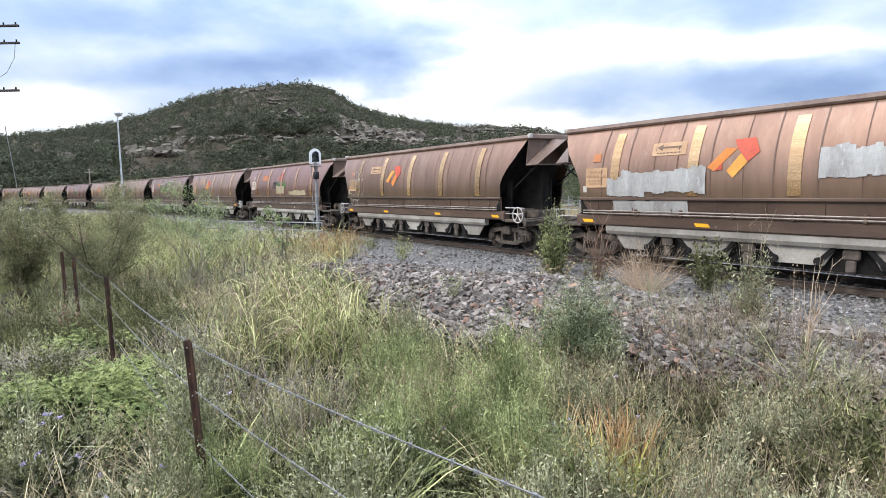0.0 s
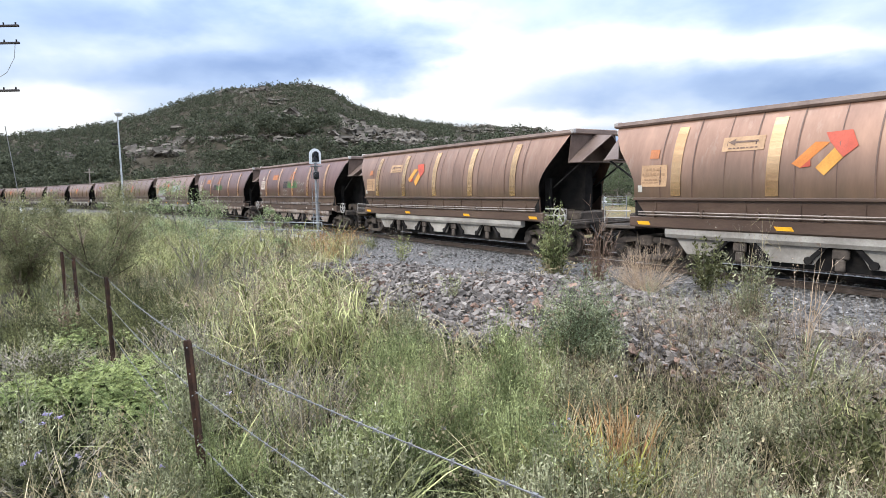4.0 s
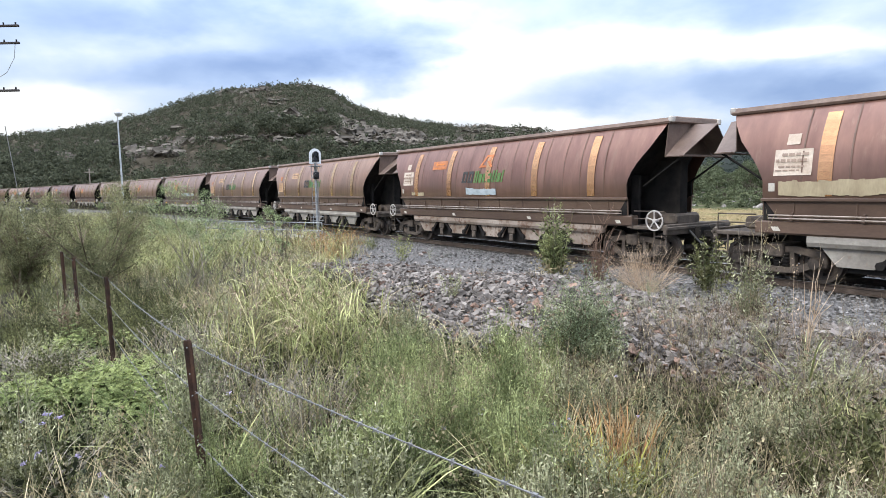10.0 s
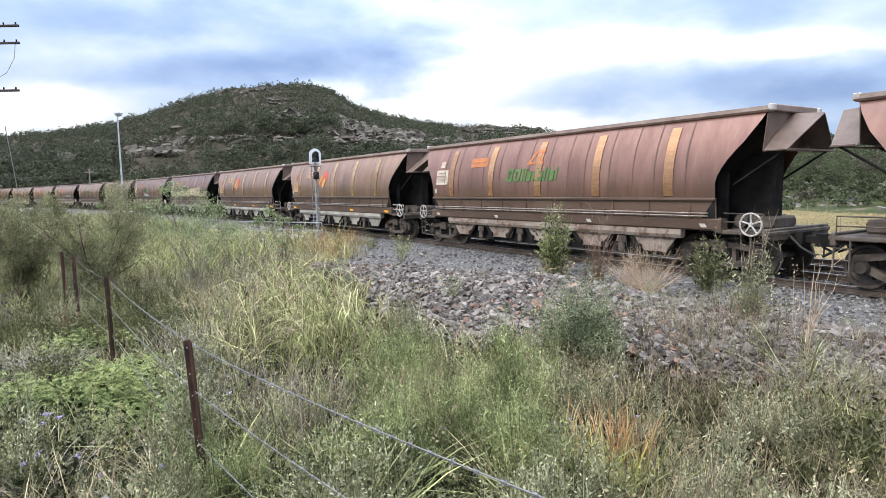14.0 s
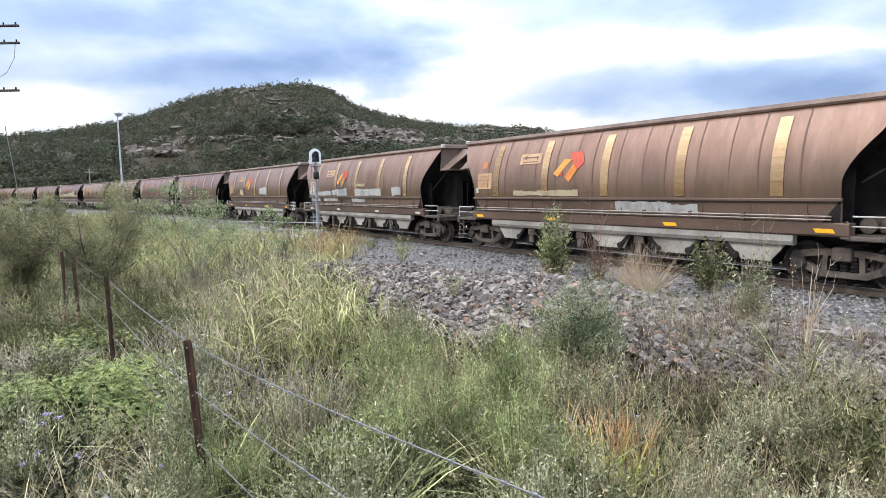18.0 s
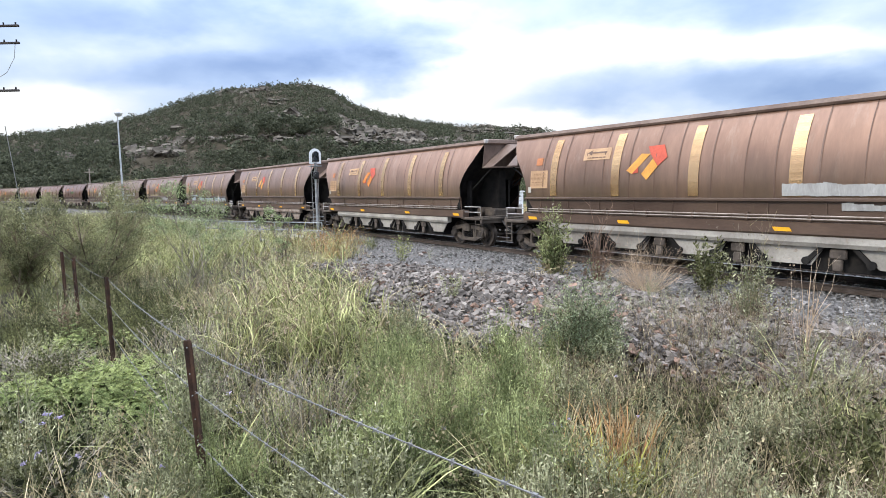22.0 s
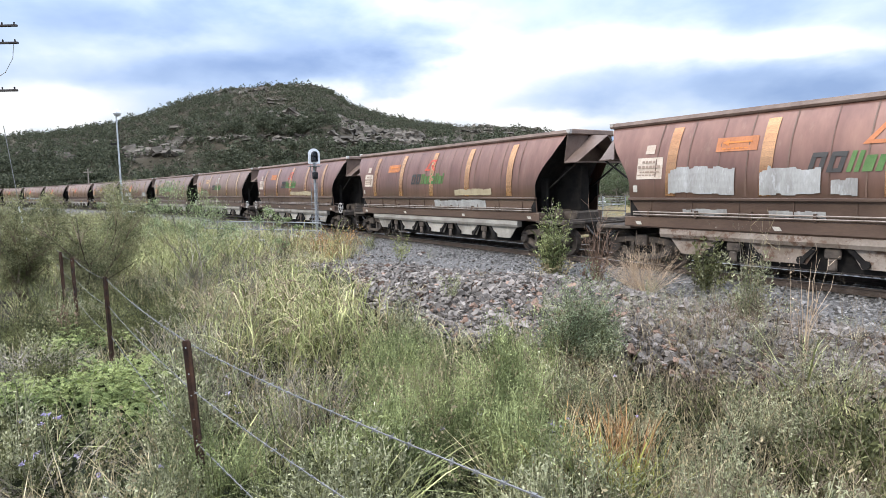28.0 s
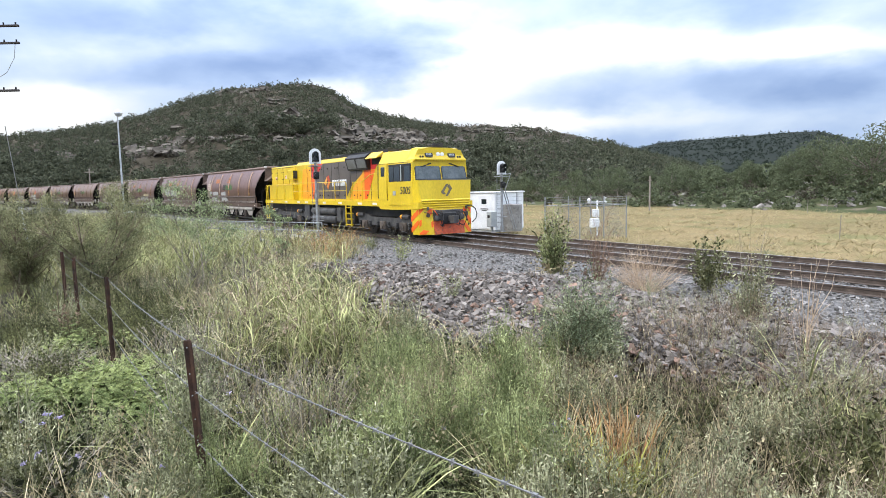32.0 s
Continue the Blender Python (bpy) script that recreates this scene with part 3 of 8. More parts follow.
def bogie(parent, x, tag):
    """A three-piece bogie: two side frames, a bolster, springs; its two wheelsets are returned."""
    for s in (-1, 1):
        y = s * 0.98
        b = Geo()
        y0, y1 = y - 0.075, y + 0.075
        # arched top member, sloping lower members, two columns and the jaws over the axles
        b.prism([(x - 1.10, 0.58), (x - 1.04, 0.71), (x - 0.45, 0.80), (x + 0.45, 0.80), (x + 1.04, 0.71), (x + 1.10, 0.58), (x + 0.95, 0.57), (x + 0.42, 0.66), (x - 0.42, 0.66), (x - 0.95, 0.57)], y0, y1)
        b.prism([(x - 0.46, 0.20), (x + 0.46, 0.20), (x + 0.42, 0.33), (x - 0.42, 0.33)], y0, y1)
        for d in (-1, 1):
            b.prism([(x + d * 0.46, 0.20), (x + d * 0.98, 0.42), (x + d * 0.98, 0.56), (x + d * 0.90, 0.56), (x + d * 0.40, 0.33)], y0 + 0.004, y1 - 0.004)
            b.prism([(x + d * 0.32, 0.32), (x + d * 0.43, 0.32), (x + d * 0.40, 0.67), (x + d * 0.30, 0.67)], y0 + 0.006, y1 - 0.006)
            b.box(x + d * 1.03 - 0.07, x + d * 1.03 + 0.07, y0 + 0.008, y1 - 0.008, 0.36, 0.64, 0.02)
        frame_part = part("bogie_frame", b, BOGIE, parent, "cast steel bogie side frame")
        if s > 0:
            for dx in (-0.2, 0.0, 0.2):
                sp = Geo()
                for k in range(4):
                    sp.lathe([(0.075, 0), (0.09, 0.03), (0.075, 0.06)], (x + dx, 0.98, 0.33 + k * 0.08), "z", 8)
                part("spring", sp, DARK, frame_part)
            for dx in (-0.875, 0.875):
                part("axle_box", Geo().lathe([(0.05, 1.03), (0.15, 1.03), (0.16, 1.10), (0.12, 1.17), (0.03, 1.17)], (x + dx, 0, 0.46), "y", 12), WHEEL, frame_part)
    part("bolster", Geo().box(x - 0.2, x + 0.2, -1.15, 1.15, 0.55, 0.85, 0.03), BOGIE, parent)


_wheel_data = {}


def wheelset(parent, x, r=0.46, gauge=0.765):
    """Two wheels on an axle. Its place is held by the parent offset, so that only its turning is keyed."""
    if r not in _wheel_data:
        g = Geo()
        for s in (-1, 1):
            g.lathe([(0.10, s * (gauge + 0.05)), (0.16, s * (gauge + 0.05)), (0.19, s * (gauge - 0.0)), (r - 0.09, s * (gauge + 0.02)), (r - 0.07, s * (gauge + 0.06)), (r, s * (gauge + 0.06)),
                     (r, s * (gauge - 0.06)), (r + 0.028, s * (gauge - 0.08)), (r + 0.01, s * (gauge - 0.10)), (0.1, s * (gauge - 0.08))], (0, 0, 0), "y", 20)
        g.lathe([(0.08, -gauge), (0.08, gauge)], (0, 0, 0), "y", 10)
        me = g.mesh("wheelset", WHEEL)
        h = Geo()
        for s in (-1, 1):
            for k in range(3):
                a = 2 * math.pi * k / 3
                h.lathe([(0.035, s * (gauge + 0.055)), (0.035, s * (gauge + 0.062))], (0.26 * math.cos(a), 0, 0.26 * math.sin(a)), "y", 6)
        _wheel_data[r] = (me, h.mesh("web_hole", DARK))
    w = new("wheelset", _wheel_data[r][0])
    w.parent = parent
    w.matrix_parent_inverse = Matrix.Translation((x, 0, r))
    hole = new("web_hole", _wheel_data[r][1])
    hole.parent = w
    hole["kind"] = "stuff"
    return w


SHARED = {}


def shared(name, build, m, parent, label="", smooth=False):
    """A part whose mesh is built once and used by every wagon."""
    key = (name, m.name)
    if key not in SHARED:
        made = build()
        SHARED[key] = []
        for g in made if isinstance(made, list) else [made]:
            g.smooth = smooth
            SHARED[key].append(g.mesh(name, m))
    for me in SHARED[key]:
        ob = new(plain_name(name), me)
        ob.parent = parent
        if label:
            ob["label"] = label
    return ob


def plain_name(name):
    """A part's name without the marks that tell its mesh apart."""
    words = name.split("_")
    return "_".join(w for w in words if w not in ("front", "rear", "True", "False") and not any(c.isdigit() for c in w))


def hopper_shell():
    """The two curved side sheets."""
    gs = []
    zs = [1.86, 1.98, 2.1, 2.25, 2.4, 2.6, 2.8, 3.0, 3.2, 3.4, 3.6, 3.75, 3.92]
    for s in (-1, 1):
        g = Geo()
        gs.append(g)
        rows = [[(-side_end(z), s * half_width(z), z) for z in zs]]
        for x in np.linspace(-6.2, 6.2, 26):
            rows.append([(float(x) * side_end(z) / 6.5, s * half_width(z), z) for z in zs])
        rows.append([(side_end(z), s * half_width(z), z) for z in zs])
        k = len(zs)
        g.add([p for r in rows for p in r], [(i * k + j, (i + 1) * k + j, (i + 1) * k + j + 1, i * k + j + 1) for i in range(len(rows) - 1) for j in range(k - 1)])
    return gs


def hopper_slopes():
    g = []
    for e in (-1, 1):
        g.append(Geo().plate([(e * 7.2, -0.88, 3.95), (e * 7.2, 0.88, 3.95), (e * 6.2, 1.30, 2.8), (e * 5.1, 1.40, 1.5), (e * 5.1, -1.40, 1.5), (e * 6.2, -1.30, 2.8)], 0.02, (e * 0.7, 0, -0.7)).box(min(e * 5.0, e * 7.0), max(e * 5.0, e * 7.0), -0.16, 0.16, 1.0, 2.9))
    return g


def end_posts():
    g = []
    for e in (-1, 1):
        for s in (-1, 1):
            g.append(Geo().prism([(e * 6.26, 1.0), (e * 6.0, 1.0), (e * 6.0, 2.5), (e * 6.26, 2.5)], s * 0.9, s * 0.98)
                     .plate([(e * 6.24, s * 1.46, 1.4), (e * 6.24, s * 1.47, 2.3), (e * 5.6, s * 1.42, 2.2), (e * 5.3, s * 1.4, 1.4)], 0.03, (0, -s, 0)))
    return g


def coal_load():
    """The load, low under the rim."""
    g = Geo()
    g.box(-7.0, 7.0, -1.08, 1.08, 3.55, 3.62)
    return g


def wagon(spec):
    """A bottom-discharge coal hopper. Its centre is at the origin, rail tops at z 0, the leading end at +x, the side seen by the camera at +y."""
    kind = spec["kind"]
    rng = np.random.default_rng(spec["seed"])
    w = thing("hopper_wagon", spec["label"], "coal wagon", "wagons of the coal train")
    shared("side_sheet", hopper_shell, WAGON_RED if kind == "orange" else WAGON, w, "brown curved side sheet with dusty streaks and shade painted low", True)
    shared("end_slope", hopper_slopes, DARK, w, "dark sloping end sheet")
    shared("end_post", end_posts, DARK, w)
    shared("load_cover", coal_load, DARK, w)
    def coaming():
        g = []
        for s in (-1, 1):
            g.append(Geo().prism([(s * 0.90, 3.84), (s * 1.06, 3.84), (s * 1.10, 3.89), (s * 1.07, 3.985), (s * 0.92, 3.985)], -7.3, 7.3, "x"))
        return g
    shared("top_rail", coaming, HOOD, w, "dusty rolled top rail")
    def corner_caps():
        g = []
        for e in (-1, 1):
            for s in (-1, 1):
                g.append(Geo().box(e * 7.30 - 0.10, e * 7.30 + 0.05, s * 1.02 - 0.07, s * 1.02 + 0.07, 3.86, 4.015, 0.02))
        return g
    shared("corner_cap", corner_caps, WHITE_PIPE, w, "worn pale corner cap")
    for e in (-1, 1):
        def hood():
            # a saddle over the drawgear: two plates that slope from a ridge along the wagon, and the end plate behind them
            g = Geo()
            for s in (-1, 1):
                g.plate([(e * 7.20, 0, 3.86), (e * 7.98, 0, 3.80), (e * 7.72, s * 1.08, 2.97), (e * 7.20, s * 1.10, 2.97)], 0.025, (0, 0, -1))
                g.tube([(e * 7.25, s * 1.12, 2.97), (e * 7.72, s * 1.08, 2.97)], 0.028, 5)
            g.tube([(e * 7.72, -1.08, 2.97), (e * 7.72, 1.08, 2.97)], 0.028, 5)
            return g
        shared("end_hood_%s" % ("front" if e > 0 else "rear"), hood, HOOD_SHEET, w, "folded sheet hood over the wagon end")
        shared("end_rail_%s" % ("front" if e > 0 else "rear"), lambda: Geo().box(e * 7.28 - 0.06, e * 7.28 + 0.06, -1.04, 1.04, 3.86, 4.02, 0.02), HOOD, w)
        shared("end_plate_%s" % ("front" if e > 0 else "rear"), lambda: Geo().plate([(e * 7.24, -1.0, 3.9), (e * 7.24, 1.0, 3.9), (e * 7.18, 1.08, 2.97), (e * 7.18, -1.08, 2.97)], 0.02, (-e, 0, 0)), HOOD_SHEET, w)
        def stay():
            g = []
            for s in (-1, 1):
                g.append(Geo().tube([(e * 7.62, s * 0.95, 2.97), (e * 6.4, s * 0.95, 2.2)], 0.03, 5))
            return g
        shared("hood_stay_%s" % ("front" if e > 0 else "rear"), stay, DARK, w)
    # seams and pressed ribs of the side sheets
    for k, (x, d) in enumerate([(2.48 * i + e, d) for i in range(-2, 3) for e, d in ((-0.48, 0.017), (0.46, 0.017), (1.16, 0.010)) if abs(2.48 * i + e) < 6.0]):
        def seam(x=x, d=d):
            return side_patch(x - d, x + d, 1.90, 3.84, 0.012)
        shared("seam_%d" % k, seam, SEAM, w)
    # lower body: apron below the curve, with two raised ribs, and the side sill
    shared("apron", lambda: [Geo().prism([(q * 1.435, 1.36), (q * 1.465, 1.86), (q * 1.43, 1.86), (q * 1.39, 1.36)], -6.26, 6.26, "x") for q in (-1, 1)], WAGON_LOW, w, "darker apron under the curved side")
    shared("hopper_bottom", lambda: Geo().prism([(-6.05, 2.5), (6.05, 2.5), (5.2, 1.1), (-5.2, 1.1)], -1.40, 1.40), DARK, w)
    def ribs():
        g = []
        for s in (-1, 1):
            g.append(Geo().box(-6.28, 6.28, s * 1.49 - 0.05, s * 1.49 + 0.05, 1.82, 1.89, 0.012))
        return g
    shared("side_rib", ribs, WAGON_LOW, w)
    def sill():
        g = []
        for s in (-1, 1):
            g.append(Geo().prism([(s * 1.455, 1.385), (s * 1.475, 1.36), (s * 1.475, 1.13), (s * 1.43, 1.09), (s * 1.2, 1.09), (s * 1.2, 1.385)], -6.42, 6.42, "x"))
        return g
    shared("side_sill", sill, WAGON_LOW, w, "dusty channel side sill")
    def apron_ribs():
        g = []
        for x in np.arange(-5.58, 5.6, 1.24):
            g.append(Geo().box(x - 0.012, x + 0.012, 1.43, 1.472, 1.40, 1.82))
        return g
    shared("apron_rib", apron_ribs, WAGON_LOW, w)
    def pipe():
        gs = []
        for z in (1.515, 1.445):
            gs.append(Geo().tube([(-6.1, 1.515, z), (6.1, 1.515, z)], 0.021, 6))
        return gs
    shared("brake_pipe", pipe, PIPE_PALE, w, "pale worn pipe along the side")
    def clips():
        return [Geo().box(x - 0.03, x + 0.03, 1.44, 1.53, 1.40, 1.57) for x in np.arange(-5.6, 5.7, 1.4)]
    shared("pipe_clip", clips, WAGON_LOW, w)
    # discharge skirts with their door gear
    skirt = SKIRT if spec.get("skirt", "white") == "white" else SKIRT_RUST
    def skirts():
        g = [Geo().prism([(-5.0, 1.04), (5.0, 1.04), (4.45, 0.52), (-4.45, 0.52)], -1.30, -1.26)]
        for x in (-4.4, -2.2, 0.0, 2.2, 4.4):
            lo = 0.56 if abs(x) < 4 else 0.34
            g.append(Geo().prism([(x - 0.86 if x > -4 else x - 0.75, 0.95), (x + 0.86 if x < 4 else x + 0.75, 0.95), (x + lo, 0.46), (x - lo, 0.46)], 1.27, 1.30))
        return g
    def beam():
        return [Geo().prism([(s * 1.44, 1.085), (s * 1.45, 0.95), (s * 1.40, 0.86), (s * 1.25, 0.88), (s * 1.25, 1.085)], -5.3, 5.3, "x") for s in (-1, 1)]
    shared("skirt_beam", beam, skirt, w)
    shared("discharge_skirt", skirts, skirt, w, "pale grimy discharge chute panel")
    for x in (-3.3, -1.1, 1.1, 3.3):
        def gear(x=x):
            g = Geo()
            g.box(x - 0.17, x + 0.17, 1.27, 1.36, 0.62, 0.84, 0.03)
            g.box(x - 0.10, x + 0.10, 1.28, 1.37, 0.36, 0.62, 0.03)
            return g
        shared("door_lever_%.1f" % x, gear, BOGIE, w)
        def vee(x=x):
            gs = []
            for d in (-1, 1):
                g = Geo()
                gs.append(g)
                g.plate([(x + d * 0.24, 1.31, 0.88), (x + d * 0.36, 1.31, 0.88), (x + d * 0.70, 1.31, 0.54), (x + d * 0.60, 1.31, 0.50)], 0.05, (0, 1, 0))
                g.lathe([(0.09, 1.32), (0.09, 1.38)], (x + d * 0.63, 0, 0.55), "y", 8)
            return gs
        shared("door_strut_%.1f" % x, vee, DARK, w)
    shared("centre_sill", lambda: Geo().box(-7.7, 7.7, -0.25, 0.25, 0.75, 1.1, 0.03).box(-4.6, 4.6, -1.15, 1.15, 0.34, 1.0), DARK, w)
    # end platforms, couplers, hand brake, hoses
    for e in (-1, 1):
        tag = "front" if e > 0 else "rear"
        def platform():
            g = Geo()
            g.box(min(e * 6.3, e * 7.55), max(e * 6.3, e * 7.55), -1.42, 1.42, 1.02, 1.12, 0.02)
            g.box(e * 7.45 - 0.06, e * 7.45 + 0.06, -1.42, 1.42, 0.9, 1.18, 0.02)
            for s in (-1, 1):
                g.tube([(e * 7.45, s * 1.35, 0.35), (e * 7.45, s * 1.35, 1.05)], 0.02, 5)
                g.tube([(e * 7.12, s * 1.40, 0.35), (e * 7.12, s * 1.40, 1.05)], 0.02, 5)
                for z in (0.38, 0.62, 0.86):
                    g.tube([(e * 7.45, s * 1.37, z), (e * 7.12, s * 1.40, z)], 0.015, 5)
            return g
        shared("end_platform_" + tag, platform, BOGIE, w)
        def coupler():
            g = Geo()
            g.box(min(e * 7.4, e * 8.05), max(e * 7.4, e * 8.05), -0.09, 0.09, 0.80, 0.98, 0.02)
            g.prism([(e * 7.95, -0.16), (e * 8.17, -0.14), (e * 8.17, 0.06), (e * 8.05, 0.16), (e * 7.95, 0.14)], 0.74, 1.03, "z")
            return g
        shared("coupler_" + tag, coupler, DARK, w)
        def hose():
            return [Geo().tube([(e * 7.5, 0.45, 1.0), (e * 7.8, 0.45, 0.72), (e * 8.1, 0.40, 0.55)], 0.03, 6), Geo().tube([(e * 7.5, -0.35, 1.0), (e * 7.8, -0.35, 0.75), (e * 8.1, -0.30, 0.60)], 0.03, 6)]
        shared("brake_hose_" + tag, hose, RUBBER, w)
        def rails():
            g = Geo()
            g.tube([(e * 7.4, 1.38, 1.1), (e * 7.4, 1.38, 1.52), (e * 6.45, 1.40, 1.52)], 0.018, 5)
            g.tube([(e * 7.4, 1.38, 1.32), (e * 6.45, 1.40, 1.32)], 0.016, 5)
            return g
        shared("grab_rail_" + tag, rails, WHITE_PIPE if kind == "amber" else BOGIE, w)
        def gearbox():
            g = Geo()
            g.box(e * 6.9 - 0.3, e * 6.9 + 0.3, -0.5, 0.6, 1.12, 1.42, 0.05)
            h = Geo().lathe([(0.17, -0.5), (0.17, 0.5)], (e * 6.45, 0.2, 1.3), "y", 12)
            k = Geo().prism([(e * 6.34 - 0.09, 1.06), (e * 6.34 + 0.09, 1.06), (e * 6.34 + 0.07, 1.34), (e * 6.34, 1.42), (e * 6.34 - 0.07, 1.34)], 1.36, 1.46)
            return [g, h, k]
        shared("brake_gear_" + tag, gearbox, BOGIE, w)
    if spec["wheel"]:
        for e in spec["wheel"]:
            def brake():
                g = Geo()
                c = (e * 7.15, 1.45, 1.28)
                n = 20
                g.tube([(c[0] + 0.26 * math.cos(2 * math.pi * k / n), c[1], c[2] + 0.26 * math.sin(2 * math.pi * k / n)) for k in range(n + 1)], 0.022, 6)
                for k in range(5):
                    a = 2 * math.pi * k / 5 + 0.3
                    g.tube([c, (c[0] + 0.26 * math.cos(a), c[1], c[2] + 0.26 * math.sin(a))], 0.02, 5)
                g.lathe([(0.05, 1.30), (0.05, 1.47)], (c[0], 0, c[2]), "y", 8)
                return g
            shared("hand_brake_wheel_%d" % e, brake, WHITE_PIPE, w, "pale spoked hand brake wheel")
    SHARED_BOGIE(w)
    for x in (6.15 - 0.875, 6.15 + 0.875, -6.15 - 0.875, -6.15 + 0.875):
        wheelset(w, x)
    # livery on the side that is seen
    tape = STRIPE_OR if kind == "orange" else STRIPE
    for k, x in enumerate((4.95, 2.48, 0.0, -2.48, -4.95)):
        shared("reflective_stripe_%d" % k, lambda x=x: side_patch(x - 0.145, x + 0.145, 1.93, 3.68, 0.018), tape, w, "worn vertical reflective stripe")
    tagm = TAG_Y if kind == "amber" and not spec.get("white_panel") else TAG_W
    for k, x in enumerate((5.95, 2.2, -2.2, -5.95)):
        def tagp(x=x):
            g = Geo()
            d = 0.22 if kind == "amber" else 0.11
            g.plate([(x - d, 1.473, 1.17), (x + d - 0.06, 1.473, 1.17), (x + d, 1.475, 1.26), (x - d + 0.06, 1.475, 1.26)], 0.012, (0, 1, 0))
            return g
        shared("side_marker_%d_%s_%s" % (k, kind == "amber", tagm is TAG_Y), tagp, tagm, w)
    # number panel and arrow panel
    npm = PLATE_WH if kind == "orange" or spec.get("white_panel") else PLATE_BE
    lift = 0.0 if kind == "orange" else -0.20
    big = part("number_panel", on_side([(x, z + lift) for x, z in ((6.02, 2.38), (5.22, 2.38), (5.22, 2.94), (6.02, 2.94))], 0.016), npm, w, "panel with unreadable lines of writing")
    g = Geo()
    for z, a, b, h in ((2.83, 5.86, 5.42, 0.030), (2.70, 5.98, 5.30, 0.034), (2.57, 5.92, 5.40, 0.018), (2.49, 5.98, 5.46, 0.014)):
        x = a
        while x > b:
            d = rng.uniform(0.05, 0.13)
            g.add(on_side([(p, q + lift) for p, q in ((x, z - h), (x - d, z - h), (x - d, z + h), (x, z + h))], 0.021).v, [(0, 1, 2, 3)])
            x -= d + 0.035
    part("writing", g, FAINT_W if kind == "orange" else FAINT, big)["kind"] = "stuff"
    part("small_panel", on_side([(x, z + lift * 0.65) for x, z in ((5.80, 3.04), (5.52, 3.04), (5.52, 3.27), (5.80, 3.27))], 0.016), PLATE_WH if npm is PLATE_WH else PLATE_OR, w)
    part("small_label", side_patch(5.98, 6.12, 2.04, 2.22, 0.016), TAG_W, w, "small white label")
    arrow = part("arrow_panel", on_side([(3.76, 2.98), (2.74, 2.98), (2.74, 3.31), (3.76, 3.31)], 0.016), PLATE_OR if kind == "orange" else PLATE_BE, w, "panel with a left-pointing arrow")
    g = Geo()
    g.add(on_side([(3.62, 3.19), (3.44, 3.11), (3.44, 3.17), (2.88, 3.17), (2.88, 3.21), (3.44, 3.21), (3.44, 3.27)], 0.022).v, [tuple(range(7))])
    x = 3.60
    while x > 2.95:
        d = rng.uniform(0.05, 0.12)
        g.add(on_side([(x, 3.03), (x - d, 3.03), (x - d, 3.06), (x, 3.06)], 0.022).v, [(0, 1, 2, 3)])
        x -= d + 0.03
    part("arrow", g, LOGO_O if kind == "orange" else INK, arrow)["kind"] = "stuff"
    if kind == "amber":
        # two chevrons that make an open diamond
        cx, z = 1.45 + spec.get("shift", 0), 2.82
        def cut(*pts):
            return on_side([(cx + a, z + b) for a, b in pts], 0.02)
        a = part("logo", cut((0.63, -0.19), (0.44, -0.29), (-0.10, 0.23), (0.19, 0.25)), LOGO_Y if spec["seed"] % 2 or spec.get("white_panel") else LOGO_O, w, "orange and red chevron emblem")
        part("logo_shade", cut((0.44, -0.285), (0.25, -0.105), (0.23, -0.26)), LOGO_R, a)
        part("logo_shade", cut((0.015, 0.43), (-0.485, 0.45), (-0.64, 0.12), (-0.385, -0.10), (-0.2, 0.11), (-0.095, 0.235)), LOGO_R, a)
        part("logo_shade", cut((-0.2, 0.105), (-0.38, -0.105), (-0.046, -0.46), (0.13, -0.29)), LOGO_Y if spec["seed"] % 3 else LOGO_O, a)
    else:
        pale = spec.get("emblem", LOGO_W)
        cx = 0.15
        g = Geo()
        for outline in ([(cx + 0.52, 2.94), (cx + 0.38, 2.94), (cx - 0.04, 3.46), (cx + 0.10, 3.46)], [(cx + 0.10, 3.46), (cx - 0.40, 3.46), (cx - 0.34, 3.37), (cx + 0.04, 3.37)],
                     [(cx - 0.40, 3.46), (cx - 0.22, 3.15), (cx - 0.12, 3.15), (cx - 0.29, 3.46)], [(cx + 0.52, 2.94), (cx + 0.0, 2.94), (cx + 0.04, 3.03), (cx + 0.45, 3.03)],
                     [(cx - 0.0, 3.20), (cx - 0.22, 3.20), (cx - 0.42, 2.94), (cx - 0.26, 2.94)]):
            q = on_side([(cx + 0.85 * (a - cx), 2.96 + 0.85 * (b - 2.94)) for a, b in outline], 0.021)
            g.add(q.v, q.f)
        part("logo", g, pale, w, "outlined angular emblem")
        if spec.get("name", True):
            g = Geo()
            for a0, b0 in ((1.60, 1.30), (1.22, 0.92)):
                for c, d, lo, hi in ((0, 0.10, 2.42, 2.84), (0.20, 0.30, 2.42, 2.84), (0, 0.30, 2.74, 2.84), (0, 0.30, 2.42, 2.50)):
                    q = on_side([(a0 - c - (lo - 2.42) * 0.24, lo), (a0 - d - (lo - 2.42) * 0.24, lo), (a0 - d - (hi - 2.42) * 0.24, hi), (a0 - c - (hi - 2.42) * 0.24, hi)], 0.021)
                    g.add(q.v, q.f)
            part("nameplate_start", g, LOGO_K if not spec.get("lead_green") else LOGO_G, w)
            x = 0.84
            for d in (0.09, 0.09, 0.19, 0.12, 0.08, 0.20, 0.09, 0.09, 0.19, 0.08):
                hi = 2.84 if d in (0.09, 0.08) else 2.74
                q = on_side([(x, 2.42), (x - d, 2.42), (x - d - (hi - 2.42) * 0.24, hi), (x - (hi - 2.42) * 0.24, hi)], 0.021)
                part("nameplate_bar", q, LOGO_G, w, "green bar of a painted name")
                x -= d + 0.05
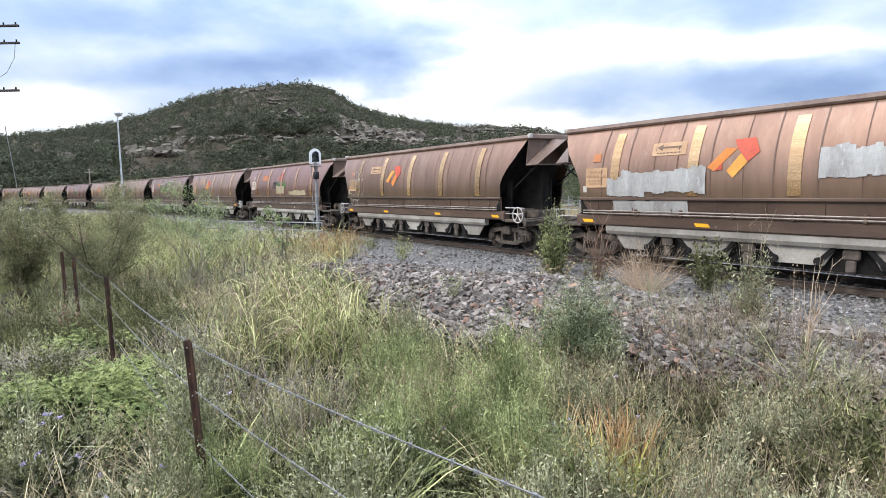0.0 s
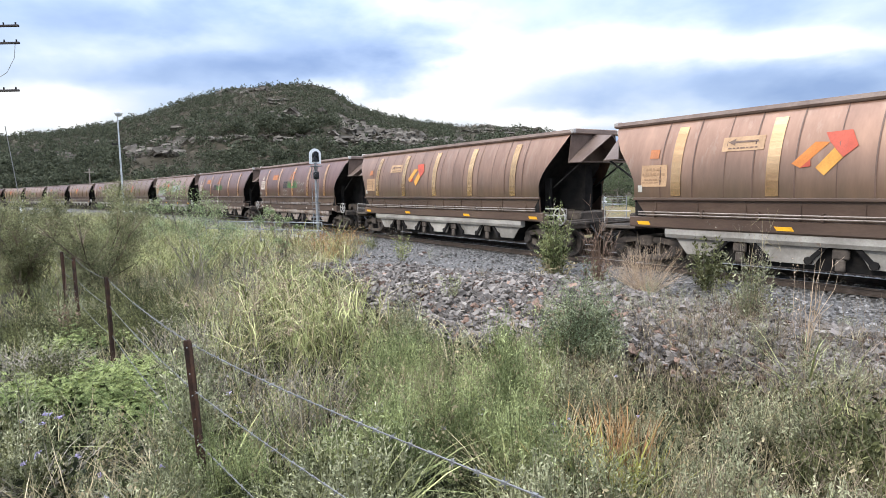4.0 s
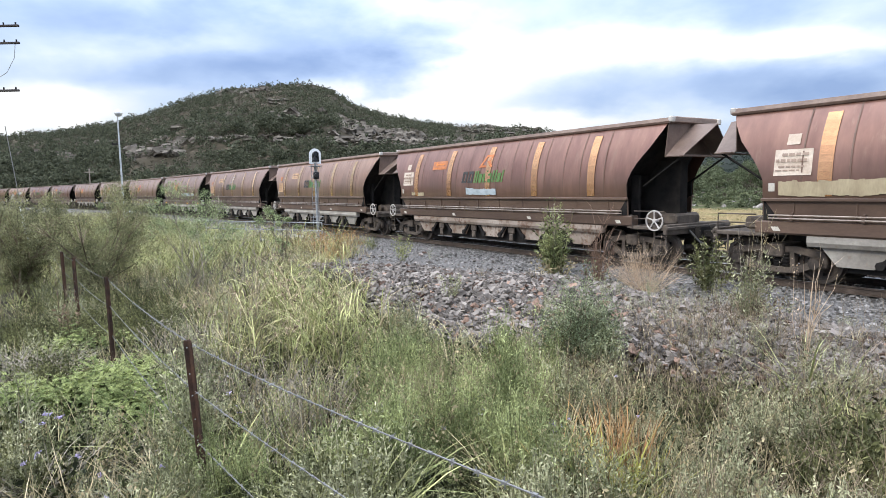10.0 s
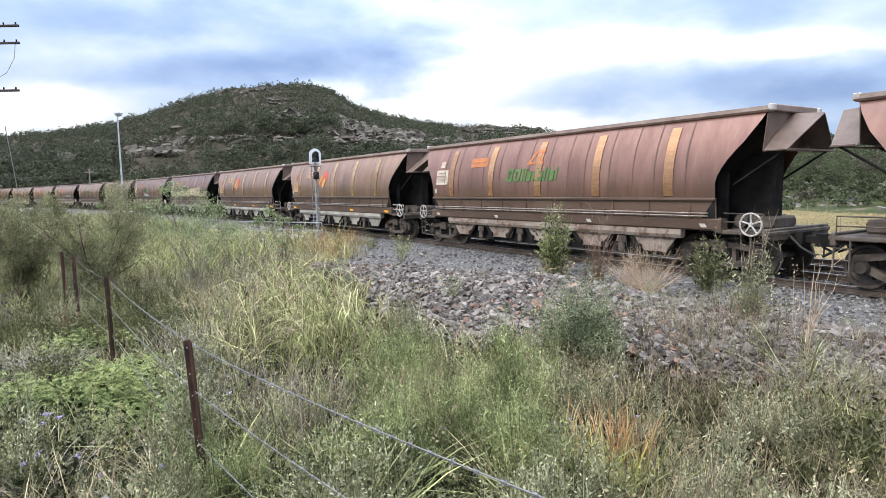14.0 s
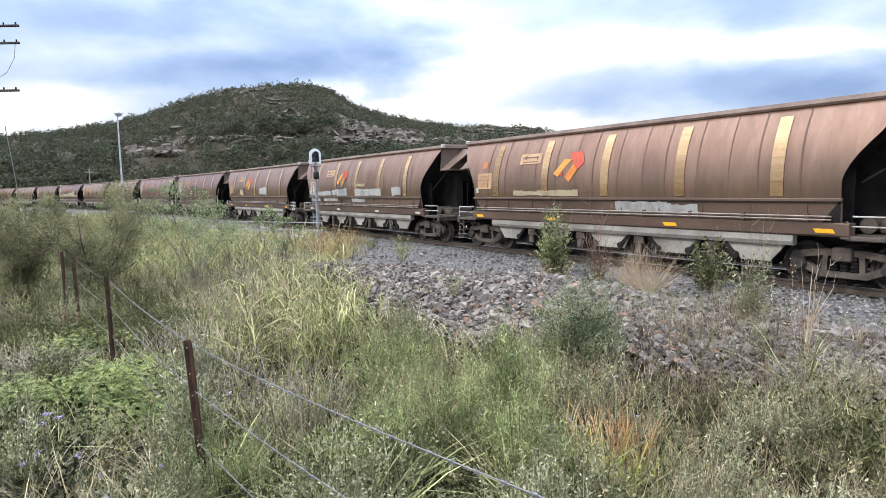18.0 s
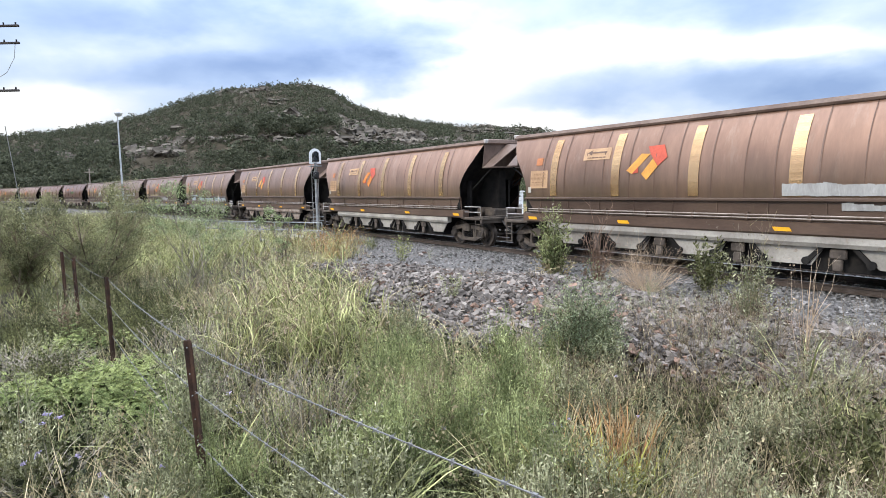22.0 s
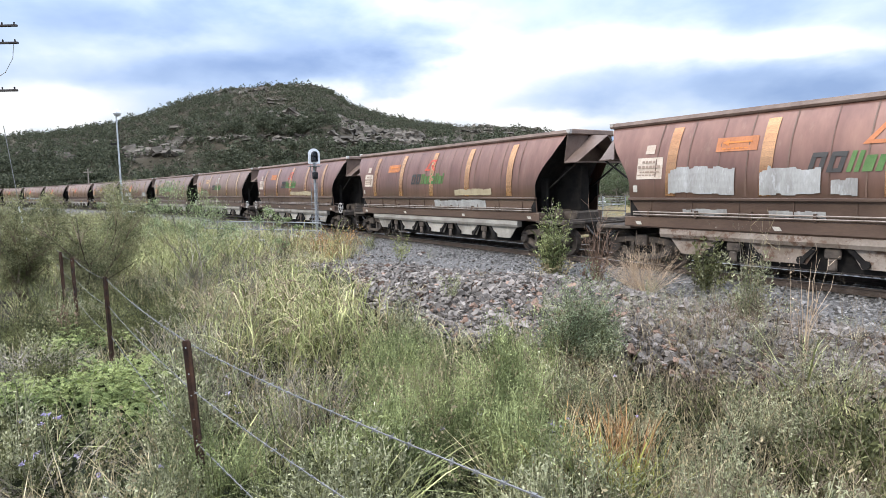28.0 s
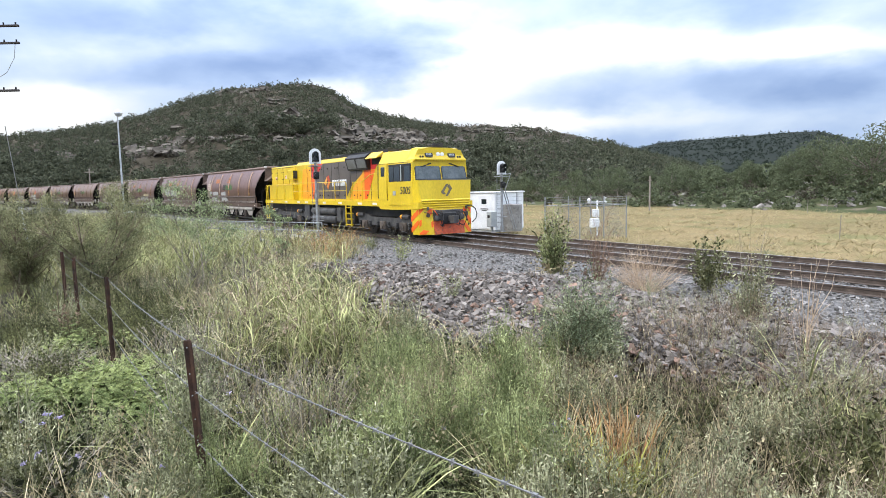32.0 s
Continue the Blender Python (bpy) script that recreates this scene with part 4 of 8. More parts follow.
    for k, (x0, x1, z0, z1, m) in enumerate(spec.get("cover", ())):
        part("painted_patch", roller_patch(x0, x1, z0, z1, 0.026 + 0.002 * k, rng), m, w, "ragged patch of paint over graffiti")
    if spec.get("spray"):
        g = Geo()
        for x0, z0, size in spec["spray"]:
            for k in range(4):
                n = 11
                ph = rng.uniform(0, 6.28)
                ring = [(x0 - k * size * 0.8 + size * (0.45 + 0.1 * math.sin(3 * a + ph)) * math.cos(a), z0 + size * (0.6 + 0.2 * math.cos(2 * a + ph)) * math.sin(a)) for a in np.linspace(0, 5.2 + rng.uniform(0, 0.9), n)]
                for (ax, az), (bx, bz) in zip(ring[:-1], ring[1:]):
                    q = on_side([(ax, az - 0.03), (bx, bz - 0.03), (bx, bz + 0.03), (ax, az + 0.03)], 0.03)
                    g.add(q.v, q.f)
        part("graffiti", g, SPRAY_W, w, "unreadable white spray scrawl")
    return w


def SHARED_BOGIE(w):
    """Both bogies, from one set of meshes."""
    if "bogie" not in SHARED:
        before = set(scene.objects)
        bogie(w, 6.15, "")
        SHARED["bogie"] = sorted((o for o in scene.objects if o not in before), key=lambda o: o.parent is not w)
        todo = [(-12.3,)]
    else:
        todo = [(0,), (-12.3,)]
    for (dx,) in todo:
        made = {}
        for o in SHARED["bogie"]:
            c = new(o.name.split(".")[0], o.data)
            made[o] = c
            c.parent = made.get(o.parent, w)
            if o.parent not in made:
                c.location.x = dx


A, B, C = "amber", "green", "orange"
BROWN = "brown coal wagon "
SPECS = {
    -1: (A, "with an amber emblem and white graffiti", dict(spray=[(5.9, 2.35, 0.55), (5.6, 2.9, 0.3), (5.8, 1.6, 0.3)])),
    -2: (C, "with a red emblem and pale painted-over patches", dict(emblem=LOGO_R, cover=[(0.9, -0.6, 2.0, 2.6, COVER_T), (-1.4, -4.2, 1.95, 2.3, COVER_T)])),
    0: (A, "with amber emblem and silver paint patches", dict(cover=[(5.2, 3.9, 1.9, 2.5, COVER), (4.7, 2.1, 1.95, 2.75, COVER), (5.0, 2.6, 1.45, 1.84, COVER), (-0.5, -2.3, 2.3, 3.02, COVER), (-2.3, -3.6, 2.5, 3.05, COVER)])),
    1: (C, "with orange stripes and white number panel", dict(emblem=LOGO_DULL, skirt="dirty")),
    2: (C, "with a faded green name and white scrawls", dict(emblem=LOGO_DULL, spray=[(1.5, 2.15, 0.25), (-0.9, 2.45, 0.4)], skirt="dirty")),
    3: (A, "with an amber emblem and clean white skirts", dict(shift=0)),
    4: (A, "with a red and amber emblem", dict()),
    5: (A, "with an amber emblem and clean white skirts", dict()),
    6: (A, "with amber emblem and three low pale patches", dict(cover=[(-0.6, -1.7, 1.95, 2.2, COVER_B), (-2.0, -3.4, 1.92, 2.2, COVER_B), (-4.0, -4.8, 1.92, 2.15, COVER_B)])),
    7: (B, "with pale outlined emblem and white skirts", dict()),
    8: (B, "with a pale outlined emblem and green name", dict()),
    9: (C, "with orange emblem and a silver patch", dict(emblem=LOGO_DULL, cover=[(1.3, -0.5, 1.95, 2.25, COVER_B), (5.3, 5.0, 1.95, 2.1, COVER_T), (4.8, 4.3, 1.92, 2.12, COVER_T)], skirt="dirty")),
    10: (C, "with a long tan patch over its lower side", dict(emblem=LOGO_DULL, cover=[(5.9, 2.6, 1.92, 2.35, COVER_T), (2.6, -0.2, 1.92, 2.5, COVER_T), (-0.2, -4.2, 1.92, 2.75, COVER_T), (-4.2, -6.0, 1.92, 2.3, COVER_T)])),
    11: (A, "with a red and amber emblem", dict()),
    12: (A, "with a red emblem and yellow side markers", dict()),
    13: (C, "with an orange emblem and green name", dict(emblem=LOGO_DULL, lead_green=True, skirt="dirty")),
    14: (C, "with orange emblem and charcoal-green name", dict(emblem=LOGO_DULL, skirt="dirty")),
    15: (A, "with amber emblem and grey patches", dict(cover=[(-1.0, -2.5, 1.95, 2.6, COVER), (3.4, 2.6, 1.95, 2.4, COVER_T)])),
    16: (A, "with large red-amber emblem and grey patches", dict(white_panel=True, shift=0.22, cover=[(5.9, 3.0, 1.92, 2.2, COVER), (2.85, 1.0, 1.92, 2.34, COVER), (0.05, -2.75, 1.92, 2.36, COVER), (-3.8, -4.65, 1.92, 2.34, COVER), (0.0, -1.1, 2.38, 2.56, COVER_T),
                                                                                              (5.9, 4.6, 1.62, 1.80, COVER), (4.1, 2.2, 1.62, 1.80, COVER), (0.5, -1.0, 1.60, 1.80, COVER), (5.4, 3.2, 1.40, 1.52, COVER), (0.4, -1.2, 1.40, 1.54, COVER)])),
    17: (A, "with amber emblem and low grey patches", dict(cover=[(4.0, 1.0, 1.92, 2.12, COVER_T), (-0.4, -3.0, 1.45, 1.8, COVER)])),
    18: (A, "with amber emblem and pale blue patches", dict(cover=[(4.3, 2.0, 1.86, 2.02, COVER_B), (4.4, 3.0, 1.48, 1.82, COVER_B), (1.8, 0.2, 1.46, 1.84, COVER_B), (-0.2, -2.4, 1.42, 1.84, COVER_B), (-2.8, -4.6, 1.45, 1.82, COVER_B), (-4.9, -5.9, 1.5, 1.8, COVER_B)])),
    19: (A, "with an amber emblem and grimy skirts", dict(skirt="dirty")),
    20: (A, "with an amber emblem and grimy white skirts", dict()),
    21: (A, "with a red and amber emblem", dict(cover=[(-2.2, -5.8, 1.93, 2.22, COVER), (-3.4, -5.6, 1.62, 1.80, COVER)])),
    22: (A, "with an amber emblem and a broad grey patch", dict(cover=[(4.9, 4.3, 1.92, 2.2, COVER_T), (4.3, 0.9, 1.92, 2.38, COVER), (3.6, 0.9, 1.45, 1.84, COVER), (-4.4, -5.9, 1.95, 2.4, COVER)])),
    23: (B, "with a pale outlined emblem and green name", dict()),
    24: (B, "with a charcoal and green name", dict()),
    25: (C, "with a red emblem and pale patches", dict(emblem=LOGO_R, cover=[(0.0, -3.4, 1.95, 2.25, COVER_T)])),
    26: (C, "with red emblem, green name and scrawl", dict(emblem=LOGO_R, cover=[(-1.7, -4.0, 1.95, 2.2, COVER_T), (-0.2, -3.6, 1.46, 1.8, COVER)])),
    27: (C, "with silver graffiti over its stripes", dict(emblem=LOGO_DULL, cover=[(5.0, 3.2, 1.95, 2.65, COVER), (2.6, 1.3, 1.95, 2.62, COVER), (1.1, 0.6, 1.92, 2.3, COVER), (4.6, 3.4, 1.45, 1.62, COVER), (2.4, 1.2, 1.46, 1.62, COVER)], skirt="dirty")),
    28: (C, "with green name and silver graffiti blocks", dict(emblem=LOGO_DULL, cover=[(5.4, 4.7, 2.0, 2.3, COVER), (4.5, 2.9, 1.95, 2.28, COVER), (4.9, 3.4, 1.46, 1.84, COVER), (2.0, 0.8, 1.95, 2.3, COVER), (2.1, 0.5, 1.46, 1.84, COVER)])),
}
WAGONS = {}
for number in range(-12, 29):
    kind, words, extra = SPECS.get(number, ((A, "with an amber emblem", {}), (B, "with a green painted name", {}), (C, "with orange stripes", {}))[number % 3])
    spec = dict(kind=kind, label=BROWN + words, seed=number + 40, wheel=((-1, 1) if number in (-1, 2, 8, 9, 12, 13, 24, 25) else (-1,) if number % 3 == 0 else ()), **extra)
    WAGONS[number] = wagon(spec)
# ---------- diesel locomotive ----------
# nose at +x, rails at z 0; the side seen by the camera is -y
def X(w):
    """Along the locomotive, from metres behind its nose."""
    return 10.45 - w


loco = thing("diesel_locomotive", "yellow diesel locomotive with grey and red side panels", "locomotive")
HY = 1.02
PILOT_RED = mat("scuffed_red_paint", (0.48, 0.07, 0.03), (0.62, 0.13, 0.05), 0.5, 0, 2.5, 20, 0.1, c3=(0.16, 0.08, 0.06), spot=0.60)
GRILLE = plain("dusty_grille", (0.17, 0.17, 0.16), 0.5)
# frame and walkway
g = Geo()
g.prism([(X(20.38), 1.66), (X(-0.1), 1.66), (X(-0.1), 1.36), (X(1.6), 1.30), (X(3.3), 1.30), (X(3.5), 1.43), (X(20.38), 1.43)], -1.44, 1.44)
frame_deck = part("deck_frame", g, YELLOW, loco, "yellow deck and frame skirt")
for w in (19.0, 16.2, 14.0, 12.7, 10.0, 7.9, 5.5, 3.9):
    for s in (-1, 1):
        part("reflector", Geo().box(X(w) - 0.22, X(w) + 0.22, s * 1.446 - 0.008, s * 1.446 + 0.008, 1.49, 1.60), REFL, frame_deck)
# hoods
g = Geo()
g.box(X(20.1), X(15.35), -HY, HY, 1.66, 3.86, 0.05)
rear_hood = part("rear_hood", g, YELLOW, loco, "yellow rear hood with door panels")
for s in (-1, 1):
    for k in range(4):
        a = X(19.95) + k * 1.14
        door = part("hood_door", Geo().box(a, a + 1.06, s * (HY + 0.012) - 0.012, s * (HY + 0.012) + 0.012, 2.75, 3.72, 0.005), YELLOW, rear_hood)
        part("door_gap", Geo().box(a + 1.071, a + 1.080, s * (HY + 0.006) - 0.008, s * (HY + 0.006) + 0.008, 2.70, 3.74), LBLACK, door)
        for z in (3.02, 3.46):
            part("door_latch", Geo().box(a + 0.06, a + 0.11, s * (HY + 0.034) - 0.012, s * (HY + 0.034) + 0.012, z - 0.035, z + 0.035, 0.01), LBLACK, door)
            part("door_hinge", Geo().box(a + 0.88, a + 0.98, s * (HY + 0.030) - 0.01, s * (HY + 0.030) + 0.01, z - 0.025, z + 0.025), LBLACK, door)
    part("hood_seam", Geo().box(X(20.08), X(15.38), s * (HY + 0.002) - 0.006, s * (HY + 0.002) + 0.006, 3.745, 3.765), LBLACK, rear_hood)
for s in (-1, 1):
    locker = part("side_locker", Geo().box(X(19.85), X(15.1), s * 1.15 - 0.15, s * 1.15 + 0.15, 1.67, 2.60), YELLOW, loco, "low yellow equipment locker along the walkway")
    for k in range(3):
        a = X(19.85) + 0.14 + k * 1.537
        door = part("locker_door", Geo().box(a, a + 1.51, s * 1.30 - 0.02, s * 1.30 + 0.02, 1.68, 2.62, 0.01), YELLOW, locker)
        part("door_gap", Geo().box(a + 1.512, a + 1.535, s * 1.302 - 0.008, s * 1.302 + 0.008, 1.69, 2.61), LBLACK, door)
    part("locker_vent", Geo().box(X(19.85) + 0.01, X(19.85) + 0.125, s * 1.304 - 0.012, s * 1.304 + 0.012, 1.74, 2.56), LBLACK, locker, "dark vent slot at the end")
for s in (-1, 1):
    part("label_panel", Geo().box(X(19.2), X(18.9), s * 1.05 - 0.005, s * 1.05 + 0.005, 3.0, 3.2), REFL, rear_hood)
    part("label_panel", Geo().box(X(17.3), X(17.0), s * 1.05 - 0.005, s * 1.05 + 0.005, 3.05, 3.25), REFL, rear_hood)
    for w0, z0 in ((19.2, 3.0), (17.3, 3.05)):
        for z in (0.03, 0.08, 0.13):
            part("label_bar", Geo().box(X(w0) + 0.03, X(w0) + 0.27, s * 1.056 - 0.003, s * 1.056 + 0.003, z0 + z, z0 + z + 0.03), LRED, rear_hood)
    g = Geo().box(X(15.95), X(15.1), s * 1.18 - 0.16, s * 1.18 + 0.16, 2.95, 3.55, 0.02)
    box = part("intake_box", g, YELLOW, loco)
    part("intake_grille", Geo().box(X(15.1) - 0.01, X(15.1) + 0.012, s * 1.18 - 0.13, s * 1.18 + 0.13, 3.0, 3.5), LBLACK, box)
part("roof_walk", Geo().box(X(19.9), X(15.4), -0.94, 0.94, 3.86, 3.93, 0.02), LBLACK, rear_hood, "sooty black roof edge")
g = Geo()
g.prism([(-HY, 1.66), (-HY, 3.80), (-HY + 0.18, 4.02), (HY - 0.18, 4.02), (HY, 3.80), (HY, 1.66)], X(15.3), X(3.4), "x")
engine_hood = part("engine_hood", g, YELLOW, loco, "long yellow engine hood")
g = Geo()
g.prism([(X(15.2), 4.0), (X(15.0), 4.08), (X(3.5), 4.17), (X(3.5), 4.0)], -0.86, 0.86)
for k in range(5):
    g.box(X(14.5) + k * 1.3, X(14.5) + k * 1.3 + 0.7, -0.5, 0.5, 4.10, 4.16, 0.03)
g.box(X(10.8), X(10.0), -0.3, 0.3, 4.1, 4.24, 0.05)
part("roof_gear", g, LBLACK, loco, "sooty roof hatches and exhaust")


def band(name, poly, m, lift, label=""):
    """A painted panel on both sides of the engine hood."""
    for s in (-1, 1):
        y = s * (HY + lift)
        part(name, Geo().plate([(X(w), y, z) for w, z in poly], 0.01, (0, -s, 0)), m, engine_hood, label)


band("side_panel", [(14.7, 1.75), (12.85, 1.75), (12.85, 3.55), (14.1, 3.55)], AMBER, 0.008)
band("side_panel", [(12.85, 3.76), (11.05, 3.76), (12.1, 2.85), (12.85, 3.05)], LRED, 0.008, "red painted panel")
band("side_panel", [(12.85, 3.05), (12.1, 2.85), (12.55, 1.75), (12.85, 1.75)], LORANGE, 0.0085)
band("side_panel", [(11.05, 3.76), (7.3, 3.76), (7.3, 2.45), (8.0, 1.75), (12.55, 1.75), (12.1, 2.85)], LGREY, 0.008, "grey side panel that carries the emblem")
band("side_panel", [(7.3, 3.76), (6.0, 3.76), (5.95, 3.05), (6.0, 3.05), (7.3, 2.45)], LGREY, 0.008)
band("side_panel", [(7.0, 2.40), (5.75, 3.22), (5.75, 1.75), (7.55, 1.75)], AMBER, 0.0095)
band("side_panel", [(5.75, 3.22), (5.75, 1.75), (5.5, 1.75), (4.55, 3.22)], LORANGE, 0.0095, "orange painted panel")
band("side_panel", [(5.75, 3.24), (4.55, 3.24), (3.95, 3.80), (5.75, 3.80)], LRED, 0.0095)
for w in (13.45, 12.0, 10.9, 9.8, 8.8, 7.4, 6.6, 5.0, 4.2):
    for s in (-1, 1):
        y = s * (HY + 0.018)
        part("panel_joint", Geo().box(X(w) - 0.008, X(w) + 0.008, y - 0.004, y + 0.004, 1.75, 3.72), LBLACK, engine_hood)
for w in (13.0, 12.6, 11.5, 11.2, 10.35, 9.3, 9.0, 8.1, 6.9, 6.2, 5.4):
    for s in (-1, 1):
        for z in (1.95, 3.45):
            part("door_latch", Geo().box(X(w) - 0.035, X(w) + 0.035, s * (HY + 0.028) - 0.012, s * (HY + 0.028) + 0.012, z - 0.035, z + 0.035), LBLACK, engine_hood)
# emblem and name bars on the grey panel
g1, g2, g3, g4 = Geo(), Geo(), Geo(), Geo()
for s in (-1, 1):
    y = s * (HY + 0.020)
    e = 1 if s < 0 else -1
    def pt(w, z):
        return (X(w if e > 0 else 19.3 - w), y, z)
    g1.plate([pt(10.9, 2.62), pt(10.5, 2.98), pt(10.25, 2.98), pt(10.62, 2.5)], 0.006, (0, s, 0))
    g2.plate([pt(10.5, 2.98), pt(10.2, 3.08), pt(10.0, 2.72), pt(10.25, 2.72)], 0.007, (0, s, 0))
    g3.plate([pt(10.25, 2.72), pt(10.0, 2.72), pt(10.3, 2.28), pt(10.52, 2.42)], 0.008, (0, s, 0))
    w = 9.72
    for d, full in ((0.24, 1), (0.24, 1), (0.24, 1), (0.07, 1), (0.22, 1), (0.27, 1), (0.25, 1)):
        g4.plate([pt(w, 2.45), pt(w - d * 0.32, 2.45), pt(w - d * 0.32, 2.80), pt(w, 2.80)], 0.006, (0, s, 0))
        if d > 0.1:
            g4.plate([pt(w - d * 0.32, 2.71), pt(w - d, 2.71), pt(w - d, 2.80), pt(w - d * 0.32, 2.80)], 0.006, (0, s, 0))
            g4.plate([pt(w - d * 0.7, 2.45), pt(w - d, 2.45), pt(w - d, 2.71), pt(w - d * 0.7, 2.71)], 0.006, (0, s, 0))
        w -= d + 0.055
emblem = part("emblem", g1, LOGO_Y, engine_hood, "amber and red chevron emblem")
part("emblem_shade", g2, LOGO_R, emblem)
part("emblem_shade", g3, LOGO_O, emblem)
part("name_bar", g4, WHITEP, engine_hood, "white bars of a painted name")
# radiator wings and the blower hatch ahead of them
for s in (-1, 1):
    g = Geo().prism([(s * 0.9, 3.20), (s * 1.18, 3.24), (s * 1.34, 3.84), (s * 1.1, 4.03), (s * 0.9, 4.03)], X(7.35), X(5.05), "x")
    wing = part("radiator_wing", g, LBLACK, loco, "sooty overhanging radiator wing")
    for k in range(2):
        a = X(7.2) + k * 1.12
        fr = part("radiator_grille", Geo().prism([(s * 1.205, 3.32), (s * 1.322, 3.77), (s * 1.337, 3.77), (s * 1.22, 3.32)], a, a + 0.95, "x"), GRILLE, wing)
        g = Geo()
        for z in np.arange(3.34, 3.75, 0.055):
            y = 1.215 + (z - 3.32) * 0.26
            g.box(a + 0.04, a + 0.91, s * (y + 0.012) - 0.006, s * (y + 0.012) + 0.006, z, z + 0.022)
        part("grille_slat", g, GRILLE, fr)
    g = Geo().prism([(s * 0.98, 3.96), (s * 1.36, 3.72), (s * 1.38, 3.745), (s * 0.98, 4.05)], X(4.95), X(3.75), "x")
    hatch = part("roof_hatch", g, YELLOW, loco)
    part("blower_grille", Geo().box(X(4.85), X(3.85), s * 1.03 - 0.02, s * 1.03 + 0.02, 3.46, 3.78, 0.01), LBLACK, hatch)
# cab
g = Geo()
g.prism([(-1.44, 1.40), (-1.46, 2.5), (-1.42, 3.40), (-1.14, 3.92), (-0.6, 4.02), (0.6, 4.02), (1.14, 3.92), (1.42, 3.40), (1.46, 2.5), (1.44, 1.40)], X(3.45), X(0.32), "x")
cab = part("cab", g, YELLOW, loco, "full-width yellow driving cab")
g = Geo()
g.loft([[(X(0.36), -1.44, 1.36), (X(0.36), 1.44, 1.36), (X(0.36), 1.45, 2.60), (X(0.36), -1.45, 2.60)],
        [(X(-0.14), -1.28, 1.36), (X(-0.14), 1.28, 1.36), (X(-0.02), 1.41, 2.60), (X(-0.02), -1.41, 2.60)]])
nose = part("nose", g, YELLOW, loco, "blunt yellow nose with a raised charcoal emblem")
part("nose_ledge", Geo().plate([(X(0.34), -1.42, 2.602), (X(-0.03), -1.39, 2.602), (X(-0.03), 1.39, 2.602), (X(0.34), 1.42, 2.602)], 0.016, (0, 0, 1)), GRILLE, nose, "dusty grey non-slip ledge")


def nose_at(y, z):
    return (X(-0.14) - (z - 1.36) * 0.0968 + 0.006, y, z)


for z in (1.44, 1.54, 1.64, 1.74):
    xx = nose_at(0, z)[0]
    part("nose_louvre", Geo().prism([(xx - 0.02, z + 0.035), (xx + 0.05, z - 0.02), (xx + 0.05, z - 0.035), (xx - 0.02, z - 0.035)], -1.27, 1.27), YELLOW, nose)
g = Geo()
for poly in ([(-0.30, -0.09), (0.0, 0.26), (0.13, 0.26), (-0.14, -0.07), (-0.05, -0.18), (-0.17, -0.20)], [(0.17, 0.26), (0.30, 0.06), (0.05, -0.27), (-0.07, -0.27), (0.15, 0.04), (0.06, 0.16)]):
    g.plate([nose_at(0.05 + a, 2.16 + b) for a, b in poly], 0.012, (1, 0, 0.1))
part("nose_emblem", g, plain("faded_charcoal", (0.145, 0.118, 0.070), 0.5), nose, "charcoal double chevron emblem")
# raked windscreen wall above the ledge
g = Geo()
g.loft([[(X(0.8), -1.45, 2.60), (X(0.8), 1.45, 2.60), (X(0.8), 1.41, 3.46), (X(0.8), -1.41, 3.46)],
        [(X(0.20), -1.40, 2.60), (X(0.20), 1.40, 2.60), (X(0.40), 1.33, 3.46), (X(0.40), -1.33, 3.46)]])
face = part("cab_front", g, YELLOW, cab, "yellow windscreen pillars")
g = Geo()
g.loft([[(X(0.9), -1.41, 3.45), (X(0.24), -1.38, 3.45), (X(0.24), 1.38, 3.45), (X(0.9), 1.41, 3.45)],
        [(X(0.9), -1.40, 3.50), (X(0.22), -1.37, 3.50), (X(0.22), 1.37, 3.50), (X(0.9), 1.40, 3.50)],
        [(X(0.9), -1.10, 4.00), (X(0.46), -1.02, 4.00), (X(0.46), 1.02, 4.00), (X(0.9), 1.10, 4.00)],
        [(X(0.9), -0.9, 4.05), (X(0.56), -0.9, 4.04), (X(0.56), 0.9, 4.04), (X(0.9), 0.9, 4.05)]])
brow = part("roof_brow", g, YELLOW, cab, "sloping yellow lamp panel above the windscreens")


def brow_at(y, z, out=0.0):
    return Vector((X(0.22 + (z - 3.50) * 0.48) + out, y, z))


